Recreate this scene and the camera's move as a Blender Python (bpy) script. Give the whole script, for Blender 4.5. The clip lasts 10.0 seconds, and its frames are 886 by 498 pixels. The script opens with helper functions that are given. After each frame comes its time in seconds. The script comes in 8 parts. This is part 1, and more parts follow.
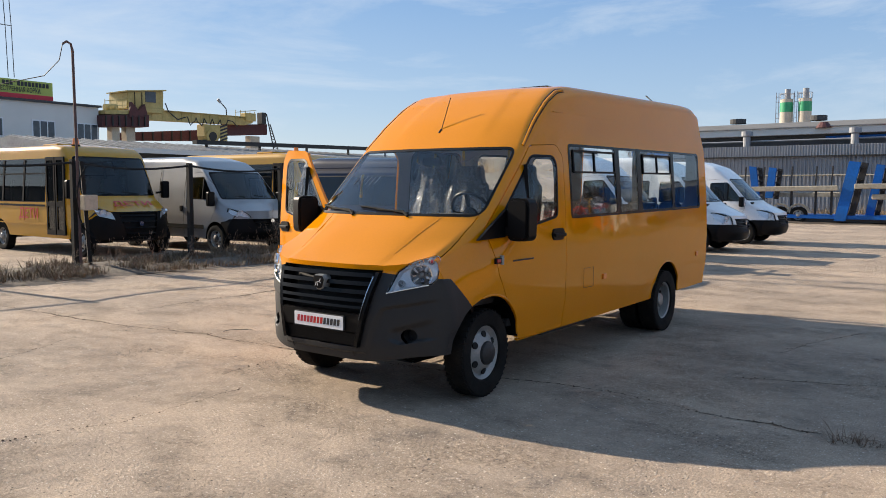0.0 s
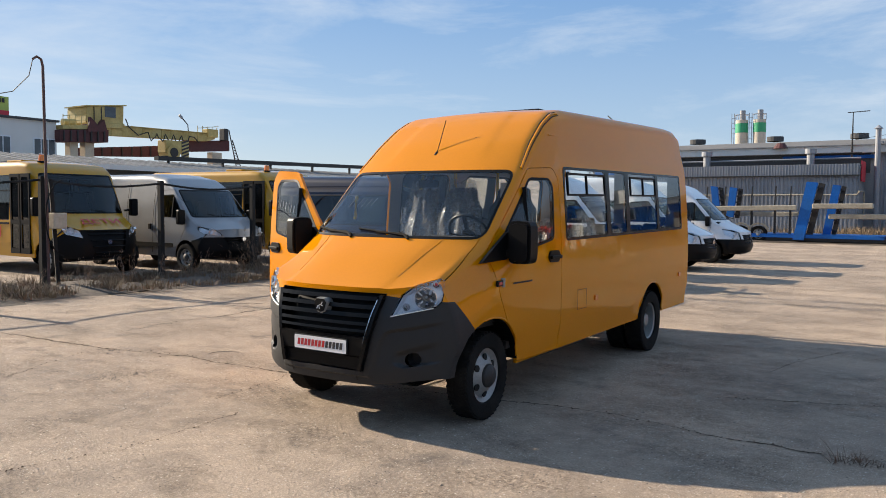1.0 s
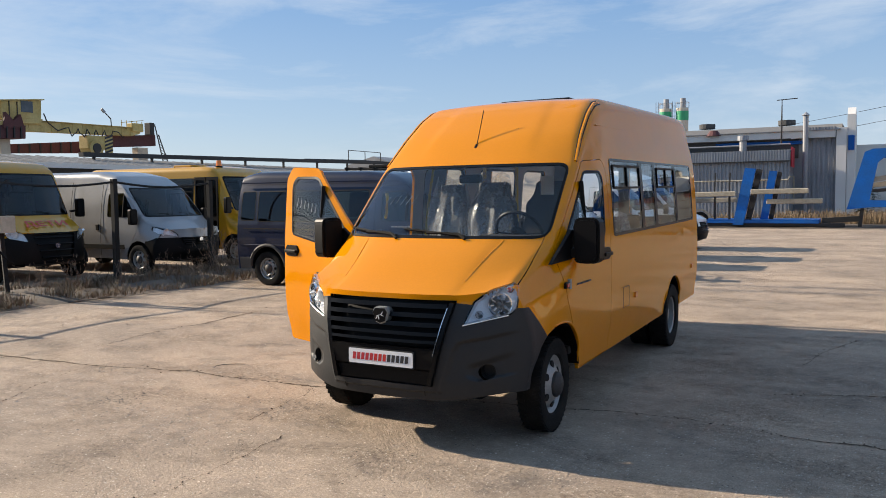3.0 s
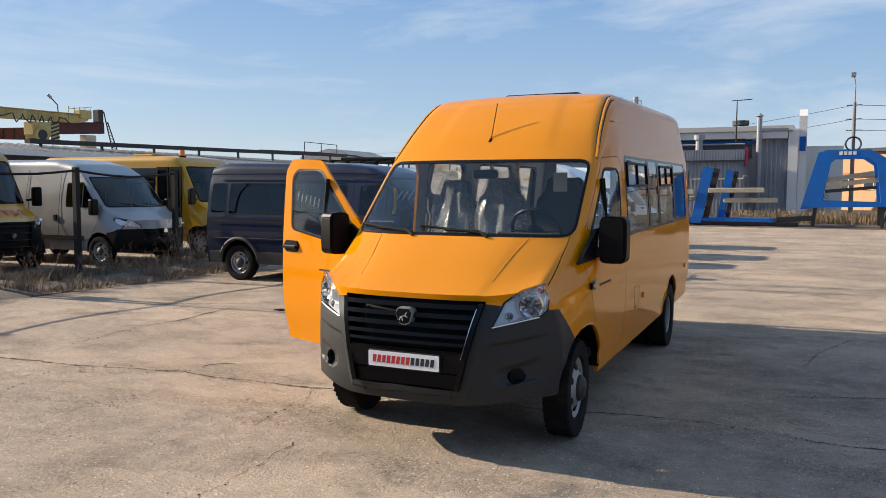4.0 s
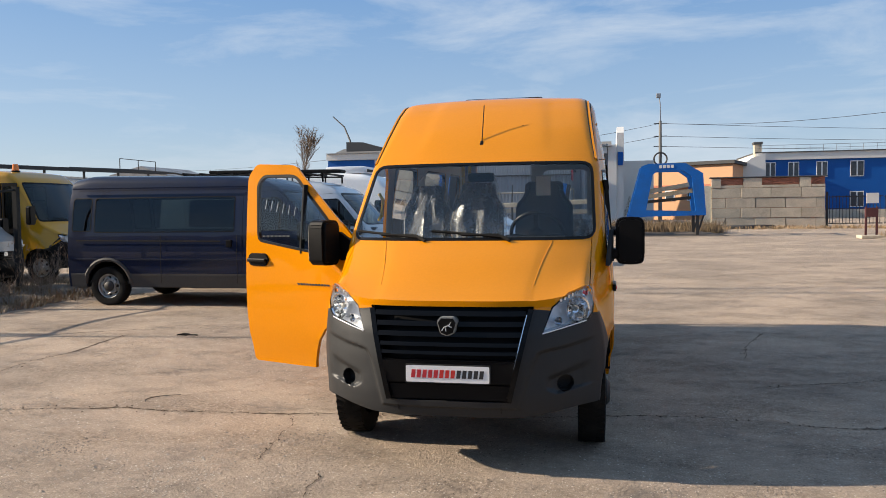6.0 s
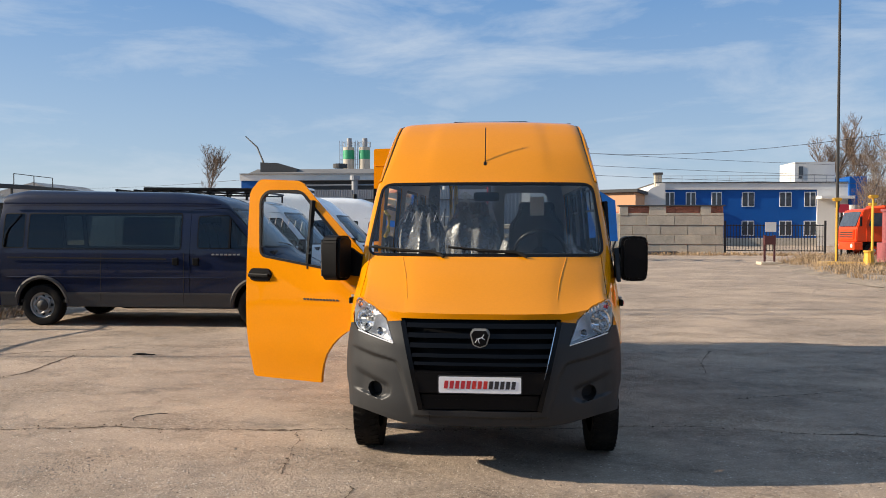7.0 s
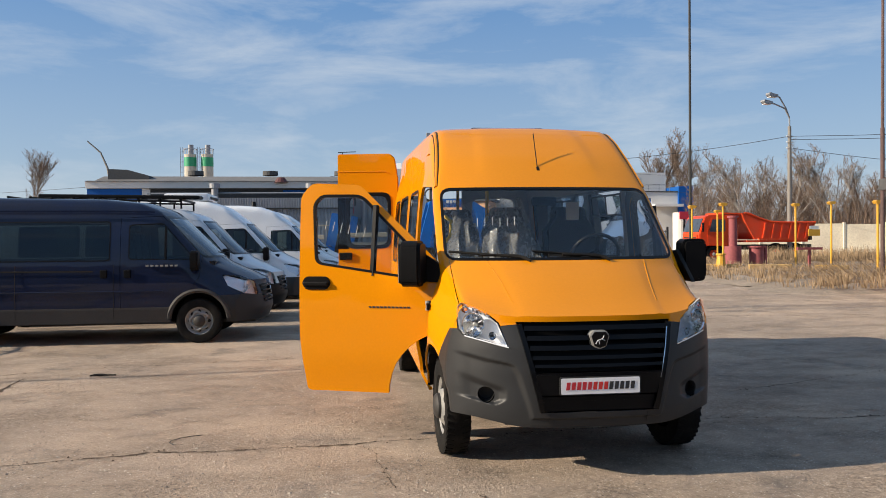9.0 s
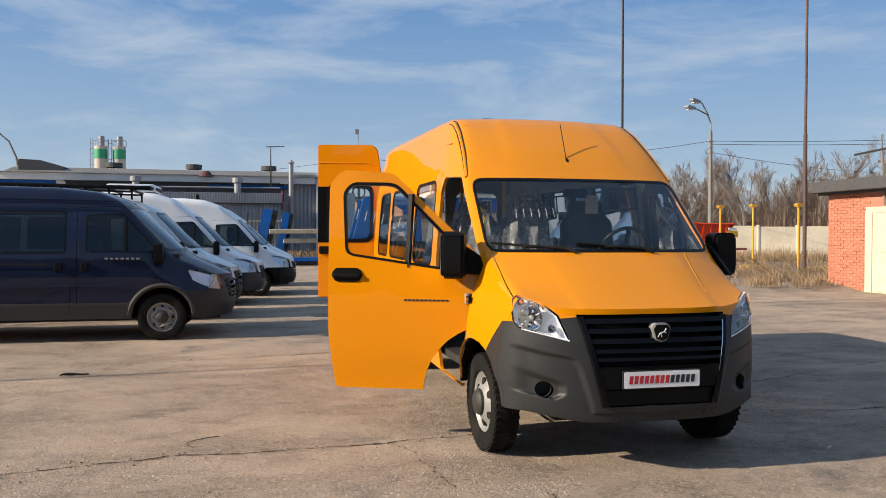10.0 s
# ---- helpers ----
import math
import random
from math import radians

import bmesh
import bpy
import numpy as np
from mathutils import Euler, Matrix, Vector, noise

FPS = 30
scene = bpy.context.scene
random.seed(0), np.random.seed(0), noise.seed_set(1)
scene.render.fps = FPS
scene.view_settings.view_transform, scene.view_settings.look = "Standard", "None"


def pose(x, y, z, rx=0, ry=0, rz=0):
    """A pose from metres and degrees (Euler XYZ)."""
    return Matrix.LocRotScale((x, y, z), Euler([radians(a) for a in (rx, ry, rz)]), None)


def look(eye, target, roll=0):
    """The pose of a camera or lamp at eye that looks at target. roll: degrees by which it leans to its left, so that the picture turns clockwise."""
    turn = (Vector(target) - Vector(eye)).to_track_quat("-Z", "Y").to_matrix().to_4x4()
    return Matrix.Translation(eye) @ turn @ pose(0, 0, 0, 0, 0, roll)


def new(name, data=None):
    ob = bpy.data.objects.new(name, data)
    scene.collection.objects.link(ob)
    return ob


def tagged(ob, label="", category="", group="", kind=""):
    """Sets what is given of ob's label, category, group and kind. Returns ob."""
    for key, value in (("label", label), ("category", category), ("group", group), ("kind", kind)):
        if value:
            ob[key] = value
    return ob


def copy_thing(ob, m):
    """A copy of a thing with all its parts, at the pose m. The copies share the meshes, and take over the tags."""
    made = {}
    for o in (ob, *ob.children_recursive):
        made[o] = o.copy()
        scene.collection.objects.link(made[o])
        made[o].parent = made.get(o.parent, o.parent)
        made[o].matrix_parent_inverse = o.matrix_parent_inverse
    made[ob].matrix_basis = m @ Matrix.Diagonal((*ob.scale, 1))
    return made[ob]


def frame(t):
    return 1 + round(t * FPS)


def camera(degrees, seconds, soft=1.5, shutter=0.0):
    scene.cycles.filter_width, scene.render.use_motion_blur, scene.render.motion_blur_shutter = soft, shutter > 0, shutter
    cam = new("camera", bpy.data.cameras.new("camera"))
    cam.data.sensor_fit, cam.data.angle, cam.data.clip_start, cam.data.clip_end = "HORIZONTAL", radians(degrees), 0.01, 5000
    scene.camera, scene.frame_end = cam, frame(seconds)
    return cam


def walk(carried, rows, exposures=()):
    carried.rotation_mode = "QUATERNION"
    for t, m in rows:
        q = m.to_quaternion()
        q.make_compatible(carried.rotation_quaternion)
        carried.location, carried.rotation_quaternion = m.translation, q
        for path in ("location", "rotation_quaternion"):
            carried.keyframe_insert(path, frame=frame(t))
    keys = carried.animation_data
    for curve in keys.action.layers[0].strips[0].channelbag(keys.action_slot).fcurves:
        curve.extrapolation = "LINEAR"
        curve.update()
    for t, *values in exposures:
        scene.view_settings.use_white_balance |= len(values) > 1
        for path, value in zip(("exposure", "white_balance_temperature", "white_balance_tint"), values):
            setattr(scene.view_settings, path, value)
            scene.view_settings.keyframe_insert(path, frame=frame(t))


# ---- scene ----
cam = camera(58.9, 10.0, soft=0.9)
METRES, EYE, TURN = 6.957, 1.6, 36.4
ROWS = [
    (0.0, 0.0, 0.0, 0.0, 0.02, -4.4, -0.23),
    (0.5, -0.0293, 0.0157, 0.003, -1.44, -3.41, -0.54),
    (1.0, -0.0445, 0.0015, 0.0058, -2.81, -3.13, -0.47),
    (1.5, -0.0644, 0.0025, 0.0026, -3.72, -3.61, -2.02),
    (2.0, -0.1049, 0.0371, 0.0007, -3.98, -3.81, -1.76),
    (2.5, -0.1433, 0.0591, 0.0079, -5.96, -3.75, -0.05),
    (4.0, -0.2407, 0.1282, 0.0145, -11.59, -4.22, -0.2),
    (4.5, -0.275, 0.1417, 0.0144, -13.61, -4.6, 0.62),
    (5.0, -0.3274, 0.1564, 0.0168, -17.55, -4.58, 1.97),
    (5.5, -0.3682, 0.2019, 0.0094, -21.1, -4.07, 1.42),
    (7.0, -0.5232, 0.2628, -0.0048, -31.71, -1.33, -0.11),
    (7.5, -0.5905, 0.287, -0.0077, -33.96, -1.78, -0.58),
    (8.0, -0.6303, 0.3304, -0.0119, -35.7, -1.75, 0.19),
    (8.5, -0.6691, 0.3809, -0.0123, -39.67, -1.12, 0.75),
    (9.0, -0.7162, 0.417, -0.0085, -43.27, -0.72, 0.48),
    (9.5, -0.7432, 0.4742, -0.0155, -46.17, -0.56, 0.22),
    (10.0, -0.784, 0.5279, -0.0164, -49.3, -0.83, -0.14),
]
walk(cam, [(t, pose(4.18, -4.16, EYE, 0, 0, TURN) @ pose(METRES * x, METRES * y, METRES * z, 90 + pitch, roll, yaw)) for t, x, y, z, yaw, pitch, roll in ROWS],
     exposures=[(0.0, 1.10), (2.5, 1.07), (5.5, 1.02), (7.0, 0.94), (10.0, 0.81)])

# ---- daylight ----
SUN_EL, SUN_AZ = 25.0, 185.5          # degrees; azimuth counted from +x towards +y
world = bpy.data.worlds.new("sky")
scene.world = world
world.use_nodes = True
wn, wl = world.node_tree.nodes, world.node_tree.links
sky = wn.new("ShaderNodeTexSky")
sky.sky_type, sky.sun_disc = "NISHITA", False
sky.sun_elevation, sky.sun_rotation = radians(SUN_EL), radians(90 - SUN_AZ)
sky.air_density, sky.dust_density, sky.ozone_density = 1.0, 1.0, 1.5
coord = wn.new("ShaderNodeTexCoord")
stretch = wn.new("ShaderNodeMapping")
stretch.inputs["Rotation"].default_value = (0.12, 0.2, 0.5)
stretch.inputs["Scale"].default_value = (2.2, 1.2, 9.0)
wisps = wn.new("ShaderNodeTexNoise")
wisps.inputs["Scale"].default_value, wisps.inputs["Detail"].default_value = 1.5, 9.0
wisps.inputs["Roughness"].default_value, wisps.inputs["Distortion"].default_value = 0.62, 0.35
veil = wn.new("ShaderNodeMapRange")
veil.inputs["From Min"].default_value, veil.inputs["From Max"].default_value = 0.475, 0.76
veil.inputs["To Max"].default_value = 0.76
cloud = wn.new("ShaderNodeMix")
cloud.data_type = "RGBA"
cloud.inputs["B"].default_value = (5.4, 6.0, 6.7, 1)
wl.new(coord.outputs["Generated"], stretch.inputs["Vector"])
wl.new(stretch.outputs["Vector"], wisps.inputs["Vector"])
wl.new(wisps.outputs["Fac"], veil.inputs["Value"])
wl.new(veil.outputs["Result"], cloud.inputs["Factor"])
# clear spring air: pale at the horizon, deeper blue above, blended with the physical sky
split_dir = wn.new("ShaderNodeSeparateXYZ")
wl.new(coord.outputs["Generated"], split_dir.inputs["Vector"])
ramp = wn.new("ShaderNodeValToRGB")
wl.new(split_dir.outputs["Z"], ramp.inputs["Fac"])
ramp.color_ramp.elements[0].position, ramp.color_ramp.elements[0].color = 0.0, (0.50, 0.60, 0.68, 1)
ramp.color_ramp.elements[1].position, ramp.color_ramp.elements[1].color = 0.75, (0.235, 0.385, 0.62, 1)
for at_, col in ((0.10, (0.335, 0.475, 0.66, 1)), (0.28, (0.150, 0.315, 0.60, 1)), (0.45, (0.195, 0.345, 0.60, 1))):
    ramp.color_ramp.elements.new(at_).color = col
scaled = wn.new("ShaderNodeVectorMath")
scaled.operation = "SCALE"
scaled.inputs["Scale"].default_value = 9.2
wl.new(ramp.outputs["Color"], scaled.inputs[0])
air = wn.new("ShaderNodeMix")
air.data_type = "RGBA"
air.inputs["Factor"].default_value = 0.78
wl.new(sky.outputs["Color"], air.inputs["A"])
wl.new(scaled.outputs["Vector"], air.inputs["B"])
wl.new(air.outputs["Result"], cloud.inputs["A"])
wl.new(cloud.outputs["Result"], wn["Background"].inputs["Color"])
wn["Background"].inputs["Strength"].default_value = 0.063

sun = new("sun", bpy.data.lights.new("sun", "SUN"))
sun.data.energy, sun.data.angle, sun.data.color = 4.2, radians(0.55), (1.0, 0.86, 0.68)
ce, se = math.cos(radians(SUN_EL)), math.sin(radians(SUN_EL))
sun.matrix_world = look((ce * math.cos(radians(SUN_AZ)) * 50, ce * math.sin(radians(SUN_AZ)) * 50, se * 50), (0, 0, 0))

# ---- materials ----
def mat(name, rgb, rough=0.6, metal=0.0, vary=0.12, grain=40.0, blotch=3.0, bump=0.0, coat=0.0, spread=0.0, rgb2=None, mixed=0.5, spec=0.5):
    """Principled surface with fine grain and broad blotches; rgb2 comes in as patches; spread: shade varies from piece to piece."""
    m = bpy.data.materials.new(name)
    m.use_nodes = True
    n, l = m.node_tree.nodes, m.node_tree.links
    p = n["Principled BSDF"]
    p.inputs["Roughness"].default_value, p.inputs["Metallic"].default_value = rough, metal
    p.inputs["Coat Weight"].default_value, p.inputs["Coat Roughness"].default_value = coat, 0.04
    p.inputs["Specular IOR Level"].default_value = spec
    tc = n.new("ShaderNodeTexCoord")
    fine, broad = n.new("ShaderNodeTexNoise"), n.new("ShaderNodeTexNoise")
    fine.inputs["Scale"].default_value, fine.inputs["Detail"].default_value = grain, 6
    broad.inputs["Scale"].default_value, broad.inputs["Detail"].default_value = blotch, 5
    for t in (fine, broad):
        l.new(tc.outputs["Object"], t.inputs["Vector"])
    base = n.new("ShaderNodeMix")
    base.data_type = "RGBA"
    base.inputs["A"].default_value = (*rgb, 1)
    base.inputs["B"].default_value = (*(rgb2 or [min(1, c * (1 + vary)) for c in rgb]), 1)
    ramp = n.new("ShaderNodeMapRange")
    ramp.inputs["From Min"].default_value, ramp.inputs["From Max"].default_value = mixed - 0.14, mixed + 0.14
    l.new(broad.outputs["Fac"], ramp.inputs["Value"])
    l.new(ramp.outputs["Result"], base.inputs["Factor"])
    hue = n.new("ShaderNodeHueSaturation")
    val = n.new("ShaderNodeMapRange")
    val.inputs["From Min"].default_value, val.inputs["From Max"].default_value = 0.25, 0.75
    val.inputs["To Min"].default_value, val.inputs["To Max"].default_value = 1 - vary, 1 + vary
    l.new(fine.outputs["Fac"], val.inputs["Value"])
    out = val.outputs["Result"]
    if spread:
        info, sp, mul = n.new("ShaderNodeObjectInfo"), n.new("ShaderNodeMapRange"), n.new("ShaderNodeMath")
        sp.inputs["To Min"].default_value, sp.inputs["To Max"].default_value = 1 - spread, 1 + spread
        mul.operation = "MULTIPLY"
        l.new(info.outputs["Random"], sp.inputs["Value"])
        l.new(sp.outputs["Result"], mul.inputs[0])
        l.new(out, mul.inputs[1])
        out = mul.outputs["Value"]
    l.new(out, hue.inputs["Value"])
    l.new(base.outputs["Result"], hue.inputs["Color"])
    l.new(hue.outputs["Color"], p.inputs["Base Color"])
    rr = n.new("ShaderNodeMapRange")
    rr.inputs["To Min"].default_value, rr.inputs["To Max"].default_value = rough * 0.85, min(1, rough * 1.15)
    l.new(broad.outputs["Fac"], rr.inputs["Value"])
    l.new(rr.outputs["Result"], p.inputs["Roughness"])
    if bump:
        b = n.new("ShaderNodeBump")
        b.inputs["Strength"].default_value, b.inputs["Distance"].default_value = bump, 0.02
        l.new(fine.outputs["Fac"], b.inputs["Height"])
        l.new(b.outputs["Normal"], p.inputs["Normal"])
    return m


def glass(name, tint=(0.55, 0.6, 0.6), clear=0.75):
    """Thin window glass: tinted see-through with a Fresnel gloss."""
    m = bpy.data.materials.new(name)
    m.use_nodes = True
    n, l = m.node_tree.nodes, m.node_tree.links
    n.remove(n["Principled BSDF"])
    see, gloss, fres, mx = (n.new("ShaderNode" + k) for k in ("BsdfTransparent", "BsdfGlossy", "Fresnel", "MixShader"))
    see.inputs["Color"].default_value = (*[c * clear / 0.75 for c in tint], 1)
    gloss.inputs["Roughness"].default_value = 0.02
    gloss.inputs["Color"].default_value = (0.9, 0.95, 1.0, 1)
    fres.inputs["IOR"].default_value = 1.52
    for a, b in ((fres.outputs["Fac"], mx.inputs["Fac"]), (see.outputs["BSDF"], mx.inputs[1]), (gloss.outputs["BSDF"], mx.inputs[2]), (mx.outputs["Shader"], n["Material Output"].inputs["Surface"])):
        l.new(a, b)
    return m


paint_amber = mat("amber_paint", (0.655, 0.230, 0.0020), 0.6, 0, 0.03, 60, 1.2, coat=0.7, spec=0.0)
for p_ in (paint_amber,):
    # pressed sheet metal is never quite flat
    n_, l_ = p_.node_tree.nodes, p_.node_tree.links
    wave, dent, at_ = n_.new("ShaderNodeTexNoise"), n_.new("ShaderNodeBump"), n_.new("ShaderNodeTexCoord")
    wave.inputs["Scale"].default_value, wave.inputs["Detail"].default_value = 2.2, 1.5
    dent.inputs["Strength"].default_value, dent.inputs["Distance"].default_value = 0.35, 0.02
    l_.new(at_.outputs["Object"], wave.inputs["Vector"])
    l_.new(wave.outputs["Fac"], dent.inputs["Height"])
    l_.new(dent.outputs["Normal"], n_["Principled BSDF"].inputs["Coat Normal"])
paint_navy = mat("navy_paint", (0.0045, 0.0105, 0.038), 0.5, 0, 0.15, 30, 2.0, coat=0.6, rgb2=(0.0070, 0.0120, 0.032), spec=0.08)
paint_white = mat("white_paint", (0.72, 0.73, 0.74), 0.35, 0, 0.05, 40, 2.0, coat=0.7)
paint_ducato = mat("dusty_silver_paint", (0.25, 0.255, 0.265), 0.38, 0.3, 0.10, 60, 2.0, coat=0.5)
paint_silver = mat("silver_paint", (0.52, 0.54, 0.56), 0.32, 0.35, 0.05, 60, 2.0, coat=0.8)
paint_bus = mat("bus_yellow_paint", (0.47, 0.24, 0.010), 0.5, 0, 0.05, 40, 2.0, coat=0.8, spec=0.1)
paint_red = mat("truck_red_paint", (0.74, 0.055, 0.008), 0.6, 0, 0.15, 20, 2.0, coat=0.3, rgb2=(0.64, 0.065, 0.016), spec=0.2)
paint_blue = mat("trailer_blue_paint", (0.004, 0.120, 0.46), 0.5, 0, 0.15, 15, 1.5, rgb2=(0.010, 0.105, 0.36), spec=0.3)
plastic_grey = mat("grey_bumper_plastic", (0.019, 0.020, 0.0215), 0.50, 0, 0.10, 400, 4.0, bump=0.05, spec=0.35)
plastic_black = mat("black_plastic", (0.0035, 0.0035, 0.004), 0.45, 0, 0.15, 200, 5.0, spec=0.14)
gloss_black = mat("gloss_black_plastic", (0.0035, 0.0035, 0.004), 0.24, 0, 0.1, 50, 5.0, spec=0.17)
seam_dark = mat("dark_gap", (0.008, 0.007, 0.006), 0.9, 0, 0.1)
rubber = mat("tyre_rubber", (0.009, 0.0088, 0.0085), 0.85, 0, 0.25, 80, 6.0, bump=0.15, rgb2=(0.024, 0.022, 0.019), mixed=0.62, spec=0.15)
steel_grey = mat("painted_wheel_steel", (0.27, 0.27, 0.26), 0.45, 0.3, 0.12, 60, 6.0)
steel_dark = mat("dark_steel", (0.034, 0.032, 0.031), 0.6, 0.3, 0.2, 40, 4.0)
chrome = mat("chrome", (0.80, 0.81, 0.83), 0.10, 1.0, 0.03)
lamp_silver = mat("lamp_reflector", (0.90, 0.92, 0.95), 0.22, 0.25, 0.04)
lamp_house = mat("lamp_housing", (0.84, 0.86, 0.89), 0.25, 0.15, 0.05)
lens_clear = glass("lamp_lens", (0.96, 0.97, 0.99), 0.75)
glass_clear = glass("window_glass", (0.86, 0.89, 0.885), 0.75)
glass_mid = glass("green_tinted_glass", (0.50, 0.56, 0.54), 0.75)
glass_black = glass("privacy_glass", (0.21, 0.25, 0.24), 0.75)
glass_dark = glass("tinted_glass", (0.26, 0.31, 0.29), 0.75)
seat_cloth = mat("grey_seat_cloth", (0.030, 0.030, 0.033), 0.9, 0, 0.25, 120, 8.0, bump=0.2)
seat_film = mat("seat_film", (0.62, 0.63, 0.65), 0.22, 0, 0.2, 30, 14.0, bump=0.4, spec=0.9)
seat_film.node_tree.nodes["Principled BSDF"].inputs["Alpha"].default_value = 0.34
trim_light = mat("light_cabin_trim", (0.34, 0.34, 0.33), 0.7, 0, 0.08)
cladding_grey = mat("dusty_grey_cladding", (0.045, 0.043, 0.042), 0.7, 0, 0.15, 60, 2.0, spec=0.3)
dash_grey = mat("dashboard_plastic", (0.015, 0.0155, 0.017), 0.6, 0, 0.12, 150, 4.0, bump=0.05)
plate_white = mat("plate_white", (0.80, 0.80, 0.80), 0.4, 0, 0.03)
ink_red = mat("red_ink", (0.45, 0.02, 0.03), 0.5, 0, 0.05)
ink_dark = mat("dark_ink", (0.02, 0.02, 0.025), 0.5, 0, 0.05)
ink_bus = mat("red_bus_ink", (0.50, 0.045, 0.02), 0.5, 0, 0.05)
lamp_orange = mat("orange_lens", (0.75, 0.20, 0.02), 0.25, 0, 0.05, coat=0.5)
lamp_red = mat("red_lens", (0.5, 0.02, 0.02), 0.25, 0, 0.05, coat=0.5)


# ---- mesh tools ----
def part(name, bm, material, parent=None, label="", smooth=False, at=None):
    """Links a bmesh as one mesh object, under parent where given."""
    me = bpy.data.meshes.new(name)
    if smooth:
        for f in bm.faces:
            f.smooth = True
    bm.to_mesh(me)
    bm.free()
    for m in (material if isinstance(material, (list, tuple)) else [material]):
        me.materials.append(m)
    ob = new(name, me)
    if smooth:
        me.set_sharp_from_angle(angle=radians(38))
    if parent is not None:
        ob.parent = parent
    if at is not None:
        ob.matrix_basis = at
    if label:
        ob["label"] = label
    return ob


def root(name, m, label, category, group="", kind=""):
    e = new(name)
    e.empty_display_size = 0.2
    e.matrix_basis = m
    return tagged(e, label, category, group, kind)


def box(x0, x1, y0, y1, z0, z1, bevel=0.0, into=None):
    bm = into or bmesh.new()
    made = bmesh.ops.create_cube(bm, size=1, matrix=Matrix.Translation(((x0 + x1) / 2, (y0 + y1) / 2, (z0 + z1) / 2)) @ Matrix.Diagonal((x1 - x0, y1 - y0, z1 - z0, 1)))
    if bevel:
        es = list({e for v in made["verts"] for e in v.link_edges})
        bmesh.ops.bevel(bm, geom=es, offset=bevel, segments=2, affect="EDGES", profile=0.6)
    return bm


def beam(a, b, w, h, bevel=0.0, into=None, roll=0.0):
    """A bar of w by h from a to b."""
    bm = into or bmesh.new()
    a, b = Vector(a), Vector(b)
    d = b - a
    m = Matrix.Translation((a + b) / 2) @ d.to_track_quat("Z", "Y").to_matrix().to_4x4() @ Matrix.Rotation(roll, 4, "Z") @ Matrix.Diagonal((w, h, d.length, 1))
    made = bmesh.ops.create_cube(bm, size=1, matrix=m)
    if bevel:
        es = list({e for v in made["verts"] for e in v.link_edges})
        bmesh.ops.bevel(bm, geom=es, offset=bevel, segments=1, affect="EDGES")
    return bm


def rod(a, b, r0, r1=None, segs=10, into=None):
    bm = into or bmesh.new()
    a, b = Vector(a), Vector(b)
    d = b - a
    m = Matrix.Translation((a + b) / 2) @ d.to_track_quat("Z", "Y").to_matrix().to_4x4()
    bmesh.ops.create_cone(bm, cap_ends=True, segments=segs, radius1=r0, radius2=r0 if r1 is None else r1, depth=d.length, matrix=m)
    return bm


def pipe(points, r, segs=8, into=None, taper=1.0):
    """A bent tube through the points."""
    bm = into or bmesh.new()
    pts = [Vector(p) for p in points]
    rings = []
    for i, p in enumerate(pts):
        d = (pts[min(i + 1, len(pts) - 1)] - pts[max(i - 1, 0)]).normalized()
        q = d.to_track_quat("Z", "Y")
        rad = r * (1 + (taper - 1) * i / max(1, len(pts) - 1))
        rings.append([bm.verts.new(p + q @ Vector((rad * math.cos(k * math.tau / segs), rad * math.sin(k * math.tau / segs), 0))) for k in range(segs)])
    for ra, rb in zip(rings, rings[1:]):
        for k in range(segs):
            bm.faces.new((ra[k], ra[(k + 1) % segs], rb[(k + 1) % segs], rb[k]))
    bm.faces.new(rings[0][::-1])
    bm.faces.new(rings[-1])
    return bm


def lathe(profile, segs=28, into=None, m=None):
    """Turns (radius, along) pairs about the x axis."""
    bm = into or bmesh.new()
    m = m or Matrix.Identity(4)
    rings = [[bm.verts.new(m @ Vector((x, r * math.cos(k * math.tau / segs), r * math.sin(k * math.tau / segs)))) for k in range(segs)] for r, x in profile]
    for ra, rb in zip(rings, rings[1:]):
        for k in range(segs):
            bm.faces.new((ra[k], rb[k], rb[(k + 1) % segs], ra[(k + 1) % segs]))
    return bm


def prism(poly, axis, a, b, bevel=0.0, into=None):
    """A polygon drawn in the plane across axis, drawn out from a to b. axis x: (y, z) pairs; y: (x, z); z: (x, y)."""
    bm = into or bmesh.new()
    put = {"x": lambda u, v, w: (w, u, v), "y": lambda u, v, w: (u, w, v), "z": lambda u, v, w: (u, v, w)}[axis]
    lo, hi = [bm.verts.new(put(u, v, a)) for u, v in poly], [bm.verts.new(put(u, v, b)) for u, v in poly]
    n = len(poly)
    fs = [bm.faces.new(lo), bm.faces.new(hi[::-1])] + [bm.faces.new((lo[i], hi[i], hi[(i + 1) % n], lo[(i + 1) % n])) for i in range(n)]
    bmesh.ops.recalc_face_normals(bm, faces=fs)
    if bevel:
        bmesh.ops.bevel(bm, geom=list({e for f in fs for e in f.edges}), offset=bevel, segments=2, affect="EDGES")
    return bm


def rounded(poly, r, n=4):
    """The polygon with its corners rounded."""
    out, k = [], len(poly)
    for i in range(k):
        p, a, b = Vector(poly[i]), Vector(poly[i - 1]), Vector(poly[(i + 1) % k])
        da, db = a - p, b - p
        s = min(r, da.length * 0.45, db.length * 0.45)
        p0, p1 = p + da.normalized() * s, p + db.normalized() * s
        for j in range(n + 1):
            t = j / n
            out.append(tuple(p0 * (1 - t) ** 2 + p * 2 * t * (1 - t) + p1 * t * t))
    return out


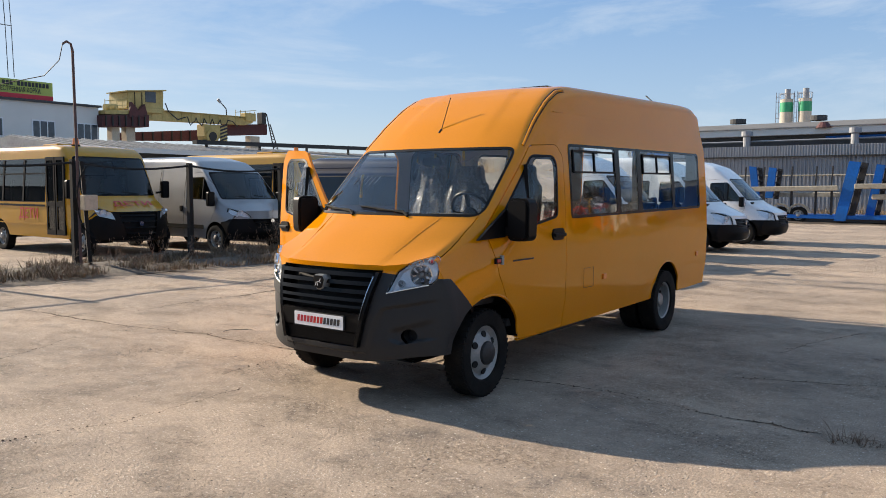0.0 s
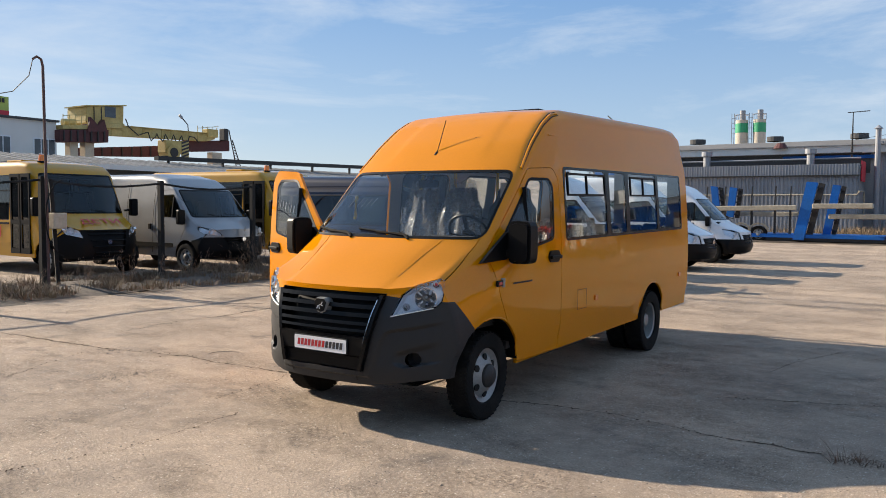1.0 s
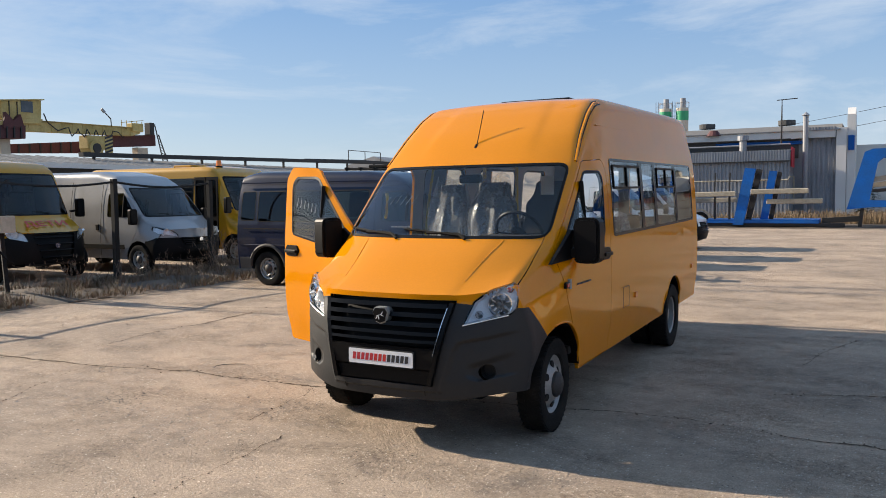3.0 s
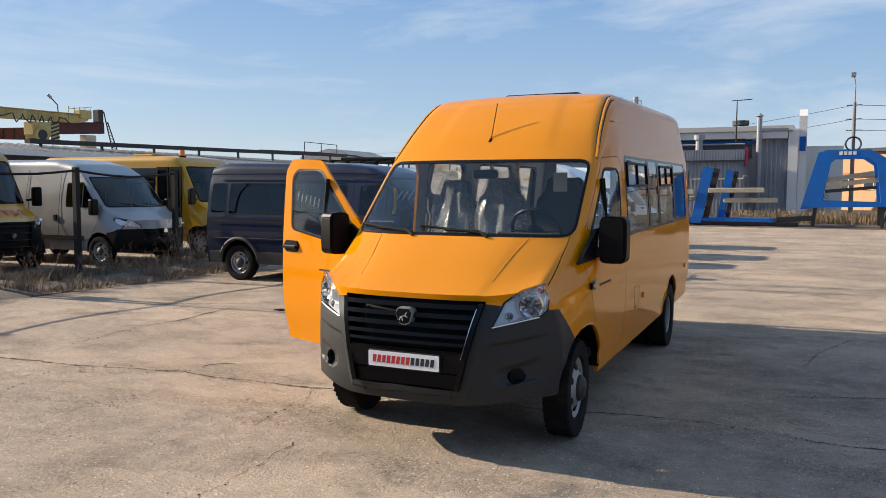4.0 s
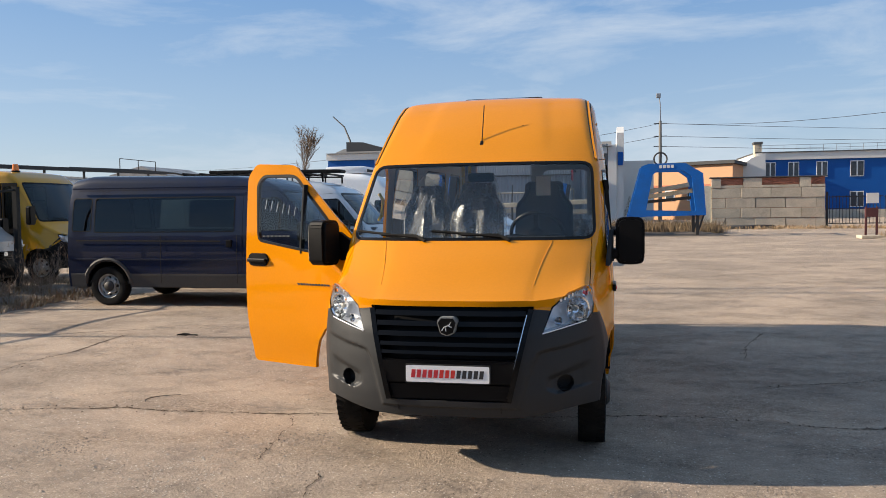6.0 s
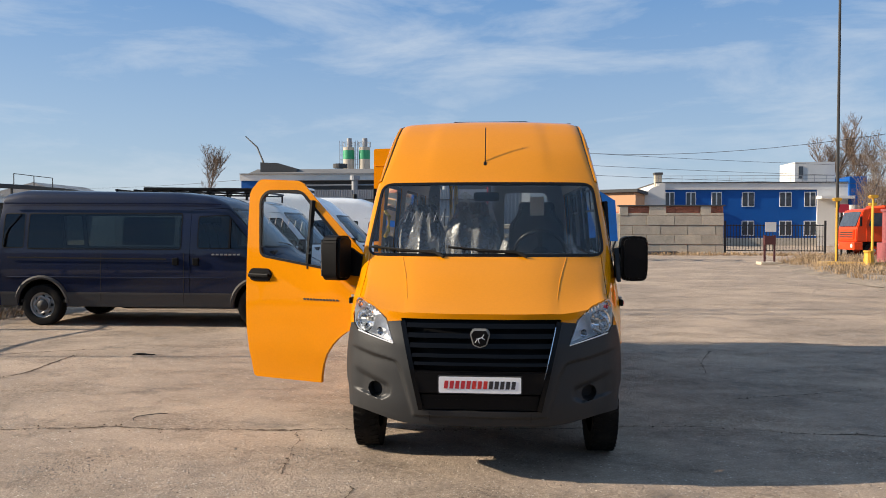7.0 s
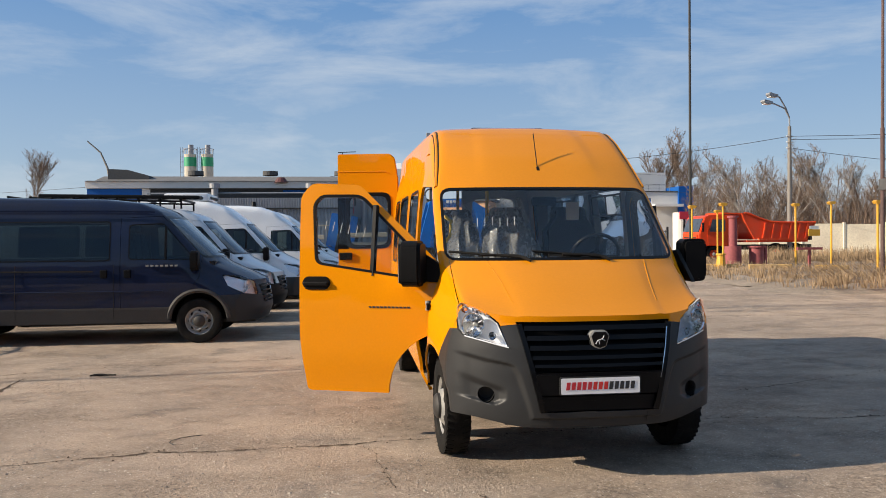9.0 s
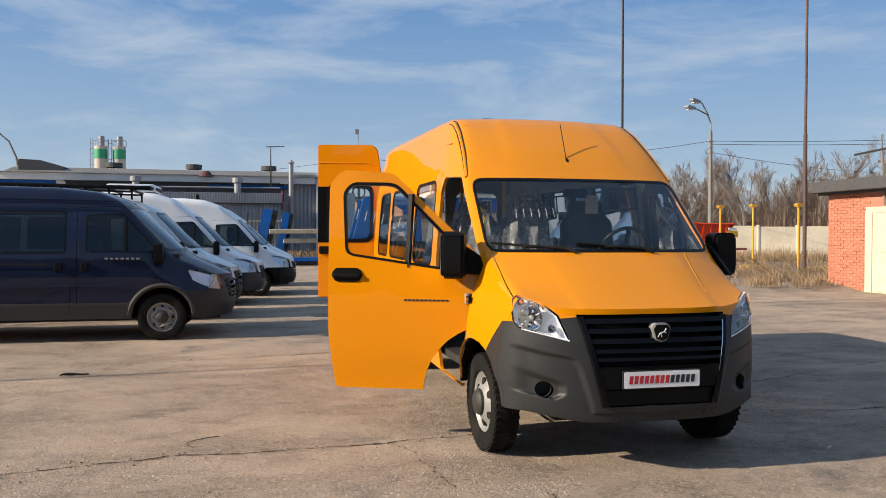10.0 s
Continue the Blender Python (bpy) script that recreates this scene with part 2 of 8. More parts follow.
def inset(poly, d):
    """The convex polygon pulled in by d."""
    c = sum((Vector(p) for p in poly), Vector((0, 0))) / len(poly)
    area = sum(poly[i - 1][0] * poly[i][1] - poly[i][0] * poly[i - 1][1] for i in range(len(poly)))
    s = 1 if area > 0 else -1
    out, k = [], len(poly)
    for i in range(k):
        p, a, b = Vector(poly[i]), Vector(poly[i - 1]), Vector(poly[(i + 1) % k])
        t = ((p - a).normalized() + (b - p).normalized()).normalized()
        out.append(tuple(p + Vector((-t.y, t.x)) * d * s))
    return out


def cut(bm, poly, axis, where):
    """Cuts a convex polygon out of a shell, along axis 'x' (y, z) or 'y' (x, z), where the face centres satisfy where(c). Returns the piece."""
    n = len(poly)
    area = sum(poly[i - 1][0] * poly[i][1] - poly[i][0] * poly[i - 1][1] for i in range(n))
    s = 1 if area > 0 else -1
    lo = [min(p[k] for p in poly) - 0.02 for k in (0, 1)]
    hi = [max(p[k] for p in poly) + 0.02 for k in (0, 1)]
    ij = {"x": (1, 2), "y": (0, 2), "z": (0, 1)}[axis]

    def near(f):
        if not where(f.calc_center_median()):
            return False
        us, vs = [v.co[ij[0]] for v in f.verts], [v.co[ij[1]] for v in f.verts]
        return max(us) > lo[0] and min(us) < hi[0] and max(vs) > lo[1] and min(vs) < hi[1]
    for i in range(n):
        a, b = poly[i - 1], poly[i]
        d = (b[0] - a[0], b[1] - a[1])
        if math.hypot(*d) < 1e-5:
            continue
        no2 = (d[1] * s, -d[0] * s)
        co, no = [0, 0, 0], [0, 0, 0]
        co[ij[0]], co[ij[1]], no[ij[0]], no[ij[1]] = a[0], a[1], no2[0], no2[1]
        fs = [f for f in bm.faces if near(f)]
        geom = fs + list({e for f in fs for e in f.edges}) + list({v for f in fs for v in f.verts})
        if geom:
            bmesh.ops.bisect_plane(bm, geom=geom, plane_co=co, plane_no=no, dist=1e-5)

    def inside(c):
        u, v = c[ij[0]], c[ij[1]]
        return all(((poly[i][0] - poly[i - 1][0]) * (v - poly[i - 1][1]) - (poly[i][1] - poly[i - 1][1]) * (u - poly[i - 1][0])) * s > 0 for i in range(n))
    picked = [f for f in bm.faces if where(f.calc_center_median()) and inside(f.calc_center_median())]
    out = bmesh.new()
    seen = {}
    for f in picked:
        vs = []
        for v in f.verts:
            if v not in seen:
                seen[v] = out.verts.new(v.co)
            vs.append(seen[v])
        out.faces.new(vs).smooth = f.smooth
    bmesh.ops.delete(bm, geom=picked, context="FACES")
    return out


def thick(bm, t, lining=0):
    """Gives a shell a thickness t, to the inside."""
    bmesh.ops.recalc_face_normals(bm, faces=bm.faces)
    bm.normal_update()
    faces, edges = bm.faces[:], [e for e in bm.edges if e.is_boundary]
    twin = {v: bm.verts.new(v.co - v.normal * t) for v in bm.verts[:]}
    for f in faces:
        g = bm.faces.new([twin[v] for v in reversed(f.verts)])
        g.smooth, g.material_index = f.smooth, lining
    for e in edges:
        lo = e.link_loops[0]
        a, b = lo.vert, lo.link_loop_next.vert
        bm.faces.new((b, a, twin[a], twin[b]))
    return bm


def join(bm, other):
    """Adds the faces of other to bm and welds the seam."""
    seen = {v: bm.verts.new(v.co) for v in other.verts}
    for f in other.faces:
        bm.faces.new([seen[v] for v in f.verts]).smooth = f.smooth
    other.free()
    bmesh.ops.remove_doubles(bm, verts=bm.verts, dist=0.0006)
    return bm


def push(bm, d):
    """Moves a shell along its normals by d."""
    bm.normal_update()
    moves = [(v, v.normal * d) for v in bm.verts]
    for v, m in moves:
        v.co += m
    return bm


def ribbon(points, width, height, up, into=None):
    """A strip along the points, width across, height above them along up."""
    bm = into or bmesh.new()
    pts, up = [Vector(p) for p in points], Vector(up)
    rows = []
    for i, p in enumerate(pts):
        d = (pts[min(i + 1, len(pts) - 1)] - pts[max(i - 1, 0)]).normalized()
        sd = d.cross(up).normalized() * width / 2
        rows.append([bm.verts.new(p + q) for q in (-sd, -sd + up * height, sd + up * height, sd)])
    for a, b in zip(rows, rows[1:]):
        for k in range(4):
            bm.faces.new((a[k], b[k], b[(k + 1) % 4], a[(k + 1) % 4]))
    bm.faces.new(rows[0])
    bm.faces.new(rows[-1][::-1])
    return bm


def words(text, size, material, m, parent, name="lettering", depth=0.002, shear=0.0, wide=1.0):
    """Built-in font lettering, turned into a mesh part."""
    cu = bpy.data.curves.new(name, "FONT")
    cu.body, cu.size, cu.extrude, cu.shear = text, size, depth, shear
    cu.align_x, cu.align_y = "CENTER", "CENTER"
    cu.offset = size * 0.012
    tmp = bpy.data.objects.new(name, cu)
    scene.collection.objects.link(tmp)
    me = bpy.data.meshes.new_from_object(tmp.evaluated_get(bpy.context.evaluated_depsgraph_get()))
    bpy.data.objects.remove(tmp)
    me.materials.clear()
    me.materials.append(material)
    ob = new(name, me)
    ob.parent = parent
    ob.matrix_basis = m @ Matrix.Diagonal((wide, 1, 1, 1))
    return ob


def table(pairs):
    xs, ys = [p[0] for p in pairs], [p[1] for p in pairs]
    return lambda v: float(np.interp(v, xs, ys))


def soft(pairs, reach=0.05):
    """A table with its corners eased."""
    f = table(pairs)
    return lambda v: sum(f(v + reach * k / 4) for k in range(-4, 5)) / 9


# ---- ground ----
def asphalt_material():
    m = bpy.data.materials.new("worn_asphalt")
    m.use_nodes = True
    n, l = m.node_tree.nodes, m.node_tree.links
    p = n["Principled BSDF"]
    tc = n.new("ShaderNodeTexCoord")

    def noise_node(scale, detail=6, rough=0.6):
        t = n.new("ShaderNodeTexNoise")
        t.inputs["Scale"].default_value, t.inputs["Detail"].default_value, t.inputs["Roughness"].default_value = scale, detail, rough
        l.new(tc.outputs["Object"], t.inputs["Vector"])
        return t.outputs["Fac"]

    def remap(src, a, b, c=0.0, d=1.0):
        r = n.new("ShaderNodeMapRange")
        for k, v in zip(("From Min", "From Max", "To Min", "To Max"), (a, b, c, d)):
            r.inputs[k].default_value = v
        l.new(src, r.inputs["Value"])
        return r.outputs["Result"]

    def blend(f, a, b):
        x = n.new("ShaderNodeMix")
        x.data_type = "RGBA"
        for s, k in ((a, "A"), (b, "B")):
            if isinstance(s, tuple):
                x.inputs[k].default_value = (*s, 1)
            else:
                l.new(s, x.inputs[k])
        l.new(f, x.inputs["Factor"])
        return x.outputs["Result"]
    sand = remap(noise_node(0.45, 7, 0.62), 0.42, 0.60)
    dark = remap(noise_node(1.3, 6, 0.6), 0.56, 0.70)
    patch = remap(noise_node(7, 7, 0.72), 0.40, 0.62)
    grit = remap(noise_node(46, 4, 0.74), 0.41, 0.59)
    fine = remap(noise_node(120, 2, 0.7), 0.42, 0.58)

    def chips(scale, radius):
        """Scattered stones: how far inside one a point lies, and that stone's own random number."""
        v = n.new("ShaderNodeTexVoronoi")
        v.inputs["Scale"].default_value = scale
        l.new(tc.outputs["Object"], v.inputs["Vector"])
        sep = n.new("ShaderNodeSeparateColor")
        l.new(v.outputs["Color"], sep.inputs["Color"])
        return remap(v.outputs["Distance"], radius * 0.6, radius, 1.0, 0.0), sep.outputs[0]

    def both(a, b):
        m_ = n.new("ShaderNodeMath")
        m_.operation = "MULTIPLY"
        l.new(a, m_.inputs[0])
        l.new(b, m_.inputs[1])
        return m_.outputs["Value"]
    stony = remap(noise_node(1.1, 5, 0.6), 0.38, 0.60, 0.25, 1.0)
    in_a, rnd_a = chips(62, 0.31)
    in_b, rnd_b = chips(34, 0.26)
    streak = n.new("ShaderNodeMapping")
    streak.inputs["Scale"].default_value = (0.75, 1.35, 1.0)
    streak.inputs["Rotation"].default_value = (0, 0, 0.12)
    l.new(tc.outputs["Object"], streak.inputs["Vector"])
    worn = n.new("ShaderNodeTexNoise")
    worn.inputs["Scale"].default_value, worn.inputs["Detail"].default_value, worn.inputs["Roughness"].default_value = 1.15, 7, 0.68
    l.new(streak.outputs["Vector"], worn.inputs["Vector"])
    rubble = both(remap(worn.outputs["Fac"], 0.48, 0.62), remap(noise_node(22, 7, 0.85), 0.48, 0.555))
    c = blend(sand, (0.365, 0.290, 0.228), (0.565, 0.437, 0.328))
    c = blend(dark, c, (0.225, 0.186, 0.155))
    c = blend(remap(patch, 0, 1, 0, 0.42), c, (0.65, 0.505, 0.38))
    c = blend(remap(grit, 0, 1, 0, 0.32), c, (0.15, 0.125, 0.10))
    c = blend(remap(fine, 0, 1, 0, 0.24), c, (0.10, 0.085, 0.07))
    c = blend(remap(rubble, 0, 1, 0, 0.55), c, (0.150, 0.108, 0.078))
    c = blend(both(both(in_a, stony), remap(rnd_a, 0.55, 0.75, 0, 0.65)), c, (0.80, 0.72, 0.63))
    c = blend(both(both(in_a, stony), remap(rnd_a, 0.40, 0.20, 0, 0.55)), c, (0.075, 0.065, 0.056))
    c = blend(both(in_b, remap(rnd_b, 0.80, 0.92, 0, 0.85)), c, (0.76, 0.68, 0.58))
    c = blend(both(in_b, remap(rnd_b, 0.16, 0.06, 0, 0.85)), c, (0.06, 0.05, 0.043))
    l.new(c, p.inputs["Base Color"])
    p.inputs["Roughness"].default_value = 0.92
    p.inputs["Specular IOR Level"].default_value = 0.25
    b = n.new("ShaderNodeBump")
    b.inputs["Strength"].default_value, b.inputs["Distance"].default_value = 0.65, 0.012
    l.new(grit, b.inputs["Height"])
    b2 = n.new("ShaderNodeBump")
    b2.inputs["Strength"].default_value, b2.inputs["Distance"].default_value = 0.6, 0.05
    l.new(noise_node(6, 6, 0.6), b2.inputs["Height"])
    b3 = n.new("ShaderNodeBump")
    b3.inputs["Strength"].default_value, b3.inputs["Distance"].default_value = 0.55, 0.02
    b3.invert = True
    l.new(rubble, b3.inputs["Height"])
    l.new(b2.outputs["Normal"], b3.inputs["Normal"])
    l.new(b3.outputs["Normal"], b.inputs["Normal"])
    l.new(b.outputs["Normal"], p.inputs["Normal"])
    return m


asphalt = asphalt_material()


def ground():
    bm = bmesh.new()
    xs = sorted(set([-3000, -800, -300, -120, -60] + list(range(-40, 61, 2)) + [80, 150, 400, 1000, 3000]))
    ys = sorted(set([-3000, -600, -150, -60, -30] + list(range(-20, 61, 2)) + [80, 120, 200, 500, 1200, 3000]))
    grid = {}
    for x in xs:
        for y in ys:
            grid[x, y] = bm.verts.new((x, y, 0.0))
    for xa, xb in zip(xs, xs[1:]):
        for ya, yb in zip(ys, ys[1:]):
            bm.faces.new((grid[xa, ya], grid[xb, ya], grid[xb, yb], grid[xa, yb]))
    return tagged(part("ground", bm, asphalt), "worn sandy grey asphalt yard", "ground", kind="structure")


ground()


def cracks():
    """Wandering cracks and worn edges in the asphalt, dark with crumbled rims."""
    r = random.Random(8)
    dark_fill = mat("crack_fill", (0.085, 0.062, 0.045), 0.95, 0, 0.4, 60, 4.0, spec=0.1)
    lines = [([(-8.5, 0.55), (-6.0, 0.80), (-4.11, 0.88), (-3.35, 1.03), (-2.92, 1.12), (-2.26, 1.10), (-1.43, 1.18), (-0.6, 1.25)], 0.026),
             ([(-0.6, 1.25), (1.51, 1.55), (2.45, 1.42), (3.2, 1.37), (5.5, 1.7)], 0.012),
             ([(-5.0, 1.6), (-5.16, 2.69), (-5.11, 3.6), (-5.25, 4.6)], 0.022),
             ([(-6.22, 4.5), (-5.37, 4.92), (-4.4, 5.2), (-2.6, 5.5), (-1.5, 5.68)], 0.016),
             ([(-0.91, -1.91), (-0.84, -1.6), (-0.7, -1.25), (-0.72, -0.8), (-0.78, -0.1)], 0.0065),
             ([(-1.28, 0.06), (-1.38, 0.84), (-1.46, 1.14)], 0.008),
             ([(2.8, 5.6), (2.6, 5.0), (2.45, 4.4), (2.33, 3.9)], 0.014),
             ([(-3.2, -1.2), (-3.9, 0.2), (-4.11, 0.88)], 0.008), ([(3.0, -2.6), (4.4, -1.1), (6.4, 0.6)], 0.008),
             ([(-7.0, -1.4), (-5.4, -2.3), (-3.8, -3.0)], 0.010), ([(2.2, 2.6), (5.5, 3.8), (9.5, 4.6)], 0.010), ([(5.0, 9.8), (9.0, 9.3), (13.0, 8.2)], 0.016)]
    for pts, w in lines:
        bm = bmesh.new()
        prev, off, step = None, 0.0, 0
        for (xa, ya), (xb, yb) in zip(pts, pts[1:]):
            l_ = math.hypot(xb - xa, yb - ya)
            dx, dy = (yb - ya) / l_, -(xb - xa) / l_
            n = max(2, int(l_ / 0.03))
            for k in range(n):
                f = k / n
                step += 1
                off = off * 0.93 + r.uniform(-0.012, 0.012)
                x, y = xa + (xb - xa) * f + dx * off, ya + (yb - ya) * f + dy * off
                hw = w * r.uniform(0.1, 1.05) * (0.35 + 0.65 * max(0.0, math.sin(step * 0.06 + xa * 3)))
                pair = [bm.verts.new((x + dx * s * hw, y + dy * s * hw, 0.004)) for s in (-1, 1)]
                if prev:
                    bm.faces.new((prev[0], prev[1], pair[1], pair[0]))
                prev = pair
                if r.random() < 0.35:
                    # a loose crumb beside the crack
                    q = r.uniform(0.004, 0.011)
                    c = Vector((x + dx * r.gauss(0, w * 1.6), y + dy * r.gauss(0, w * 1.6), 0.004))
                    vs = [bm.verts.new(c + Vector((q * math.cos(a_) * r.uniform(0.6, 1.3), q * math.sin(a_) * r.uniform(0.6, 1.3), 0))) for a_ in (0.3, 1.6, 2.8, 4.0, 5.2)]
                    tip = bm.verts.new(c + Vector((0, 0, q * 0.8)))
                    for i in range(5):
                        bm.faces.new((vs[i - 1], vs[i], tip))
        bmesh.ops.recalc_face_normals(bm, faces=bm.faces)
        tagged(part("asphalt_crack", bm, dark_fill), "long dark crack in the asphalt", "crack", kind="structure")
    hose = root("hose_scrap", pose(-4.4, 4.62, 0.012) @ Matrix.Diagonal((0.6, 0.6, 0.6, 1)), "short looped scrap of black hose on the asphalt", "hose")
    part("hose", pipe([(-0.16, -0.06, 0), (-0.11, 0.10, 0), (0.0, 0.11, 0), (0.10, 0.03, 0), (0.05, -0.08, 0), (-0.08, -0.09, 0.015), (0.3, -0.02, 0)], 0.014, 6), rubber, hose, smooth=True)
    wire_ = root("wire_scrap", pose(-2.87, 1.42, 0.008), "thin curved scrap of rusty wire on the asphalt", "wire")
    part("strand", pipe([(-0.01, -0.10, 0), (-0.05, -0.04, 0), (-0.05, 0.03, 0), (0.0, 0.09, 0), (0.07, 0.14, 0), (0.16, 0.17, 0)], 0.003, 5), steel_dark, wire_)


cracks()


def pebbles():
    """Loose grit and small stones scattered over the yard, all one mesh."""
    r = random.Random(12)
    verts, faces = [], []
    shape = ((1, 0, 0), (0, 1, 0), (-1, 0, 0), (0, -1, 0), (0, 0, 0.8))
    for _ in range(14000):
        x, y = r.uniform(-9, 9), r.uniform(-4.4, 8) if r.random() < 0.8 else r.uniform(-4, 16)
        if r.random() < 0.45:
            # crumbled spots with much loose grit
            cx, cy, sp = r.choice(((-1.9, -0.25, 0.35), (-1.5, 0.5, 0.3), (-2.5, 0.05, 0.4), (-3.0, 5.0, 0.6), (-1.9, 4.7, 0.5), (-3.9, 1.0, 0.3), (-2.9, -0.2, 0.3), (0.9, -2.3, 0.4), (-4.6, 4.4, 0.5), (-5.0, -0.6, 0.6), (2.6, -1.9, 0.5), (-3.6, -0.9, 0.4)))
            x, y = cx + r.gauss(0, sp), cy + r.gauss(0, sp * 0.7)
        if noise.noise(Vector((x * 0.6, y * 0.6, 9))) < -0.05 and r.random() < 0.75:
            continue
        q = r.uniform(0.003, 0.008) if r.random() < 0.97 else r.uniform(0.008, 0.014)
        a, i = r.uniform(0, math.tau), len(verts)
        for vx, vy, vz in shape:
            verts.append((x + q * (vx * math.cos(a) - vy * math.sin(a)) * r.uniform(0.7, 1.3), y + q * (vx * math.sin(a) + vy * math.cos(a)) * r.uniform(0.7, 1.2), q * vz))
        faces += [(i, i + 1, i + 4), (i + 1, i + 2, i + 4), (i + 2, i + 3, i + 4), (i + 3, i, i + 4)]
    me = bpy.data.meshes.new("grit")
    me.from_pydata(verts, [], faces)
    me.materials.append(mat("loose_stones", (0.50, 0.43, 0.35), 0.9, 0, 0.3, 9, 0.9, rgb2=(0.22, 0.185, 0.155)))
    tagged(new("grit", me), "loose grit and small stones on the asphalt", "gravel", kind="stuff")


pebbles()


# ---- van shells ----
class Shape:
    """Numbers of a van body that faces -y: its middle line, widths, corner radii and nose."""

    def __init__(self, top, width, radius, crown, side, y0, back, sill, nose, face, rake=0.0, crease=0.0, square=0.0, across=9):
        self.across = across
        self.top, self.width, self.radius, self.crown = soft(top, 0.03), soft(width, 0.1), soft(radius, 0.1), soft(crown, 0.08)
        self.side, self.face = soft(side, 0.02), soft(face, 0.03)
        self.y0, self.back, self.sill, self.rake, self.crease = y0, back, sill, rake, crease
        self.depth, self.power, self.reach, self.half = nose
        self.square = square

    def nose(self, x):
        u = min(1.0, abs(x) / self.half)
        return self.depth * u ** self.power + (0.065 * max(0.0, (u - 0.85) / 0.15) ** 2 if self.square else 0.0)

    def blunt(self, z):
        """Lower down the corners of the nose are squarer."""
        return 1 - self.square * min(1.0, max(0.0, (1.22 - z) / 0.2))

    def place(self, x, y, z):
        yy = y + self.nose(x) * self.blunt(z) * max(0.0, 1 - (y - self.y0) / self.reach)
        return (x * self.taper(yy), yy, z + self.rake * max(0.0, yy - 0.7))

    def taper(self, yy):
        f = min(1.0, max(0.0, (0.95 - yy) / 0.6)) if self.square else 0.0
        return 1 - 0.062 * f * f * (3 - 2 * f)

    def front(self, x, z):
        """Where the nose lies, as y, at a finished x and z."""
        x0 = abs(x)
        for _ in range(6):
            yy = self.y0 + self.nose(x0) * self.blunt(z)
            x0 = abs(x) / self.taper(yy)
        return yy + self.face(z) * (1 - min(1.0, x0 / 0.96) ** 4)

    def half_ring(self, y, nc=6, ns=16):
        zt, w, r, c = self.top(y), self.width(y), self.radius(y), self.crown(y)
        out, na = [], self.across
        for k in range(na):
            x = (w - r) * k / (na - 1)
            lift = 0.0
            if self.crease and y < 0.75:
                edge = 0.56 - 0.1 * (0.7 - y)
                lift = self.crease * min(1.0, max(0.0, (edge - x) / 0.025 + 0.5)) * min(1.0, (0.75 - y) / 0.15)
            if self.crease and 1.38 < y < 2.2:
                edge = 0.50 - 0.10 * (y - 1.4)
                lift = 0.007 * min(1.0, max(0.0, (edge - x) / 0.07 + 0.5)) * min(1.0, (y - 1.38) / 0.1, (2.2 - y) / 0.12)
            out.append((x, zt - c * (x / w) ** (2 if c > 0 else 5) + lift))
        zc = out[-1][1]
        for k in range(1, nc + 1):
            a = k / nc * math.pi / 2
            out.append((w - r + r * math.sin(a), zc - r + r * math.cos(a)))
        z1 = zc - r
        for k in range(1, ns + 1):
            f = k / ns
            z = z1 + (self.sill - z1) * f
            ease = max(0.0, 1 - (z1 - z) / 0.4)
            out.append((self.side(z) - (self.side(z1) - w) * ease * ease, z))
        return out, na + nc - 1

    def shell(self, step=0.06):
        bm = bmesh.new()
        ys = [self.y0]
        while ys[-1] < self.back - 0.02:
            ys.append(min(self.back, ys[-1] + (step if ys[-1] < 2.4 else step * 4)))
        rings = []
        for y in ys:
            h, _ = self.half_ring(y)
            full = [(-x, z) for x, z in h[:0:-1]] + h
            rings.append([bm.verts.new(self.place(x, y, z)) for x, z in full])
        for a, b in zip(rings, rings[1:]):
            for k in range(len(a) - 1):
                bm.faces.new((a[k], a[k + 1], b[k + 1], b[k]))
        bm.faces.new(rings[-1])
        h, kc = self.half_ring(self.y0)
        rows = h[kc:]
        z1, zn = rows[0][1], rows[-1][1]
        grid = []
        for i in range(-kc, kc + 1):
            xi, zi = h[abs(i)]
            col = []
            for sx, sz in rows:
                f = (z1 - sz) / (z1 - zn)
                z = zi + (zn - zi) * f
                u = xi / h[kc][0]
                x = u * sx
                px, py, pz = self.place(x, self.y0, z)
                col.append(bm.verts.new((px if i >= 0 else -px, py + self.face(z) * (1 - u ** 4), pz)))
            grid.append(col)
        for a, b in zip(grid, grid[1:]):
            for k in range(len(a) - 1):
                bm.faces.new((a[k], a[k + 1], b[k + 1], b[k]))
        bmesh.ops.remove_doubles(bm, verts=bm.verts, dist=0.0008)
        bmesh.ops.recalc_face_normals(bm, faces=bm.faces)
        return bm


def panel(bm, poly, axis, where, gap=0.006):
    """Cuts a panel out with an open joint round it; returns the panel."""
    piece = cut(bm, poly, axis, where)
    core = cut(piece, inset(poly, gap), axis, lambda c: True)
    piece.free()
    return core


def ring_poly(y, z, r, n=20):
    return [(y + r * math.cos(k * math.tau / n), z + r * math.sin(k * math.tau / n)) for k in range(n)]


def mirror(bm):
    bmesh.ops.scale(bm, vec=(-1, 1, 1), verts=bm.verts)
    bmesh.ops.reverse_faces(bm, faces=bm.faces)
    return bm


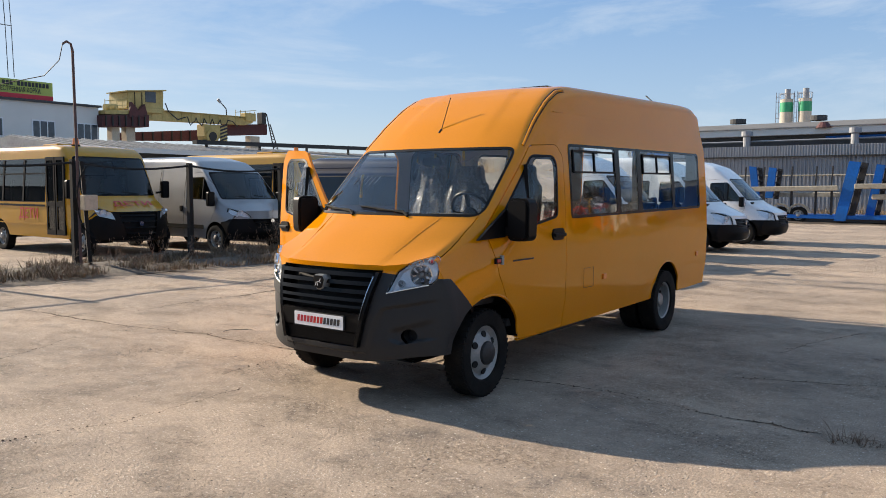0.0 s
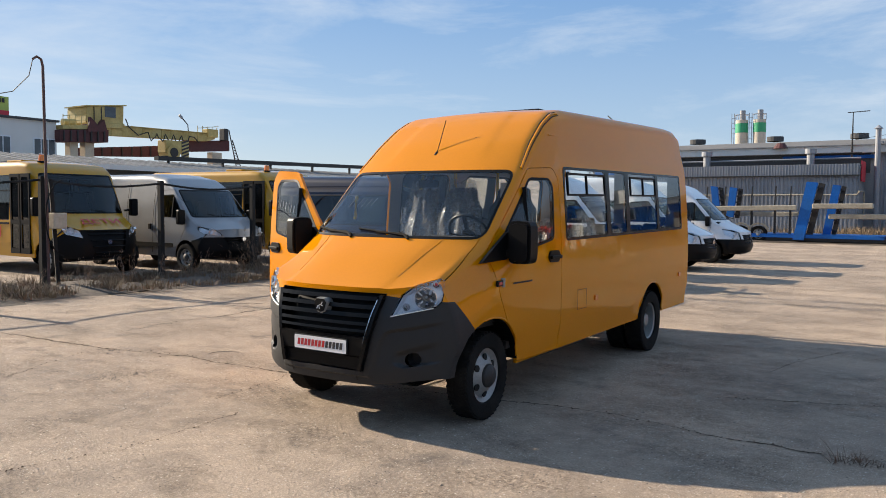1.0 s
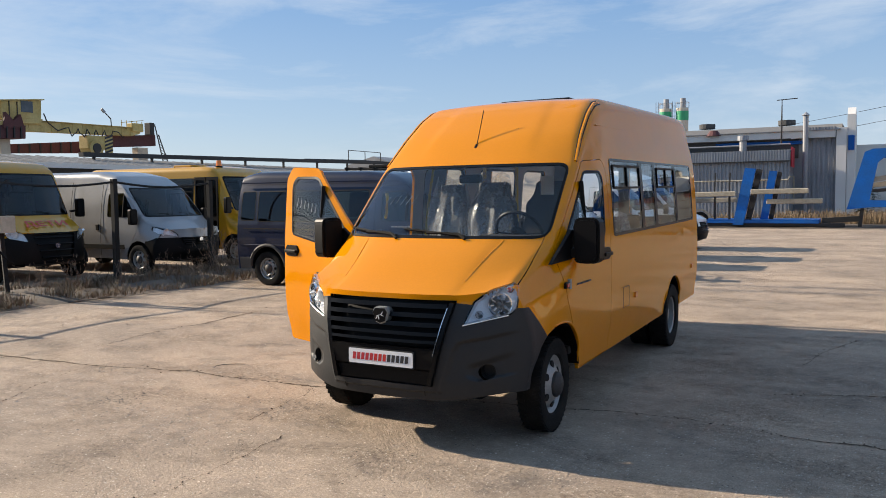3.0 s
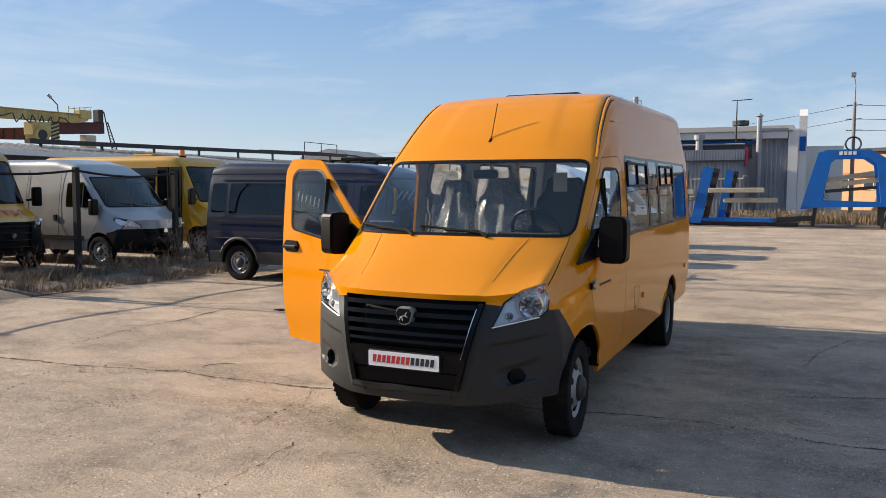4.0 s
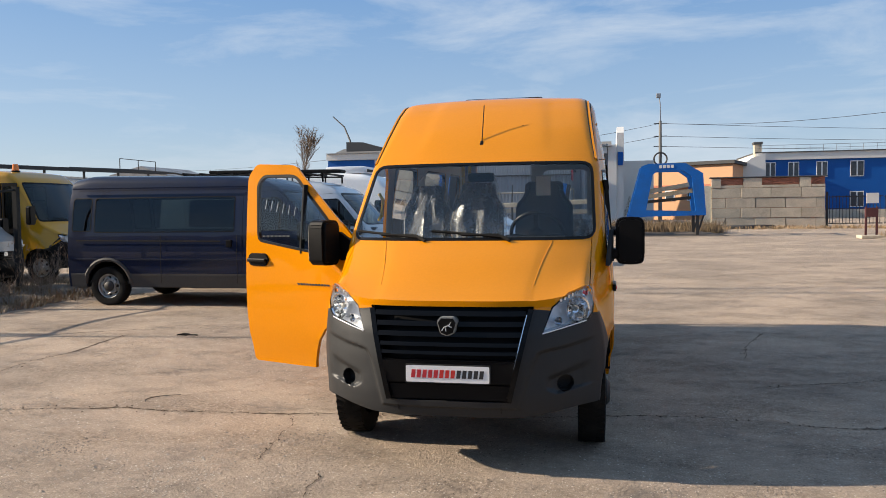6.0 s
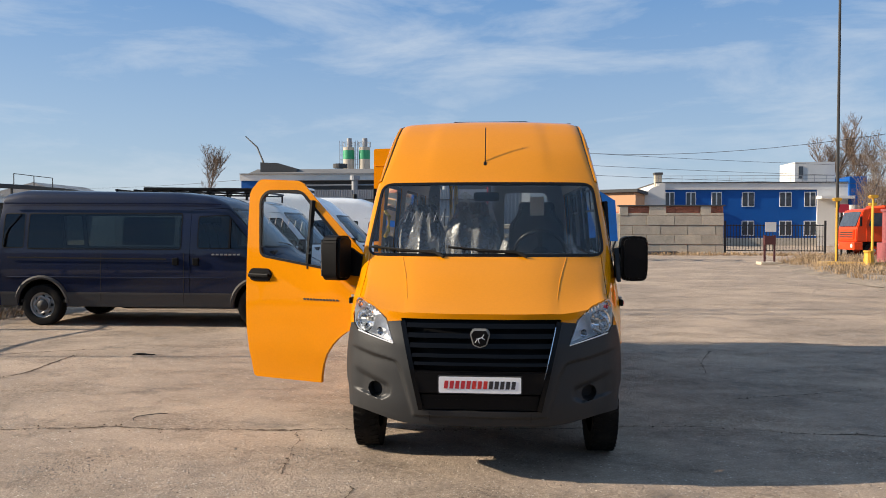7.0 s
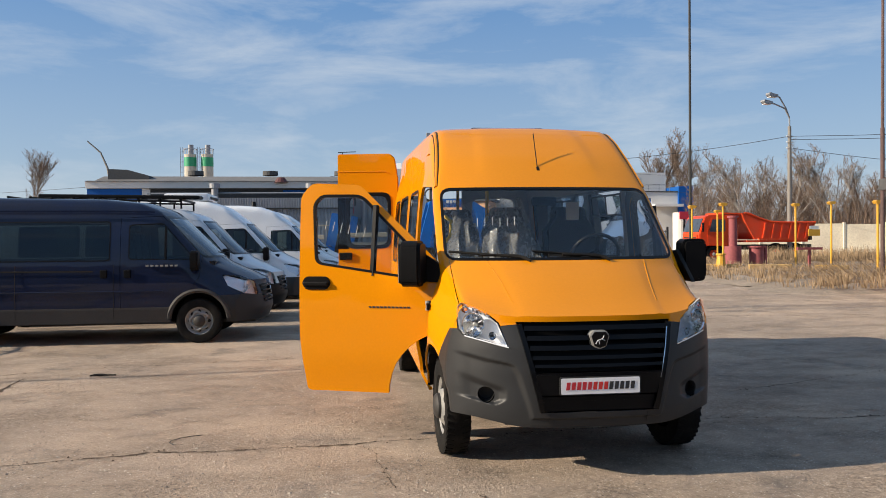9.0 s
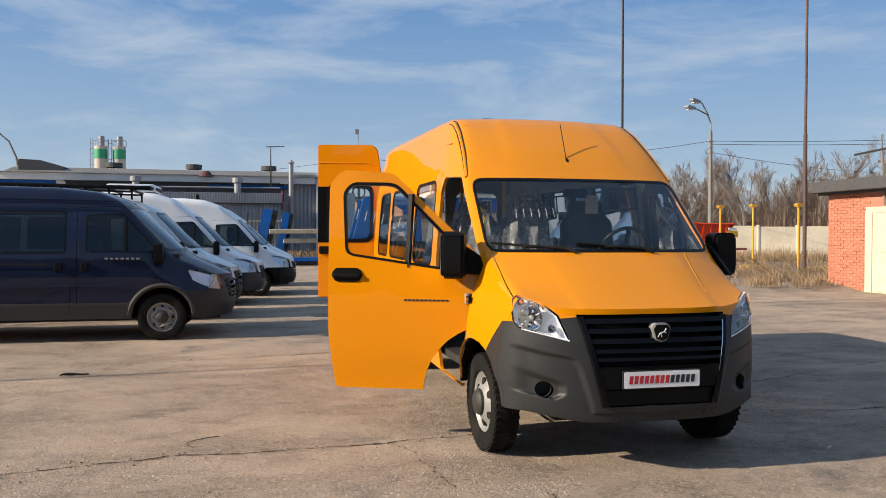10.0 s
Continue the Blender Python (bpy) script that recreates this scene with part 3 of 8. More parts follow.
def wheel(parent, x, y, r, width, out, rim_r, rim_mat=None, deep=0.0, holes=6, cap="dome", turn=0.0, star=False):
    """A wheel whose outer face looks along out (+1 or -1) in x: tyre with tread blocks, pressed rim, hub."""
    e = new("wheel")
    e.parent = parent
    e.matrix_basis = pose(x, y, r, 0, 0, turn) @ Matrix.Diagonal((out, 1, 1, 1))
    w = width / 2
    prof = [(rim_r, -w * 0.8), (r * 0.86, -w), (r * 0.955, -w * 0.95), (r * 0.99, -w * 0.72), (r * 0.99, w * 0.72), (r * 0.955, w * 0.95), (r * 0.86, w), (rim_r * 1.06, w * 0.9), (rim_r, w * 0.72)]
    bm = lathe(prof, 40)
    bmesh.ops.recalc_face_normals(bm, faces=bm.faces)
    tyre = part("tyre", bm, rubber, e, smooth=True)
    bm = bmesh.new()
    for k in range(44):
        a = k * math.tau / 44
        for s in (-1, 1):
            m = Matrix.Rotation(a + (0.035 if s > 0 else 0), 4, "X") @ Matrix.Translation((s * w * 0.62, 0, r * 0.985)) @ Matrix.Rotation(0.35 * s, 4, "Z")
            bmesh.ops.create_cube(bm, size=1, matrix=m @ Matrix.Diagonal((w * 0.62, r * 0.085, r * 0.03, 1)))
    tagged(part("tread", bm, rubber, e), kind="stuff")
    d = w * 0.72 - deep
    prof = [(rim_r, w * 0.72), (rim_r * 0.93, w * 0.62), (rim_r * 0.90, d * 0.75), (rim_r * 0.80, d * 0.62), (rim_r * 0.52, d + 0.015), (rim_r * 0.46, d + 0.02), (rim_r * 0.0, d + 0.018)]
    bm = lathe(prof, 36)
    bmesh.ops.recalc_face_normals(bm, faces=bm.faces)
    part("rim", bm, rim_mat or steel_grey, e, smooth=True)
    for k in range(holes):
        bm = bmesh.new()
        a = k * math.tau / holes
        m = Matrix.Rotation(a, 4, "X") @ Matrix.Translation((d * 0.80 + 0.008, 0, rim_r * 0.69)) @ Matrix.Rotation(radians(90 - 14), 4, "Y")
        bmesh.ops.create_cone(bm, cap_ends=True, segments=12, radius1=rim_r * 0.13, radius2=rim_r * 0.13, depth=0.012, matrix=m)
        part("rim_hole", bm, seam_dark, e)
    hub = [(rim_r * 0.42, d + 0.01), (rim_r * 0.40, d + 0.05), (rim_r * 0.30, d + 0.075), (0.0, d + 0.085)] if cap == "dome" else [(rim_r * 0.45, d + 0.01), (rim_r * 0.43, d + 0.04), (rim_r * 0.32, d + 0.06), (0.0, d + 0.066)]
    bm = lathe(hub, 20)
    bmesh.ops.recalc_face_normals(bm, faces=bm.faces)
    part("hub_cap", bm, steel_grey if cap == "dome" else steel_dark, e, smooth=True)
    if star:
        ridge = []
        for k in range(31):
            a = k * math.tau / 30
            q = rim_r * (0.62 + 0.07 * math.cos(5 * a))
            ridge.append((d + 0.020, q * math.cos(a), q * math.sin(a)))
        part("star_ridge", pipe(ridge, rim_r * 0.085, 6), rim_mat or steel_grey, e, smooth=True)
    for k in range(6):
        a = (k + 0.5) * math.tau / 6
        q = Matrix.Rotation(a, 4, "X") @ Vector((d + 0.02, 0, rim_r * 0.36))
        part("wheel_nut", rod(q, q + Vector((0.022, 0, 0)), 0.012, segs=6), steel_dark, e)
    return e


def seat(parent, x, y, z, film=True, w=0.46, tall=0.72, label=""):
    """A cabin seat that faces -y, its cushion, back and headrest, wrapped in clear film."""
    e = new("seat")
    e.parent = parent
    e.matrix_basis = pose(x, y, z)
    part("cushion", box(-w / 2, w / 2, -0.24, 0.24, 0.0, 0.17, 0.05), seat_cloth, e, smooth=True)
    back = prism(rounded([(-w / 2, 0.12), (w / 2, 0.12), (w * 0.47, tall - 0.04), (w * 0.33, tall + 0.02), (w * 0.30, tall + 0.15), (-w * 0.30, tall + 0.15), (-w * 0.33, tall + 0.02), (-w * 0.47, tall - 0.04)], 0.045), "y", 0.16, 0.29, 0.035)
    bmesh.ops.rotate(back, verts=back.verts, cent=(0, 0.2, 0.12), matrix=Matrix.Rotation(radians(-10), 3, "X"))
    part("backrest", back, seat_cloth, e, smooth=True)
    part("pedestal", box(-w * 0.35, w * 0.35, -0.18, 0.2, -0.3, 0.0, 0.01), plastic_black, e)
    if film:
        bm = bmesh.new()
        rnd = random.Random(int(x * 100) + int(y * 10))
        ph = [rnd.uniform(0, 6.28) for _ in range(4)]
        grid = []
        for i in range(15):
            u = i / 14 * 2 - 1
            col = []
            for k in range(13):
                v = k / 12
                out_ = 0.012 * math.sin(u * 9 + ph[0] + v * 2) + 0.010 * math.sin(u * 17 - v * 5 + ph[1]) + 0.012 * math.sin(v * 11 + u * 4 + ph[2])
                half_w = w * (0.56 - 0.24 * max(0.0, v - 0.55) / 0.45)
                col.append(bm.verts.new((u * half_w, 0.115 + 0.175 * 0.74 * v - 0.012 + out_ + 0.10 * abs(u) ** 4, 0.13 + (tall + 0.08) * v + 0.02 * math.sin(u * 6 + ph[3]))))
            grid.append(col)
        for ca, cb in zip(grid, grid[1:]):
            for k in range(12):
                bm.faces.new((ca[k], cb[k], cb[k + 1], ca[k + 1]))
        part("film", bm, seat_film, e, "clear crinkled protective film", smooth=True)
    return e


# ---- the amber minibus ----
post_tone = mat("yellow_grip", (0.70, 0.45, 0.04), 0.5, 0, 0.05)
YAW_DOOR = 69.0
NEXT = Shape(
    top=[(0.05, 1.035), (0.25, 1.145), (0.45, 1.27), (0.62, 1.365), (1.32, 1.965), (1.36, 1.995), (1.62, 2.21), (1.9, 2.40), (2.12, 2.505), (2.4, 2.55), (4.0, 2.575), (5.3, 2.595), (5.73, 2.58), (5.79, 2.52)],
    width=[(0.05, 0.90), (0.62, 0.912), (1.3, 0.885), (1.9, 0.85), (2.3, 0.84), (5.71, 0.845), (5.79, 0.825)],
    radius=[(0.05, 0.06), (0.6, 0.07), (0.75, 0.05), (1.25, 0.05), (1.6, 0.12), (2.2, 0.16), (2.8, 0.13), (5.9, 0.11)],
    crown=[(0.05, -0.09), (0.55, 0.0), (1.3, 0.02), (2.3, 0.03)],
    side=[(0.25, 0.93), (0.42, 0.950), (0.53, 0.958), (0.58, 0.977), (0.7, 0.980), (1.0, 0.985), (1.3, 0.975), (1.6, 0.955), (2.0, 0.92), (2.35, 0.84)],
    y0=0.05, back=5.79, sill=0.37, nose=(0.40, 2.9, 2.1, 0.985),
    face=[(0.2, 0.10), (0.30, 0.0), (0.40, -0.075), (0.5, -0.085), (0.7, -0.075), (0.86, -0.05), (1.0, 0.0), (1.3, 0.0)],
    rake=0.011, crease=0.006, square=0.24, across=27)


def minibus(m):
    van = root("minibus", m, "amber yellow high-roof minibus with grey bumper, passenger door open", "minibus")
    body = NEXT.shell()
    # the front bumper reaches lower than the sills
    for v in body.verts:
        if v.co.y < 0.62 and v.co.z < 0.62:
            v.co.z = 0.62 - (0.62 - v.co.z) * 0.88
    for yc, zc in ((0.82, 0.375), (4.46, 0.375)):
        for s in (-1, 1):
            cut(body, ring_poly(yc, zc, 0.42, 24), "x", lambda c, s=s: c.x * s > 0.5 and c.z < 1.0).free()
    # windscreen: black border and glass
    scr = rounded([(-0.865, 1.385), (0.865, 1.385), (0.835, 1.945), (-0.835, 1.945)], 0.09)
    up = lambda c: 0.55 < c.y < 1.75 and c.z > 1.3
    screen = cut(body, scr, "y", up)
    pane = cut(screen, rounded(inset([(-0.865, 1.385), (0.865, 1.385), (0.835, 1.945), (-0.835, 1.945)], 0.028), 0.06), "y", lambda c: True)
    part("windscreen_border", thick(push(screen, 0.002), 0.012), plastic_black, van, smooth=True)
    ob = part("windscreen", pane, glass_clear, van, smooth=True)
    ob.visible_shadow = False
    # headlights
    for s in (-1, 1):
        hl = [(0.552, 0.848), (0.822, 0.917), (0.850, 0.955), (0.857, 1.02), (0.853, 1.105), (0.825, 1.132), (0.70, 1.085), (0.605, 1.005)]
        poly = [(s * x, z) for x, z in hl]
        cut(body, poly, "y", lambda c, s=s: c.x * s > 0 and c.y < 0.315).free()
        sheet = bmesh.new()
        grid = [[sheet.verts.new((s * (0.53 + 0.012 * i), 0.0, 0.83 + 0.012 * k)) for k in range(29)] for i in range(30)]
        for ca, cb in zip(grid, grid[1:]):
            for k in range(28):
                sheet.faces.new((ca[k], cb[k], cb[k + 1], ca[k + 1]) if s > 0 else (ca[k + 1], cb[k + 1], cb[k], ca[k]))
        lens = cut(sheet, rounded(poly, 0.014), "y", lambda c: True)
        sheet.free()
        for v in lens.verts:
            v.co.y = NEXT.front(v.co.x, v.co.z) - 0.004
        lamp = part("headlight", lens, lens_clear, van, smooth=True)
        lamp.visible_shadow = False
        bowl = bmesh.new()
        rim = [bowl.verts.new((x, NEXT.front(x, z) + 0.012, z)) for x, z in inset(poly, 0.010)]
        base = [bowl.verts.new((x * 0.985, NEXT.front(x, z) + 0.062, z)) for x, z in inset(poly, 0.020)]
        for i in range(len(rim)):
            bowl.faces.new((rim[i - 1], rim[i], base[i], base[i - 1]))
        bowl.faces.new(base)
        bmesh.ops.recalc_face_normals(bowl, faces=bowl.faces)
        part("housing", bowl, lamp_house, lamp)
        for x, z, r in ((0.742, 0.985, 0.074), (0.628, 0.922, 0.024)):
            yb = NEXT.front(x, z) + 0.040
            pm = Matrix.Translation((s * x, yb, z)) @ Matrix.Rotation(radians(-90 + s * 33), 4, "Z")
            ref = part("reflector", lathe([(r, 0.030), (r * 0.92, 0.012), (r * 0.6, -0.015), (r * 0.3, -0.03), (0.0, -0.03)], 22, m=pm), chrome, lamp, smooth=True)
            part("reflector_ring", lathe([(r * 0.97, 0.030), (r * 1.08, 0.037), (r * 1.08, 0.020), (r * 1.02, 0.015)], 22, m=pm), chrome, ref, smooth=True)
            part("bulb_cover", lathe([(r * 0.22, -0.02), (r * 0.18, 0.010), (0.0, 0.014)], 14, m=pm), steel_grey, ref, smooth=True)
        for k in range(8):
            a = k * math.tau / 8 + 0.2
            cx, cz = 0.742 + 0.050 * math.cos(a), 0.985 + 0.050 * math.sin(a)
            yb = NEXT.front(cx, cz) + 0.036
            part("reflector_facet", beam((s * (0.742 + 0.028 * math.cos(a)), yb + 0.012, 0.985 + 0.028 * math.sin(a)), (s * cx, yb, cz), 0.022, 0.006), lamp_silver if k % 2 else chrome, lamp)
        for k in range(5):
            x = 0.660 + 0.023 * k
            zb = 1.032 + 0.010 * k
            yb = NEXT.front(x, zb) + 0.026
            part("reflector_rib", box(s * x - 0.005, s * x + 0.005, yb, yb + 0.03, zb, zb + 0.020), chrome, lamp)
        pm = Matrix.Translation((s * 0.795, NEXT.front(0.795, 1.080) + 0.032, 1.080)) @ Matrix.Rotation(radians(-90 + s * 33), 4, "Z")
        ring = part("indicator_cup", lathe([(0.024, 0.012), (0.021, 0.014), (0.017, -0.006), (0.0, -0.008)], 16, m=pm), chrome, lamp, smooth=True)
        part("indicator_lens", lathe([(0.011, -0.004), (0.010, 0.006), (0.0, 0.009)], 14, m=pm), lamp_red if s > 0 else lamp_orange, ring, smooth=True)
        rimline = [(s * x, NEXT.front(x, z) - 0.004, z) for x, z in ((0.556, 0.853), (0.65, 0.876), (0.75, 0.900), (0.81, 0.914))]
        part("lamp_edge", pipe(rimline, 0.004, 5), lamp_silver, lamp)
    # grille opening
    gr = [(-0.505, 1.012), (-0.375, 0.452), (0.375, 0.452), (0.505, 1.012)]
    hole = cut(body, gr, "y", lambda c: c.y < 0.3)
    grille = part("grille", thick(push(hole, -0.05), 0.02), plastic_black, van, "black plastic grille with horizontal bars")
    part("grille_backing", box(-0.50, 0.50, 0.13, 0.15, 0.42, 1.01), plastic_black, grille)
    edge = lambda z: 0.375 + (z - 0.452) * 0.13 / 0.56
    fy = lambda x, z: NEXT.y0 + NEXT.nose(x) * NEXT.blunt(z) + NEXT.face(z)
    bm = bmesh.new()
    rim_ = []
    for (xa, za), (xb, zb) in zip(gr, gr[1:] + gr[:1]):
        rim_ += [(xa + (xb - xa) * k / 10, za + (zb - za) * k / 10) for k in range(10)]
    va = [bm.verts.new((x, fy(abs(x), z) - 0.002, z)) for x, z in rim_]
    vb = [bm.verts.new((x * 0.98, 0.15, z)) for x, z in rim_]
    for i in range(len(rim_)):
        bm.faces.new((va[i - 1], va[i], vb[i], vb[i - 1]))
    part("grille_duct", bm, plastic_black, grille)
    for s in (-1, 1):
        pts = [(s * (edge(z) - 0.012), fy(edge(z), z) - 0.006, z) for z in np.linspace(0.46, 1.0, 12)]
        part("grille_surround", ribbon(pts, 0.03, 0.03, (0, -1, 0)), gloss_black, grille)
    for z, h in ((0.965, 0.030), (0.905, 0.030), (0.845, 0.030), (0.785, 0.024), (0.735, 0.02)):
        bm = bmesh.new()
        w = edge(z) - 0.03
        pts = [(w * (k / 8 - 1), fy(w * (k / 8 - 1), z) + 0.012, z) for k in range(17)]
        ribbon(pts, h, 0.045, (0, -1, 0.25), bm)
        bmesh.ops.recalc_face_normals(bm, faces=bm.faces)
        part("bar", bm, gloss_black, grille)
    pts = [(edge(z) - 0.028, fy(edge(z), z) - 0.040, z) for z in np.linspace(0.66, 0.97, 8)]
    part("bright_strip", ribbon(pts, 0.005, 0.005, (0, -1, 0)), chrome, grille)
    bm = bmesh.new()
    for z in (0.535, 0.505, 0.475):
        w = edge(z) - 0.03
        beam((-w, fy(0.2, z) + 0.02, z), (w, fy(0.2, z) + 0.02, z), 0.012, 0.03, into=bm)
    part("lower_grille", bm, plastic_black, grille)
    part("plate_carrier", prism([(-0.385, 0.56), (0.385, 0.56), (0.415, 0.70), (-0.415, 0.70)], "y", fy(0.2, 0.63) - 0.012, fy(0.2, 0.63) + 0.05, 0.008), plastic_black, grille)
    # emblem: rounded shield with a plain figure
    shield = [(-0.046, 0.062), (0.046, 0.062), (0.069, 0.028), (0.046, -0.052), (0.0, -0.070), (-0.046, -0.052), (-0.069, 0.028)]
    em = part("emblem", prism([(x * 0.92, 0.907 + z * 0.88) for x, z in shield], "y", -0.045, 0.03, 0.006), steel_grey, grille)
    part("emblem_field", prism([(x * 0.78, 0.907 + z * 0.75) for x, z in shield], "y", -0.0505, -0.03), plastic_black, em)
    bm = bmesh.new()
    for p0, p1, w in (((-0.020, 0.902), (0.016, 0.914), 0.011), ((0.014, 0.912), (0.024, 0.932), 0.007), ((-0.018, 0.900), (-0.030, 0.880), 0.006), ((-0.010, 0.902), (-0.004, 0.878), 0.006), ((0.012, 0.908), (0.030, 0.902), 0.005)):
        beam((p0[0], -0.052, p0[1]), (p1[0], -0.052, p1[1]), w, 0.004, into=bm)
    part("emblem_figure", bm, lamp_silver, em)
    # plate
    py = fy(0.2, 0.62) - 0.026
    plate = part("sign_plate", prism(rounded([(-0.26, 0.563), (0.26, 0.563), (0.26, 0.677), (-0.26, 0.677)], 0.012), "y", py, py + 0.012), plastic_grey, van, "white dealer sign plate with red and black lettering")
    part("plate_face", prism(rounded([(-0.253, 0.570), (0.253, 0.570), (0.253, 0.670), (-0.253, 0.670)], 0.01), "y", py - 0.003, py - 0.0005), plate_white, plate)
    for k in range(13):
        x = -0.222 + 0.0345 * k
        zz = 0.621
        part("letter_bar", prism([(x, zz - 0.024), (x + 0.024, zz - 0.024), (x + 0.030, zz + 0.024), (x + 0.006, zz + 0.024)], "y", py - 0.005, py - 0.002), ink_red if k < 5 else lamp_red if k < 8 else ink_dark, plate)
    # bonnet with open joints
    hood = panel(body, [(-0.82, 0.92), (-0.835, 0.86), (-0.83, 0.35), (-0.68, 0.16), (-0.52, 0.0), (0.52, 0.0), (0.68, 0.16), (0.83, 0.35), (0.835, 0.86), (0.82, 0.92)], "z", lambda c: c.y < 0.95 and c.z > 0.995, 0.005)
    part("bonnet", thick(hood, 0.02), paint_amber, van, smooth=True)
    # bumper: a smooth moulding with a proud frame round the grille and a scoop for each fog lamp
    cut(body, [(-1.1, 0.1), (1.1, 0.1), (1.1, 0.93), (0.875, 0.955), (0.62, 1.04), (-0.62, 1.04), (-0.875, 0.955), (-1.1, 0.93)], "y", lambda c: c.y < 0.41).free()
    ease = lambda q: (lambda u: u * u * (3 - 2 * u))(min(1.0, max(0.0, q)))
    def relief(ax, z):
        line = float(np.interp(z, [0.40, 0.46, 0.55, 0.68, 0.74, 0.78], [0.415, 0.43, 0.457, 0.497, 0.53, 0.62]))
        shelf = float(np.interp(ax, [0.5, 0.56, 0.70, 0.83, 0.92], [0.735, 0.752, 0.775, 0.805, 0.82]))
        inner = ease((ax - line) / 0.030 + 0.4)
        under = ease((shelf - z) / 0.024 + 0.3)
        fade = 1.0 - 0.30 * ease((0.62 - z) / 0.2)
        d = 0.024 * inner * under * fade * (1 - ease((ax - 0.77) / 0.12))
        d = max(d, 0.016 * ease((0.412 - z) / 0.014 + 0.4) * (1 - ease((ax - 0.5) / 0.25)))
        hi = float(np.interp(ax, [0.58, 0.72, 0.86], [0.59, 0.635, 0.685]))
        lo = float(np.interp(ax, [0.57, 0.64, 0.86], [0.52, 0.475, 0.505]))
        d += 0.030 * ease((hi - z) / 0.05 + 0.2) * ease((z - lo) / 0.018 + 0.4) * ease((ax - 0.565) / 0.05) * (1 - ease((ax - 0.72) / 0.16))
        return d

    def flank(y):
        """Half width of the shell by height, at the ring that starts at y."""
        ring, k = NEXT.half_ring(y)
        ring = ring[k:][::-1]
        return lambda z: float(np.interp(z, [q[1] for q in ring], [q[0] for q in ring]))

    whole = bmesh.new()
    stations = [(-1, 0.05 * e) for e in range(9, 0, -1)] + [(i / 100, 0.0) for i in range(-100, 101)] + [(1, 0.05 * e) for e in range(1, 10)]
    grid = []
    for u, back_ in stations:
        half_at = flank(NEXT.y0 + back_)
        col = []
        for k in range(84):
            zf = 0.352 + (1.045 - 0.352) * k / 83
            zs = zf if zf > 0.62 else 0.62 - (0.62 - zf) / 1.22
            px, py, pz = NEXT.place(abs(u) * half_at(zs), NEXT.y0 + back_, zs)
            if not back_:
                py += NEXT.face(zs) * (1 - u ** 4) + relief(px, zf)
            rise = 0.050 * ease((abs(u) - 0.45) / 0.5) * max(0.0, 1 - (zf - 0.352) / 0.27)
            col.append(whole.verts.new((px if u >= 0 else -px, py, zf + rise)))
        grid.append(col)
    for ca, cb in zip(grid, grid[1:]):
        for k in range(83):
            whole.faces.new((ca[k], cb[k], cb[k + 1], ca[k + 1]))
    bump = cut(whole, [(-1.1, 0.1), (1.1, 0.1), (1.1, 0.93), (0.875, 0.955), (0.62, 1.04), (-0.62, 1.04), (-0.875, 0.955), (-1.1, 0.93)], "y", lambda c: c.y < 0.41)
    cheek = [(0.0, 0.1), (0.68, 0.1), (0.68, 0.64), (0.41, 0.945), (0.0, 0.945)]
    for s in (-1, 1):
        join(bump, cut(whole, cheek, "x", lambda c, s=s: c.x * s > 0.6 and c.y > 0.30))
        cut(body, cheek, "x", lambda c, s=s: c.x * s > 0.6 and c.y < 0.72).free()
    whole.free()
    for hole_ in [gr] + [[(s * x, z) for x, z in hl] for s in (-1, 1)] + [ring_poly(s * 0.685, 0.543, 0.050, 16) for s in (-1, 1)] + [[(-0.52, 1.0), (-0.505, 1.012), (0.505, 1.012), (0.52, 1.0), (0.52, 1.1), (-0.52, 1.1)]]:
        cut(bump, hole_, "y", lambda c: True).free()
    for s in (-1, 1):
        yb = NEXT.front(0.685, 0.543) + relief(0.685, 0.543)
        part("fog_lamp_well", lathe([(0.052, 0.004), (0.048, -0.07), (0.0, -0.07)], 18, m=Matrix.Translation((s * 0.685, yb + 0.018, 0.543)) @ Matrix.Rotation(radians(-90 + s * 12), 4, "Z")), plastic_grey, van, smooth=True)
    spare = [f for f in body.faces if f.calc_center_median().y < 0.5 and f.calc_center_median().z < 0.6]
    bmesh.ops.delete(body, geom=spare, context="FACES")
    for s in (-1, 1):
        cut(bump, ring_poly(0.82, 0.375, 0.42, 24), "x", lambda c, s=s: c.x * s > 0.5).free()
    part("bumper", thick(bump, 0.015), plastic_grey, van, "dark grey grained plastic bumper", smooth=True)
    for s in (-1, 1):
        part("bumper_joint", ribbon([(s * 0.315, NEXT.front(0.315, z) - 0.001, z) for z in (0.445, 0.41, 0.38)], 0.004, 0.004, (0, -1, 0)), seam_dark, van)
    # side window band, driver's side
    band = rounded([(2.10, 1.325), (5.53, 1.325), (5.53, 1.985), (2.10, 1.985)], 0.05)
    tilt = lambda poly: [(y, z + NEXT.rake * (y - 0.7)) for y, z in poly]
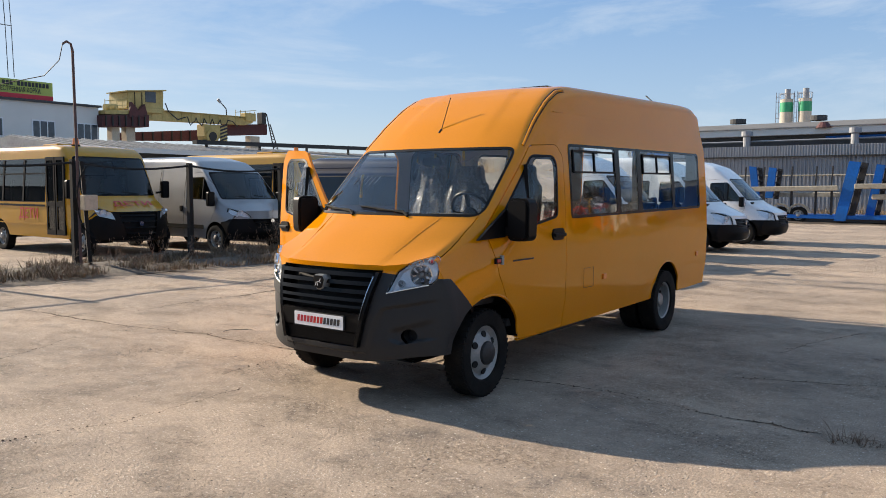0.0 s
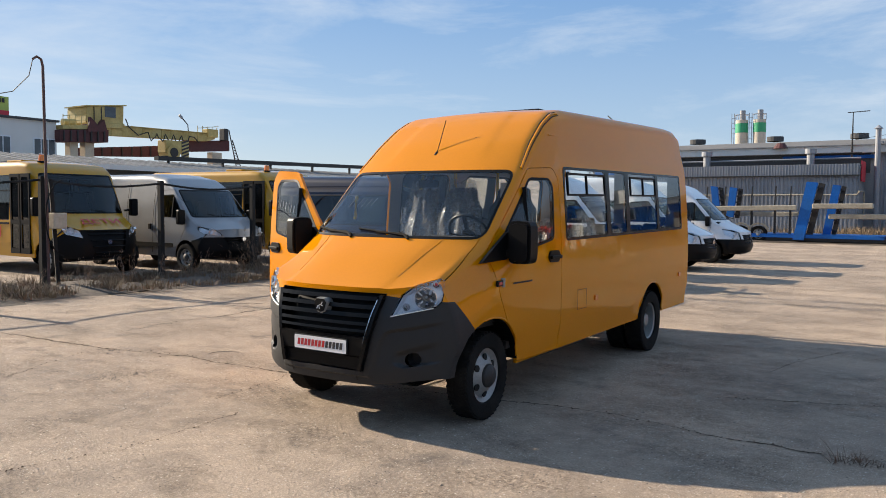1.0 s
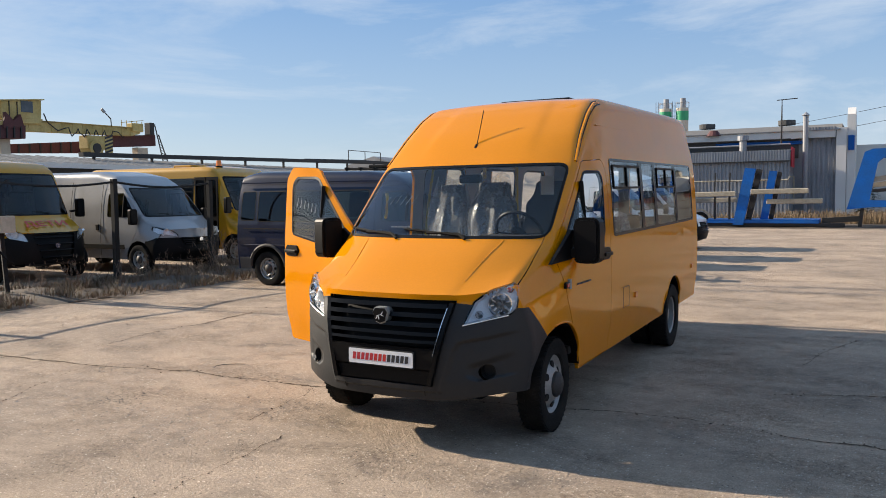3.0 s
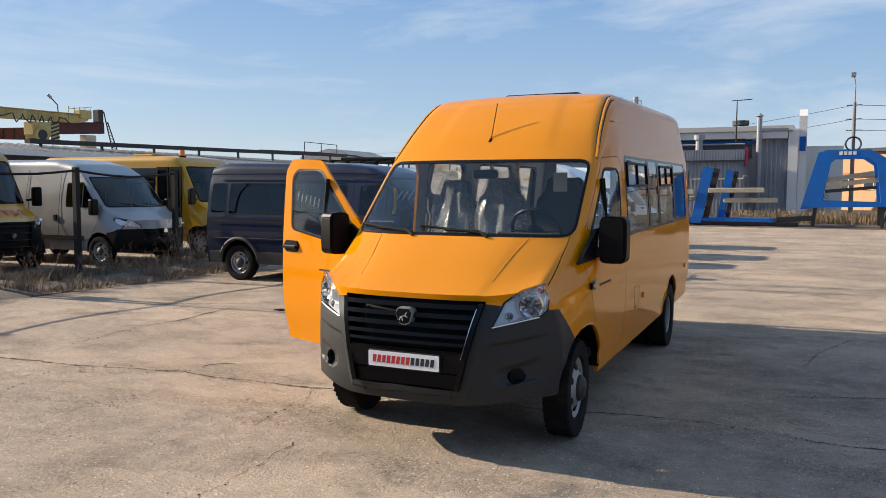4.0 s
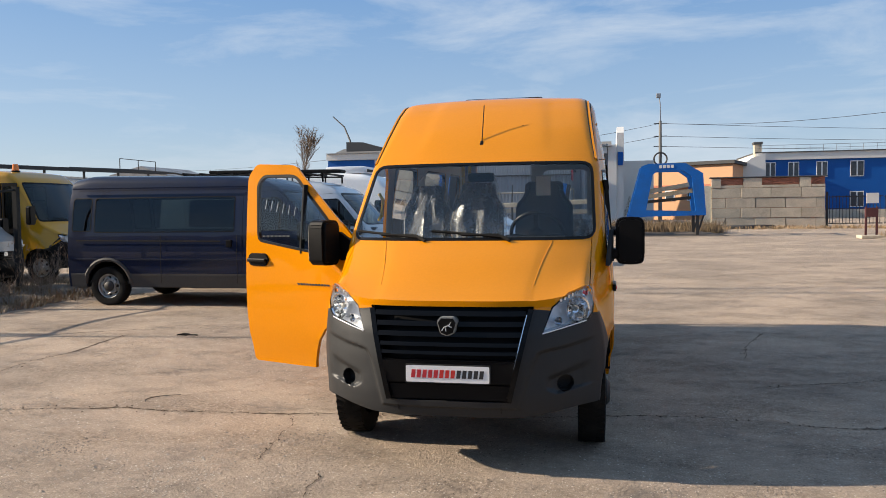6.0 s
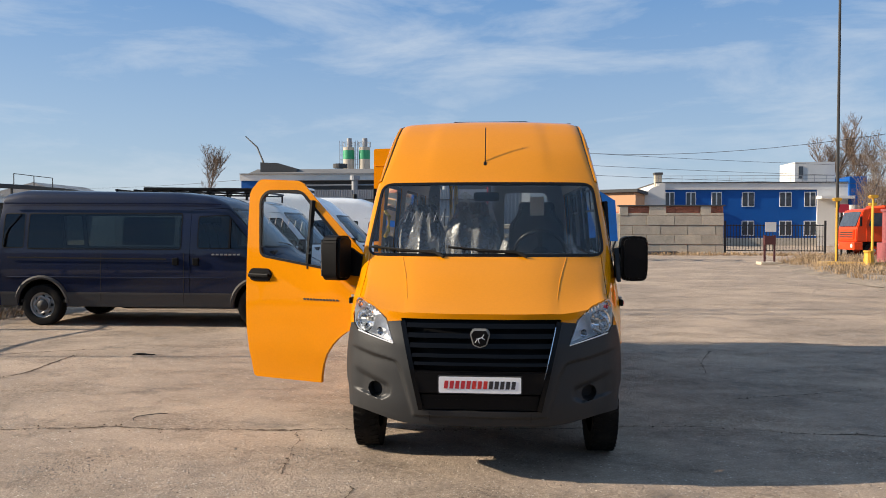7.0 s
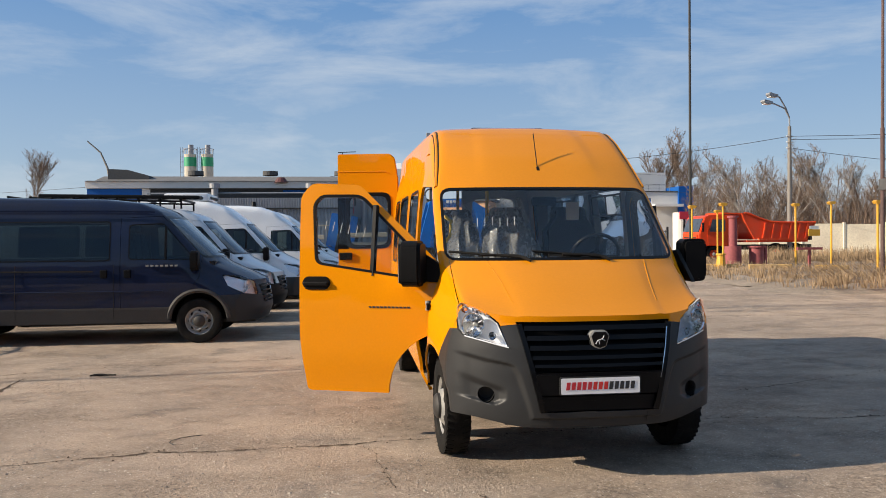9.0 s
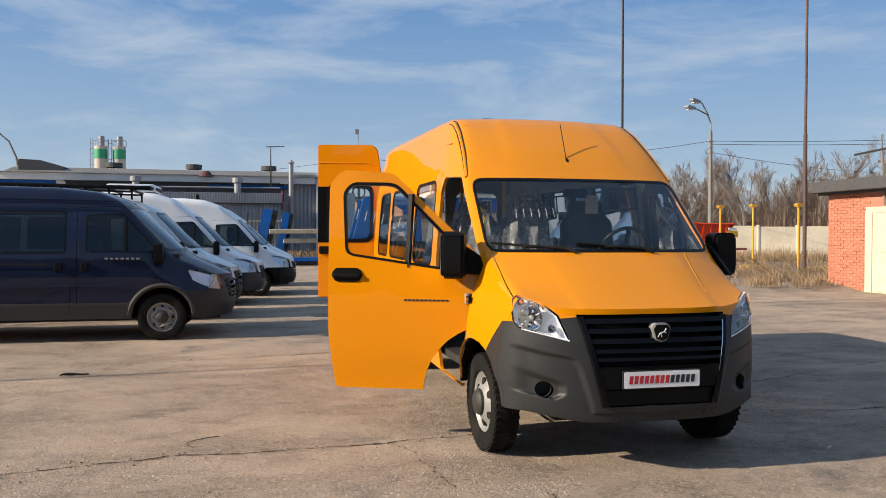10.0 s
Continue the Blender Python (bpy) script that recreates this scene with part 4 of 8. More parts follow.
    for s in (1, -1):
        side = lambda c, s=s: c.x * s > 0.6
        spans = ((2.13, 3.08), (3.18, 3.62), (3.72, 4.60), (4.68, 5.50))
        if s > 0:
            frame_piece = cut(body, tilt(band), "x", side)
            pieces = [cut(frame_piece, tilt(rounded([(a, 1.352), (b, 1.352), (b, 1.962), (a, 1.962)], 0.03)), "x", lambda c: True) for a, b in spans]
            part("window_band", thick(push(frame_piece, 0.003), 0.02), gloss_black, van, smooth=True)
        else:
            pieces = []
            for a, b in ((2.18, 3.08), (3.4, 4.5), (4.66, 5.42)):
                fr = cut(body, tilt(rounded([(a, 1.22), (b, 1.22), (b, 1.97), (a, 1.97)], 0.12)), "x", side)
                pieces.append(cut(fr, tilt(rounded(inset([(a, 1.22), (b, 1.22), (b, 1.97), (a, 1.97)], 0.035), 0.1)), "x", lambda c: True))
                part("window_seal", thick(push(fr, 0.003), 0.02), plastic_black, van, smooth=True)
        for i, pc in enumerate(pieces):
            ob = part("side_window", pc, glass_clear, van, smooth=True)
            ob.visible_shadow = False
            if s > 0 and i in (0, 2):
                a, b = spans[i]
                bm = bmesh.new()
                xs = lambda z: NEXT.side(z) + 0.004
                q = lambda y, z: (xs(z), y, z + NEXT.rake * (y - 0.7))
                for p0, p1 in (((a + 0.05, 1.735), (b - 0.03, 1.735)), ((a + 0.05, 1.925), (b - 0.03, 1.925)), ((a + 0.05, 1.735), (a + 0.05, 1.925)), ((b - 0.03, 1.735), (b - 0.03, 1.925)), (((a + b) / 2, 1.735), ((a + b) / 2, 1.925))):
                    beam(q(*p0), q(*p1), 0.019, 0.019, into=bm)
                part("vent_frame", bm, plastic_black, ob)
    # doors
    dpoly = [(0.95, 0.75), (1.24, 0.385), (2.0, 0.385), (2.0, 1.88), (1.9, 1.985), (1.52, 1.965), (0.74, 1.225), (0.90, 0.95)]
    wpoly = [(1.0, 1.235), (1.86, 1.36), (1.885, 1.82), (1.82, 1.89), (1.50, 1.885), (0.95, 1.33)]
    for s in (1, -1):
        dside = lambda c, s=s: c.x * s > 0.6
        core = panel(body, rounded(dpoly if s > 0 else dpoly[:2] + [(1.945, 0.385), (1.992, 0.80), (1.992, 1.88)] + dpoly[4:], 0.045), "x", dside, 0.006)
        if s < 0:
            cut(core, ring_poly(0.78, 0.36, 0.51, 36), "x", lambda c: True).free()
        wfr = cut(core, rounded(wpoly, 0.06), "x", lambda c: True)
        wgl = cut(wfr, rounded(inset(wpoly, 0.022), 0.05), "x", lambda c: True)
        hinge = Vector((s * 0.965, 0.96, 0))
        door = new("front_door")
        door.parent = van
        if s < 0:
            door.matrix_basis = Matrix.Translation(hinge) @ Matrix.Rotation(radians(YAW_DOOR), 4, "Z") @ Matrix.Translation(-hinge)
        part("door_skin", thick(core, 0.03, 1), (paint_amber, plastic_black), door, smooth=True)
        part("window_seal", thick(push(wfr, 0.003), 0.03), plastic_black, door, smooth=True)
        ob = part("door_window", wgl, glass_clear, door, smooth=True)
        ob.visible_shadow = False
        part("divider", beam((s * 0.962, 1.40, 1.27), (s * 0.922, 1.38, 1.80), 0.035, 0.03), plastic_black, door)
        # handle: recessed cup and bar
        hp = rounded([(1.76, 1.165), (1.93, 1.165), (1.965, 1.215), (1.93, 1.265), (1.76, 1.265), (1.725, 1.215)], 0.02)
        bm = prism(hp, "x", s * 0.965, s * 0.992, 0.004)
        hd = part("handle_cup", bm, plastic_black, door)
        part("handle_bar", box(min(s * 0.995, s * 1.015), max(s * 0.995, s * 1.015), 1.745, 1.945, 1.195, 1.225, 0.008), plastic_black, hd)
        # name strip, not readable
        bm = bmesh.new()
        for k in range(11):
            y = 1.10 + 0.03 * k
            prism([(y, 1.031), (y + 0.020, 1.031), (y + 0.026, 1.044), (y + 0.006, 1.044)], "x", s * 0.984, s * 0.989, into=bm)
        ob = part("badge", bm, ink_dark, door)
        # mirror on its arm, with a black corner plate
        tri = prism([(0.66, 1.215), (1.0, 1.23), (1.08, 1.44), (1.0, 1.44)], "x", s * 0.950, s * 0.980, 0.003)
        for v in tri.verts:
            v.co.x *= NEXT.taper(v.co.y)
        part("corner_plate", tri, plastic_black, door)
        mir = part("mirror", prism(rounded([(s * 0.995, 1.20), (s * 1.19, 1.20), (s * 1.19, 1.53), (s * 0.995, 1.53)], 0.06), "y", 0.97, 1.13, 0.022), plastic_black, door, smooth=True)
        part("mirror_arm", beam((s * 0.95, 1.04, 1.27), (s * 1.02, 1.05, 1.28), 0.12, 0.07, 0.01), plastic_black, mir)
        part("mirror_arm", beam((s * 0.95, 1.06, 1.42), (s * 1.02, 1.06, 1.43), 0.04, 0.04, 0.008), plastic_black, mir)
        part("mirror_glass", box(min(s * 1.01, s * 1.17), max(s * 1.01, s * 1.17), 1.131, 1.135, 1.23, 1.50), chrome, mir)
        if s < 0:
            for k in range(6):
                pts = [(0.0, 1.78 - 0.062 * k - 0.005 * j, 1.62 + 0.024 * j - 0.012 * k) for j in range(4)]
                part("chalk_mark", pipe([(-NEXT.side(q[2]) - 0.004, q[1], q[2]) for q in pts], 0.0026, 4), trim_light, door)
            part("door_lining", prism([(1.34, 0.55), (1.9, 0.5), (1.9, 1.30), (1.05, 1.18), (1.09, 0.97)], "x", -0.935, -0.90, 0.02), plastic_black, door)
        part("hinge", rod((s * 0.975, 0.945, 1.02), (s * 0.975, 0.945, 1.09), 0.022), steel_grey, van)
    # joints on the driver's flank
    bm = bmesh.new()
    ribbon([(0.992, 2.33, 0.70), (0.992, 2.33, 0.88)], 0.003, 0.002, (1, 0, 0), bm)
    ribbon([(0.990, 2.53, 0.70), (0.990, 2.53, 0.88)], 0.003, 0.002, (1, 0, 0), bm)
    ribbon([(0.990, 2.33, 0.88), (0.990, 2.53, 0.88)], 0.003, 0.002, (1, 0, 0), bm)
    ribbon([(0.986, 2.33, 0.70), (0.986, 2.53, 0.70)], 0.003, 0.002, (1, 0, 0), bm)
    part("fuel_flap_joint", bm, seam_dark, van)
    for y, z, mt in ((2.78, 0.77, lamp_orange), (5.42, 0.82, lamp_orange)):
        part("side_marker", box(0.978, 0.997, y - 0.035, y + 0.035, z - 0.025, z + 0.025, 0.006), mt, van)
    for s in (-1, 1):
        rp = part("side_repeater", box(min(s * 0.975, s * 0.995), max(s * 0.975, s * 0.995), 0.84, 0.925, 1.03, 1.075, 0.006), plastic_black, van)
        part("repeater_lens", box(min(s * 0.99, s * 1.0), max(s * 0.99, s * 1.0), 0.855, 0.905, 1.04, 1.066, 0.004), lamp_red if s > 0 else chrome, rp)
    # rear doors: the passenger-side leaf stands open
    rear = [(-0.83, 0.50), (-0.005, 0.50), (-0.005, 2.50), (-0.72, 2.50), (-0.785, 2.44), (-0.83, 2.15)]
    leaf = prism(rear, "y", 0.0, 0.05, 0.012)
    rd = new("rear_door")
    rd.parent = van
    rd.matrix_basis = Matrix.Translation((-0.86, 5.84, 0.20)) @ Matrix.Rotation(radians(-191), 4, "Z") @ Matrix.Translation((0.84, 0, 0))
    hole = cut(leaf, rounded([(-0.70, 1.25), (-0.14, 1.25), (-0.14, 1.95), (-0.70, 1.95)], 0.1), "y", lambda c: True)
    hole.free()
    part("door_skin", leaf, paint_amber, rd)
    ob = part("door_window", prism(rounded([(-0.70, 1.25), (-0.14, 1.25), (-0.14, 1.95), (-0.70, 1.95)], 0.1), "y", 0.02, 0.026), glass_clear, rd)
    ob.visible_shadow = False
    bm = prism(rounded([(-0.73, 1.22), (-0.11, 1.22), (-0.11, 1.98), (-0.73, 1.98)], 0.12), "y", -0.008, 0.058)
    cut(bm, rounded([(-0.68, 1.27), (-0.16, 1.27), (-0.16, 1.93), (-0.68, 1.93)], 0.1), "y", lambda c: True).free()
    part("window_seal", bm, plastic_black, rd)
    part("handle", box(-0.20, -0.02, 0.05, 0.085, 1.07, 1.17, 0.015), plastic_black, rd)
    part("window_surround", box(-0.15, -0.004, -0.004, 0.054, 1.22, 1.95), gloss_black, rd)
    part("door_rib", pipe([(-0.70, 0.052, 2.235), (-0.66, 0.052, 2.26), (-0.03, 0.052, 2.26)], 0.008, 6), paint_amber, rd, smooth=True)
    for f in [f for f in body.faces if len(f.verts) > 20]:
        bmesh.ops.triangulate(body, faces=[f])
    behind = lambda c: c.y > 5.74
    cut(body, [(-0.80, 0.52), (-0.02, 0.52), (-0.02, 2.42), (-0.60, 2.42), (-0.74, 2.25)], "y", behind).free()
    gl = cut(body, rounded([(0.12, 1.40), (0.70, 1.40), (0.70, 2.08), (0.12, 2.08)], 0.1), "y", behind)
    ob = part("rear_window", gl, glass_clear, van)
    ob.visible_shadow = False
    # the wings beside the lamps are thin sheet of their own
    for s in (-1, 1):
        take = [f for f in body.faces if (lambda c: c.x * s > 0.70 and c.y < 0.62 and 0.84 < c.z < 1.25)(f.calc_center_median())]
        wing = bmesh.new()
        seen = {}
        for f in take:
            for v in f.verts:
                if v not in seen:
                    seen[v] = wing.verts.new(v.co)
            wing.faces.new([seen[v] for v in f.verts])
        bmesh.ops.delete(body, geom=take, context="FACES")
        bmesh.ops.remove_doubles(wing, verts=wing.verts, dist=0.0012)
        part("front_wing", wing, paint_amber, van, smooth=True)
    part("body", thick(body, 0.025, 1), (paint_amber, trim_light), van, smooth=True)
    # mouldings of the fairing and flank ribs
    for s in (-1, 1):
        for deg, rad, mt in ((30, 0.005, seam_dark), (38, 0.013, paint_amber), (47, 0.005, seam_dark)):
            pts = []
            for y in np.linspace(1.34, 2.25, 18):
                w, r, zt, c = NEXT.width(y), NEXT.radius(y), NEXT.top(y), NEXT.crown(y)
                zc = zt - c * ((w - r) / w) ** 2
                pts.append(NEXT.place(s * (w - r + r * math.sin(radians(deg))), y, zc - r + r * math.cos(radians(deg))))
            part("roof_moulding", pipe(pts, rad, 6), mt, van, smooth=True)
        pts = [(s * (NEXT.side(2.26) - 0.004), y, 2.26 + NEXT.rake * (y - 0.7)) for y in np.linspace(1.95, 5.4, 12)]
        part("flank_rib", pipe(pts, 0.005, 6), paint_amber, van, smooth=True)
        crease = []
        for y in np.linspace(0.20, 0.64, 12):
            x = 0.60 - 0.16 * (0.7 - y)
            w, c = NEXT.width(y), NEXT.crown(y)
            crease.append(NEXT.place(s * x, y, NEXT.top(y) - c * (x / w) ** (2 if c > 0 else 5) + 0.0005))
        part("bonnet_crease", pipe(crease, 0.0032, 6), paint_amber, van, smooth=True)
    # aerial
    a = part("aerial", rod((0, 0, 0), (0, 0.02, 0.035), 0.02, 0.012), plastic_black, van, at=Matrix.Translation((-0.015, 1.475, 2.085)))
    part("whip", pipe([(0, 0.02, 0.03), (0.0, 0.10, 0.20), (0.0, 0.16, 0.33)], 0.004, 6), plastic_black, a)
    part("cable", pipe([(0.02, 0.01, 0.0), (0.1, 0.11, 0.08), (0.2, 0.16, 0.14), (0.31, 0.19, 0.165)], 0.004, 6), plastic_black, a)
    # roof hatch
    hatch = part("roof_hatch", box(-0.36, 0.36, 2.75, 3.45, 2.555, 2.622, 0.02), plastic_black, van)
    # wheels
    for s in (-1, 1):
        wheel(van, s * 0.825, 0.84, 0.340, 0.18, s, 0.208, deep=0.0, cap="hub", turn=2)
        wheel(van, s * 0.87, 4.46, 0.345, 0.195, s, 0.205, deep=0.10)
        wheel(van, s * 0.64, 4.46, 0.345, 0.195, -s, 0.205, deep=0.10)
        part("mud_flap", box(s * 0.76 - 0.15, s * 0.76 + 0.15, 4.88, 4.90, 0.22, 0.55), rubber, van)
        for yc in (0.82, 4.46):
            lip = [(s * (NEXT.side(0.375 + 0.42 * math.sin(a)) * NEXT.taper(yc + 0.42 * math.cos(a)) - 0.006), yc + 0.42 * math.cos(a), 0.375 + 0.42 * math.sin(a)) for a in np.linspace(0.15 if yc < 1 else 0.1, math.pi * (0.58 if yc < 1 else 0.97), 20)]
            part("arch_lip", pipe(lip, 0.010, 6), paint_amber, van, smooth=True)
            bm = bmesh.new()
            n = 14
            pts = [(yc + 0.415 * math.cos(a), 0.375 + 0.415 * math.sin(a)) for a in np.linspace(0.10, math.pi - 0.02, n)]
            va, vb = [bm.verts.new((s * (0.955 if y > 0.84 else 0.88), y, z)) for y, z in pts], [bm.verts.new((s * 0.50, y, z)) for y, z in pts]
            for i in range(n - 1):
                bm.faces.new((va[i], va[i + 1], vb[i + 1], vb[i]))
            bm.faces.new(vb)
            part("arch_liner", bm, plastic_black, van)
    # floor, chassis, cabin
    part("floor_pan", box(-0.90, 0.90, 1.15, 5.74, 0.50, 0.56), steel_dark, van)
    # next three blocks are unseen, added to keep light out under the body
    part("nose_floor", prism([(0.16, 0.40), (0.45, 0.27), (1.0, 0.27), (1.25, 0.40), (1.25, 0.48), (0.16, 0.46)], "x", -0.52, 0.52, 0.02), plastic_black, van)
    part("side_shade_block", box(0.42, 0.80, 1.9, 2.9, 0.30, 0.50, 0.03), steel_dark, van)
    part("rear_shade_block", box(-0.4, 0.4, 5.0, 5.6, 0.34, 0.50, 0.03), steel_dark, van)
    part("bulkhead", box(-0.85, 0.85, 0.72, 0.75, 0.5, 1.30), plastic_black, van)
    bm = bmesh.new()
    for s in (-1, 1):
        beam((s * 0.38, 0.3, 0.44), (s * 0.38, 5.7, 0.48), 0.07, 0.12, into=bm)
    beam((-0.8, 0.84, 0.33), (0.8, 0.84, 0.33), 0.09, 0.09, into=bm)
    beam((-0.8, 4.46, 0.34), (0.8, 4.46, 0.34), 0.12, 0.12, into=bm)
    part("chassis", bm, steel_dark, van)
    dash = prism([(0.74, 1.33), (1.02, 1.29), (1.28, 1.16), (1.28, 0.95), (1.18, 0.7), (0.76, 0.7)], "x", -0.86, 0.86, 0.03)
    dsh = part("dashboard", dash, dash_grey, van, smooth=True)
    part("instrument_hood", prism(rounded([(1.0, 1.24), (1.3, 1.24), (1.28, 1.37), (1.04, 1.40)], 0.03), "x", 0.2, 0.66, 0.02), dash_grey, dsh, smooth=True)
    st = Matrix.Translation((0.42, 1.36, 1.40)) @ Matrix.Rotation(radians(-58), 4, "X")
    bm = bmesh.new()
    pipe([st @ Vector((0.195 * math.cos(k * math.tau / 28), 0.195 * math.sin(k * math.tau / 28), 0)) for k in range(29)], 0.015, 8, bm)
    for k in (0.0, math.pi, -math.pi / 2):
        beam(st @ Vector((0.03 * math.cos(k), 0.03 * math.sin(k), -0.02)), st @ Vector((0.19 * math.cos(k), 0.19 * math.sin(k), 0)), 0.035, 0.014, into=bm)
    bmesh.ops.create_uvsphere(bm, u_segments=14, v_segments=8, radius=0.07, matrix=st @ Matrix.Translation((0, 0, -0.02)) @ Matrix.Diagonal((1, 1, 0.4, 1)))
    part("steering_wheel", bm, plastic_black, van, smooth=True)
    driver = seat(van, 0.42, 1.80, 1.0, film=False, w=0.50, tall=0.68)
    part("paper_tag", box(-0.06, 0.06, 0.185, 0.189, 0.70, 0.86), plate_white, driver, "white printed paper tag")
    seat(van, -0.15, 1.82, 1.0, w=0.46, tall=0.68)
    seat(van, -0.60, 1.82, 1.0, w=0.42, tall=0.66)
    for y in (2.75, 3.5, 4.25, 5.0):
        for x in (0.68, 0.26, -0.66):
            if x < 0 and y < 3:
                continue
            seat(van, x, y, 0.80, film=(y < 3), w=0.41, tall=0.50)
    bm = bmesh.new()
    for x, y in ((-0.30, 2.25), (-0.42, 3.3)):
        rod((x, y, 0.56), (x, y, 2.5), 0.016, into=bm)
    part("grab_pole", bm, post_tone, van)
    # headlining, pillars, sun visor and mirror inside
    part("headlining", box(-0.70, 0.70, 2.35, 5.65, 2.42, 2.45), trim_light, van)
    part("rear_mirror", prism(rounded([(-0.10, 1.80), (0.10, 1.80), (0.10, 1.87), (-0.10, 1.87)], 0.02), "y", 1.33, 1.36, 0.006), plastic_black, van)
    for s in (-1, 1):
        x0 = 0.30 if s > 0 else -0.28
        on = lambda x, z: NEXT.place(x, 0.62 + (z - 1.365) * 0.7 / 0.6, z)[1] - 0.02
        arm = [(x0, on(x0, 1.39) - 0.01, 1.385), (x0 - 0.08, on(x0 - 0.08, 1.42), 1.42), (x0 - 0.34, on(x0 - 0.34, 1.425), 1.425)]
        part("wiper_arm", pipe(arm, 0.011, 6), rubber, van)
        blade = [(x0 - 0.02, on(x0 - 0.02, 1.405), 1.405), (x0 - 0.3, on(x0 - 0.3, 1.43), 1.43), (x0 - 0.55, on(x0 - 0.55, 1.45), 1.45)]
        part("wiper_blade", pipe(blade, 0.010, 6), rubber, van)
    part("grab_handle", pipe([(-0.80, 1.30, 1.52), (-0.77, 1.27, 1.56), (-0.76, 1.27, 1.68), (-0.80, 1.33, 1.72)], 0.014, 6), post_tone, van)
    # chalk figures on the glass, as plain bars
    r = random.Random(5)
    for k in range(6):
        x = -0.60 + 0.055 * k
        pts = []
        for j in range(4):
            zz = 1.630 + 0.022 * j + 0.004 * (k % 3)
            xx = x + 0.005 * j
            pts.append((xx, NEXT.place(xx, 0.62 + (zz - 1.365) * 0.7 / 0.6, zz)[1] - 0.004, zz))
        part("chalk_mark", pipe(pts, 0.0026, 4), trim_light, van)
    return van


minibus(Matrix.Identity(4))


# ---- parked vehicles ----
def parked(name, m, sh, paint, label, category, group="", screen=None, lights=None, grille=None, bumper=None, bump_mat=None, panes=(), door=None, door_pane=None,
           wheels=(0.93, 4.6), wheel_r=0.335, arch=0.41, cladding=0.0, pane_glass=None, mirrors=(0.98, 1.02, 1.25), roof_rib=True, cap="hub", rim=None, tall_mirror=0.3):
    """A parked van that faces -y in its own frame: shell cut into screen, lamps, grille, bumper, doors and panes, with wheels and a cabin."""
    van = root(name, m, label, category, group)
    pane_glass = pane_glass or glass_dark
    body = sh.shell(0.08)
    for yc in wheels:
        for s in (-1, 1):
            cut(body, ring_poly(yc, wheel_r + 0.02, arch, 18), "x", lambda c, s=s: c.x * s > 0.5 and c.z < 1.0).free()
    scr = [(-screen[0], screen[1]), (screen[0], screen[1]), (screen[2], screen[3]), (-screen[2], screen[3])]
    front = lambda c: c.y < screen[4] and c.z > screen[1] - 0.05
    border = cut(body, rounded(scr, 0.08), "y", front)
    pane = cut(border, rounded(inset(scr, 0.045), 0.06), "y", lambda c: True)
    part("windscreen_border", thick(push(border, 0.002), 0.012), gloss_black, van, smooth=True)
    part("windscreen", pane, glass_mid, van, smooth=True)
    for s in (-1, 1):
        lens = panel(body, [(s * x, z) for x, z in lights], "y", lambda c, s=s: c.x * s > 0 and c.y < 0.8, 0.004)
        back = lens.copy()
        lamp = part("headlight", push(lens, 0.004), lens_clear, van, smooth=True)
        lamp.visible_shadow = False
        part("housing", push(back, -0.06), lamp_silver, lamp, smooth=True)
        cx, cz = sum(p[0] for p in lights) / len(lights), sum(p[1] for p in lights) / len(lights)
        yb = sh.y0 + sh.nose(cx)
        part("reflector", lathe([(0.075, 0.04), (0.06, 0.0), (0.02, -0.02), (0.0, -0.02)], 16, m=Matrix.Translation((s * cx, yb + 0.04, cz)) @ Matrix.Rotation(radians(-90 + s * 25), 4, "Z")), lamp_silver, lamp, smooth=True)
    hole = cut(body, [(-grille[0], grille[1]), (grille[0], grille[1]), (grille[2], grille[3]), (-grille[2], grille[3])], "y", lambda c: c.y < 0.3)
    gr = part("grille", thick(push(hole, -0.04), 0.02), plastic_black, van)
    n = 4
    for k in range(n):
        z = grille[1] + (grille[3] - grille[1]) * (k + 0.5) / n
        w = grille[0] + (grille[2] - grille[0]) * (k + 0.5) / n - 0.02
        pts = [(w * (j / 5 - 1), sh.y0 + sh.nose(w * (j / 5 - 1)) + sh.face(z) + 0.012, z) for j in range(11)]
        part("bar", ribbon(pts, 0.022, 0.03, (0, -1, 0.2)), gloss_black, gr)
    part("emblem", prism(ring_poly(0, (grille[1] + grille[3]) / 2 + 0.03, 0.055, 12), "y", sh.y0 + sh.face(0.8) - 0.03, sh.y0 + sh.face(0.8) + 0.03), chrome, gr)
    bump = cut(body, bumper, "y", lambda c: c.y < 0.75)
    part("bumper", thick(push(bump, 0.004), 0.02), bump_mat or plastic_black, van, smooth=True)
    for s in (-1, 1):
        sd = lambda c, s=s: c.x * s > 0.55
        if door:
            core = panel(body, door, "x", sd, 0.007)
            fr = cut(core, rounded(door_pane, 0.05), "x", lambda c: True)
            gl = cut(fr, rounded(inset(door_pane, 0.02), 0.04), "x", lambda c: True)
            e = new("front_door")
            e.parent = van
            part("door_skin", thick(core, 0.02), paint, e, smooth=True)
            part("window_seal", thick(push(fr, 0.002), 0.02), plastic_black, e, smooth=True)
            part("door_window", gl, pane_glass, e, smooth=True)
            zq = [p[1] for p in door_pane]
            yq = min(p[0] for p in door_pane) + 0.44
            part("quarter_divider", beam((s * (sh.side(min(zq)) + 0.002), yq, min(zq) + 0.02), (s * (sh.side(max(zq) - 0.1) + 0.002), yq, max(zq) - 0.07), 0.03, 0.03), plastic_black, e)
            yr = max(p[0] for p in door)
            part("handle", box(min(s * 0.95, s * 1.0), max(s * 0.95, s * 1.0), yr - 0.16, yr - 0.06, 1.0, 1.12, 0.012), plastic_black, e)
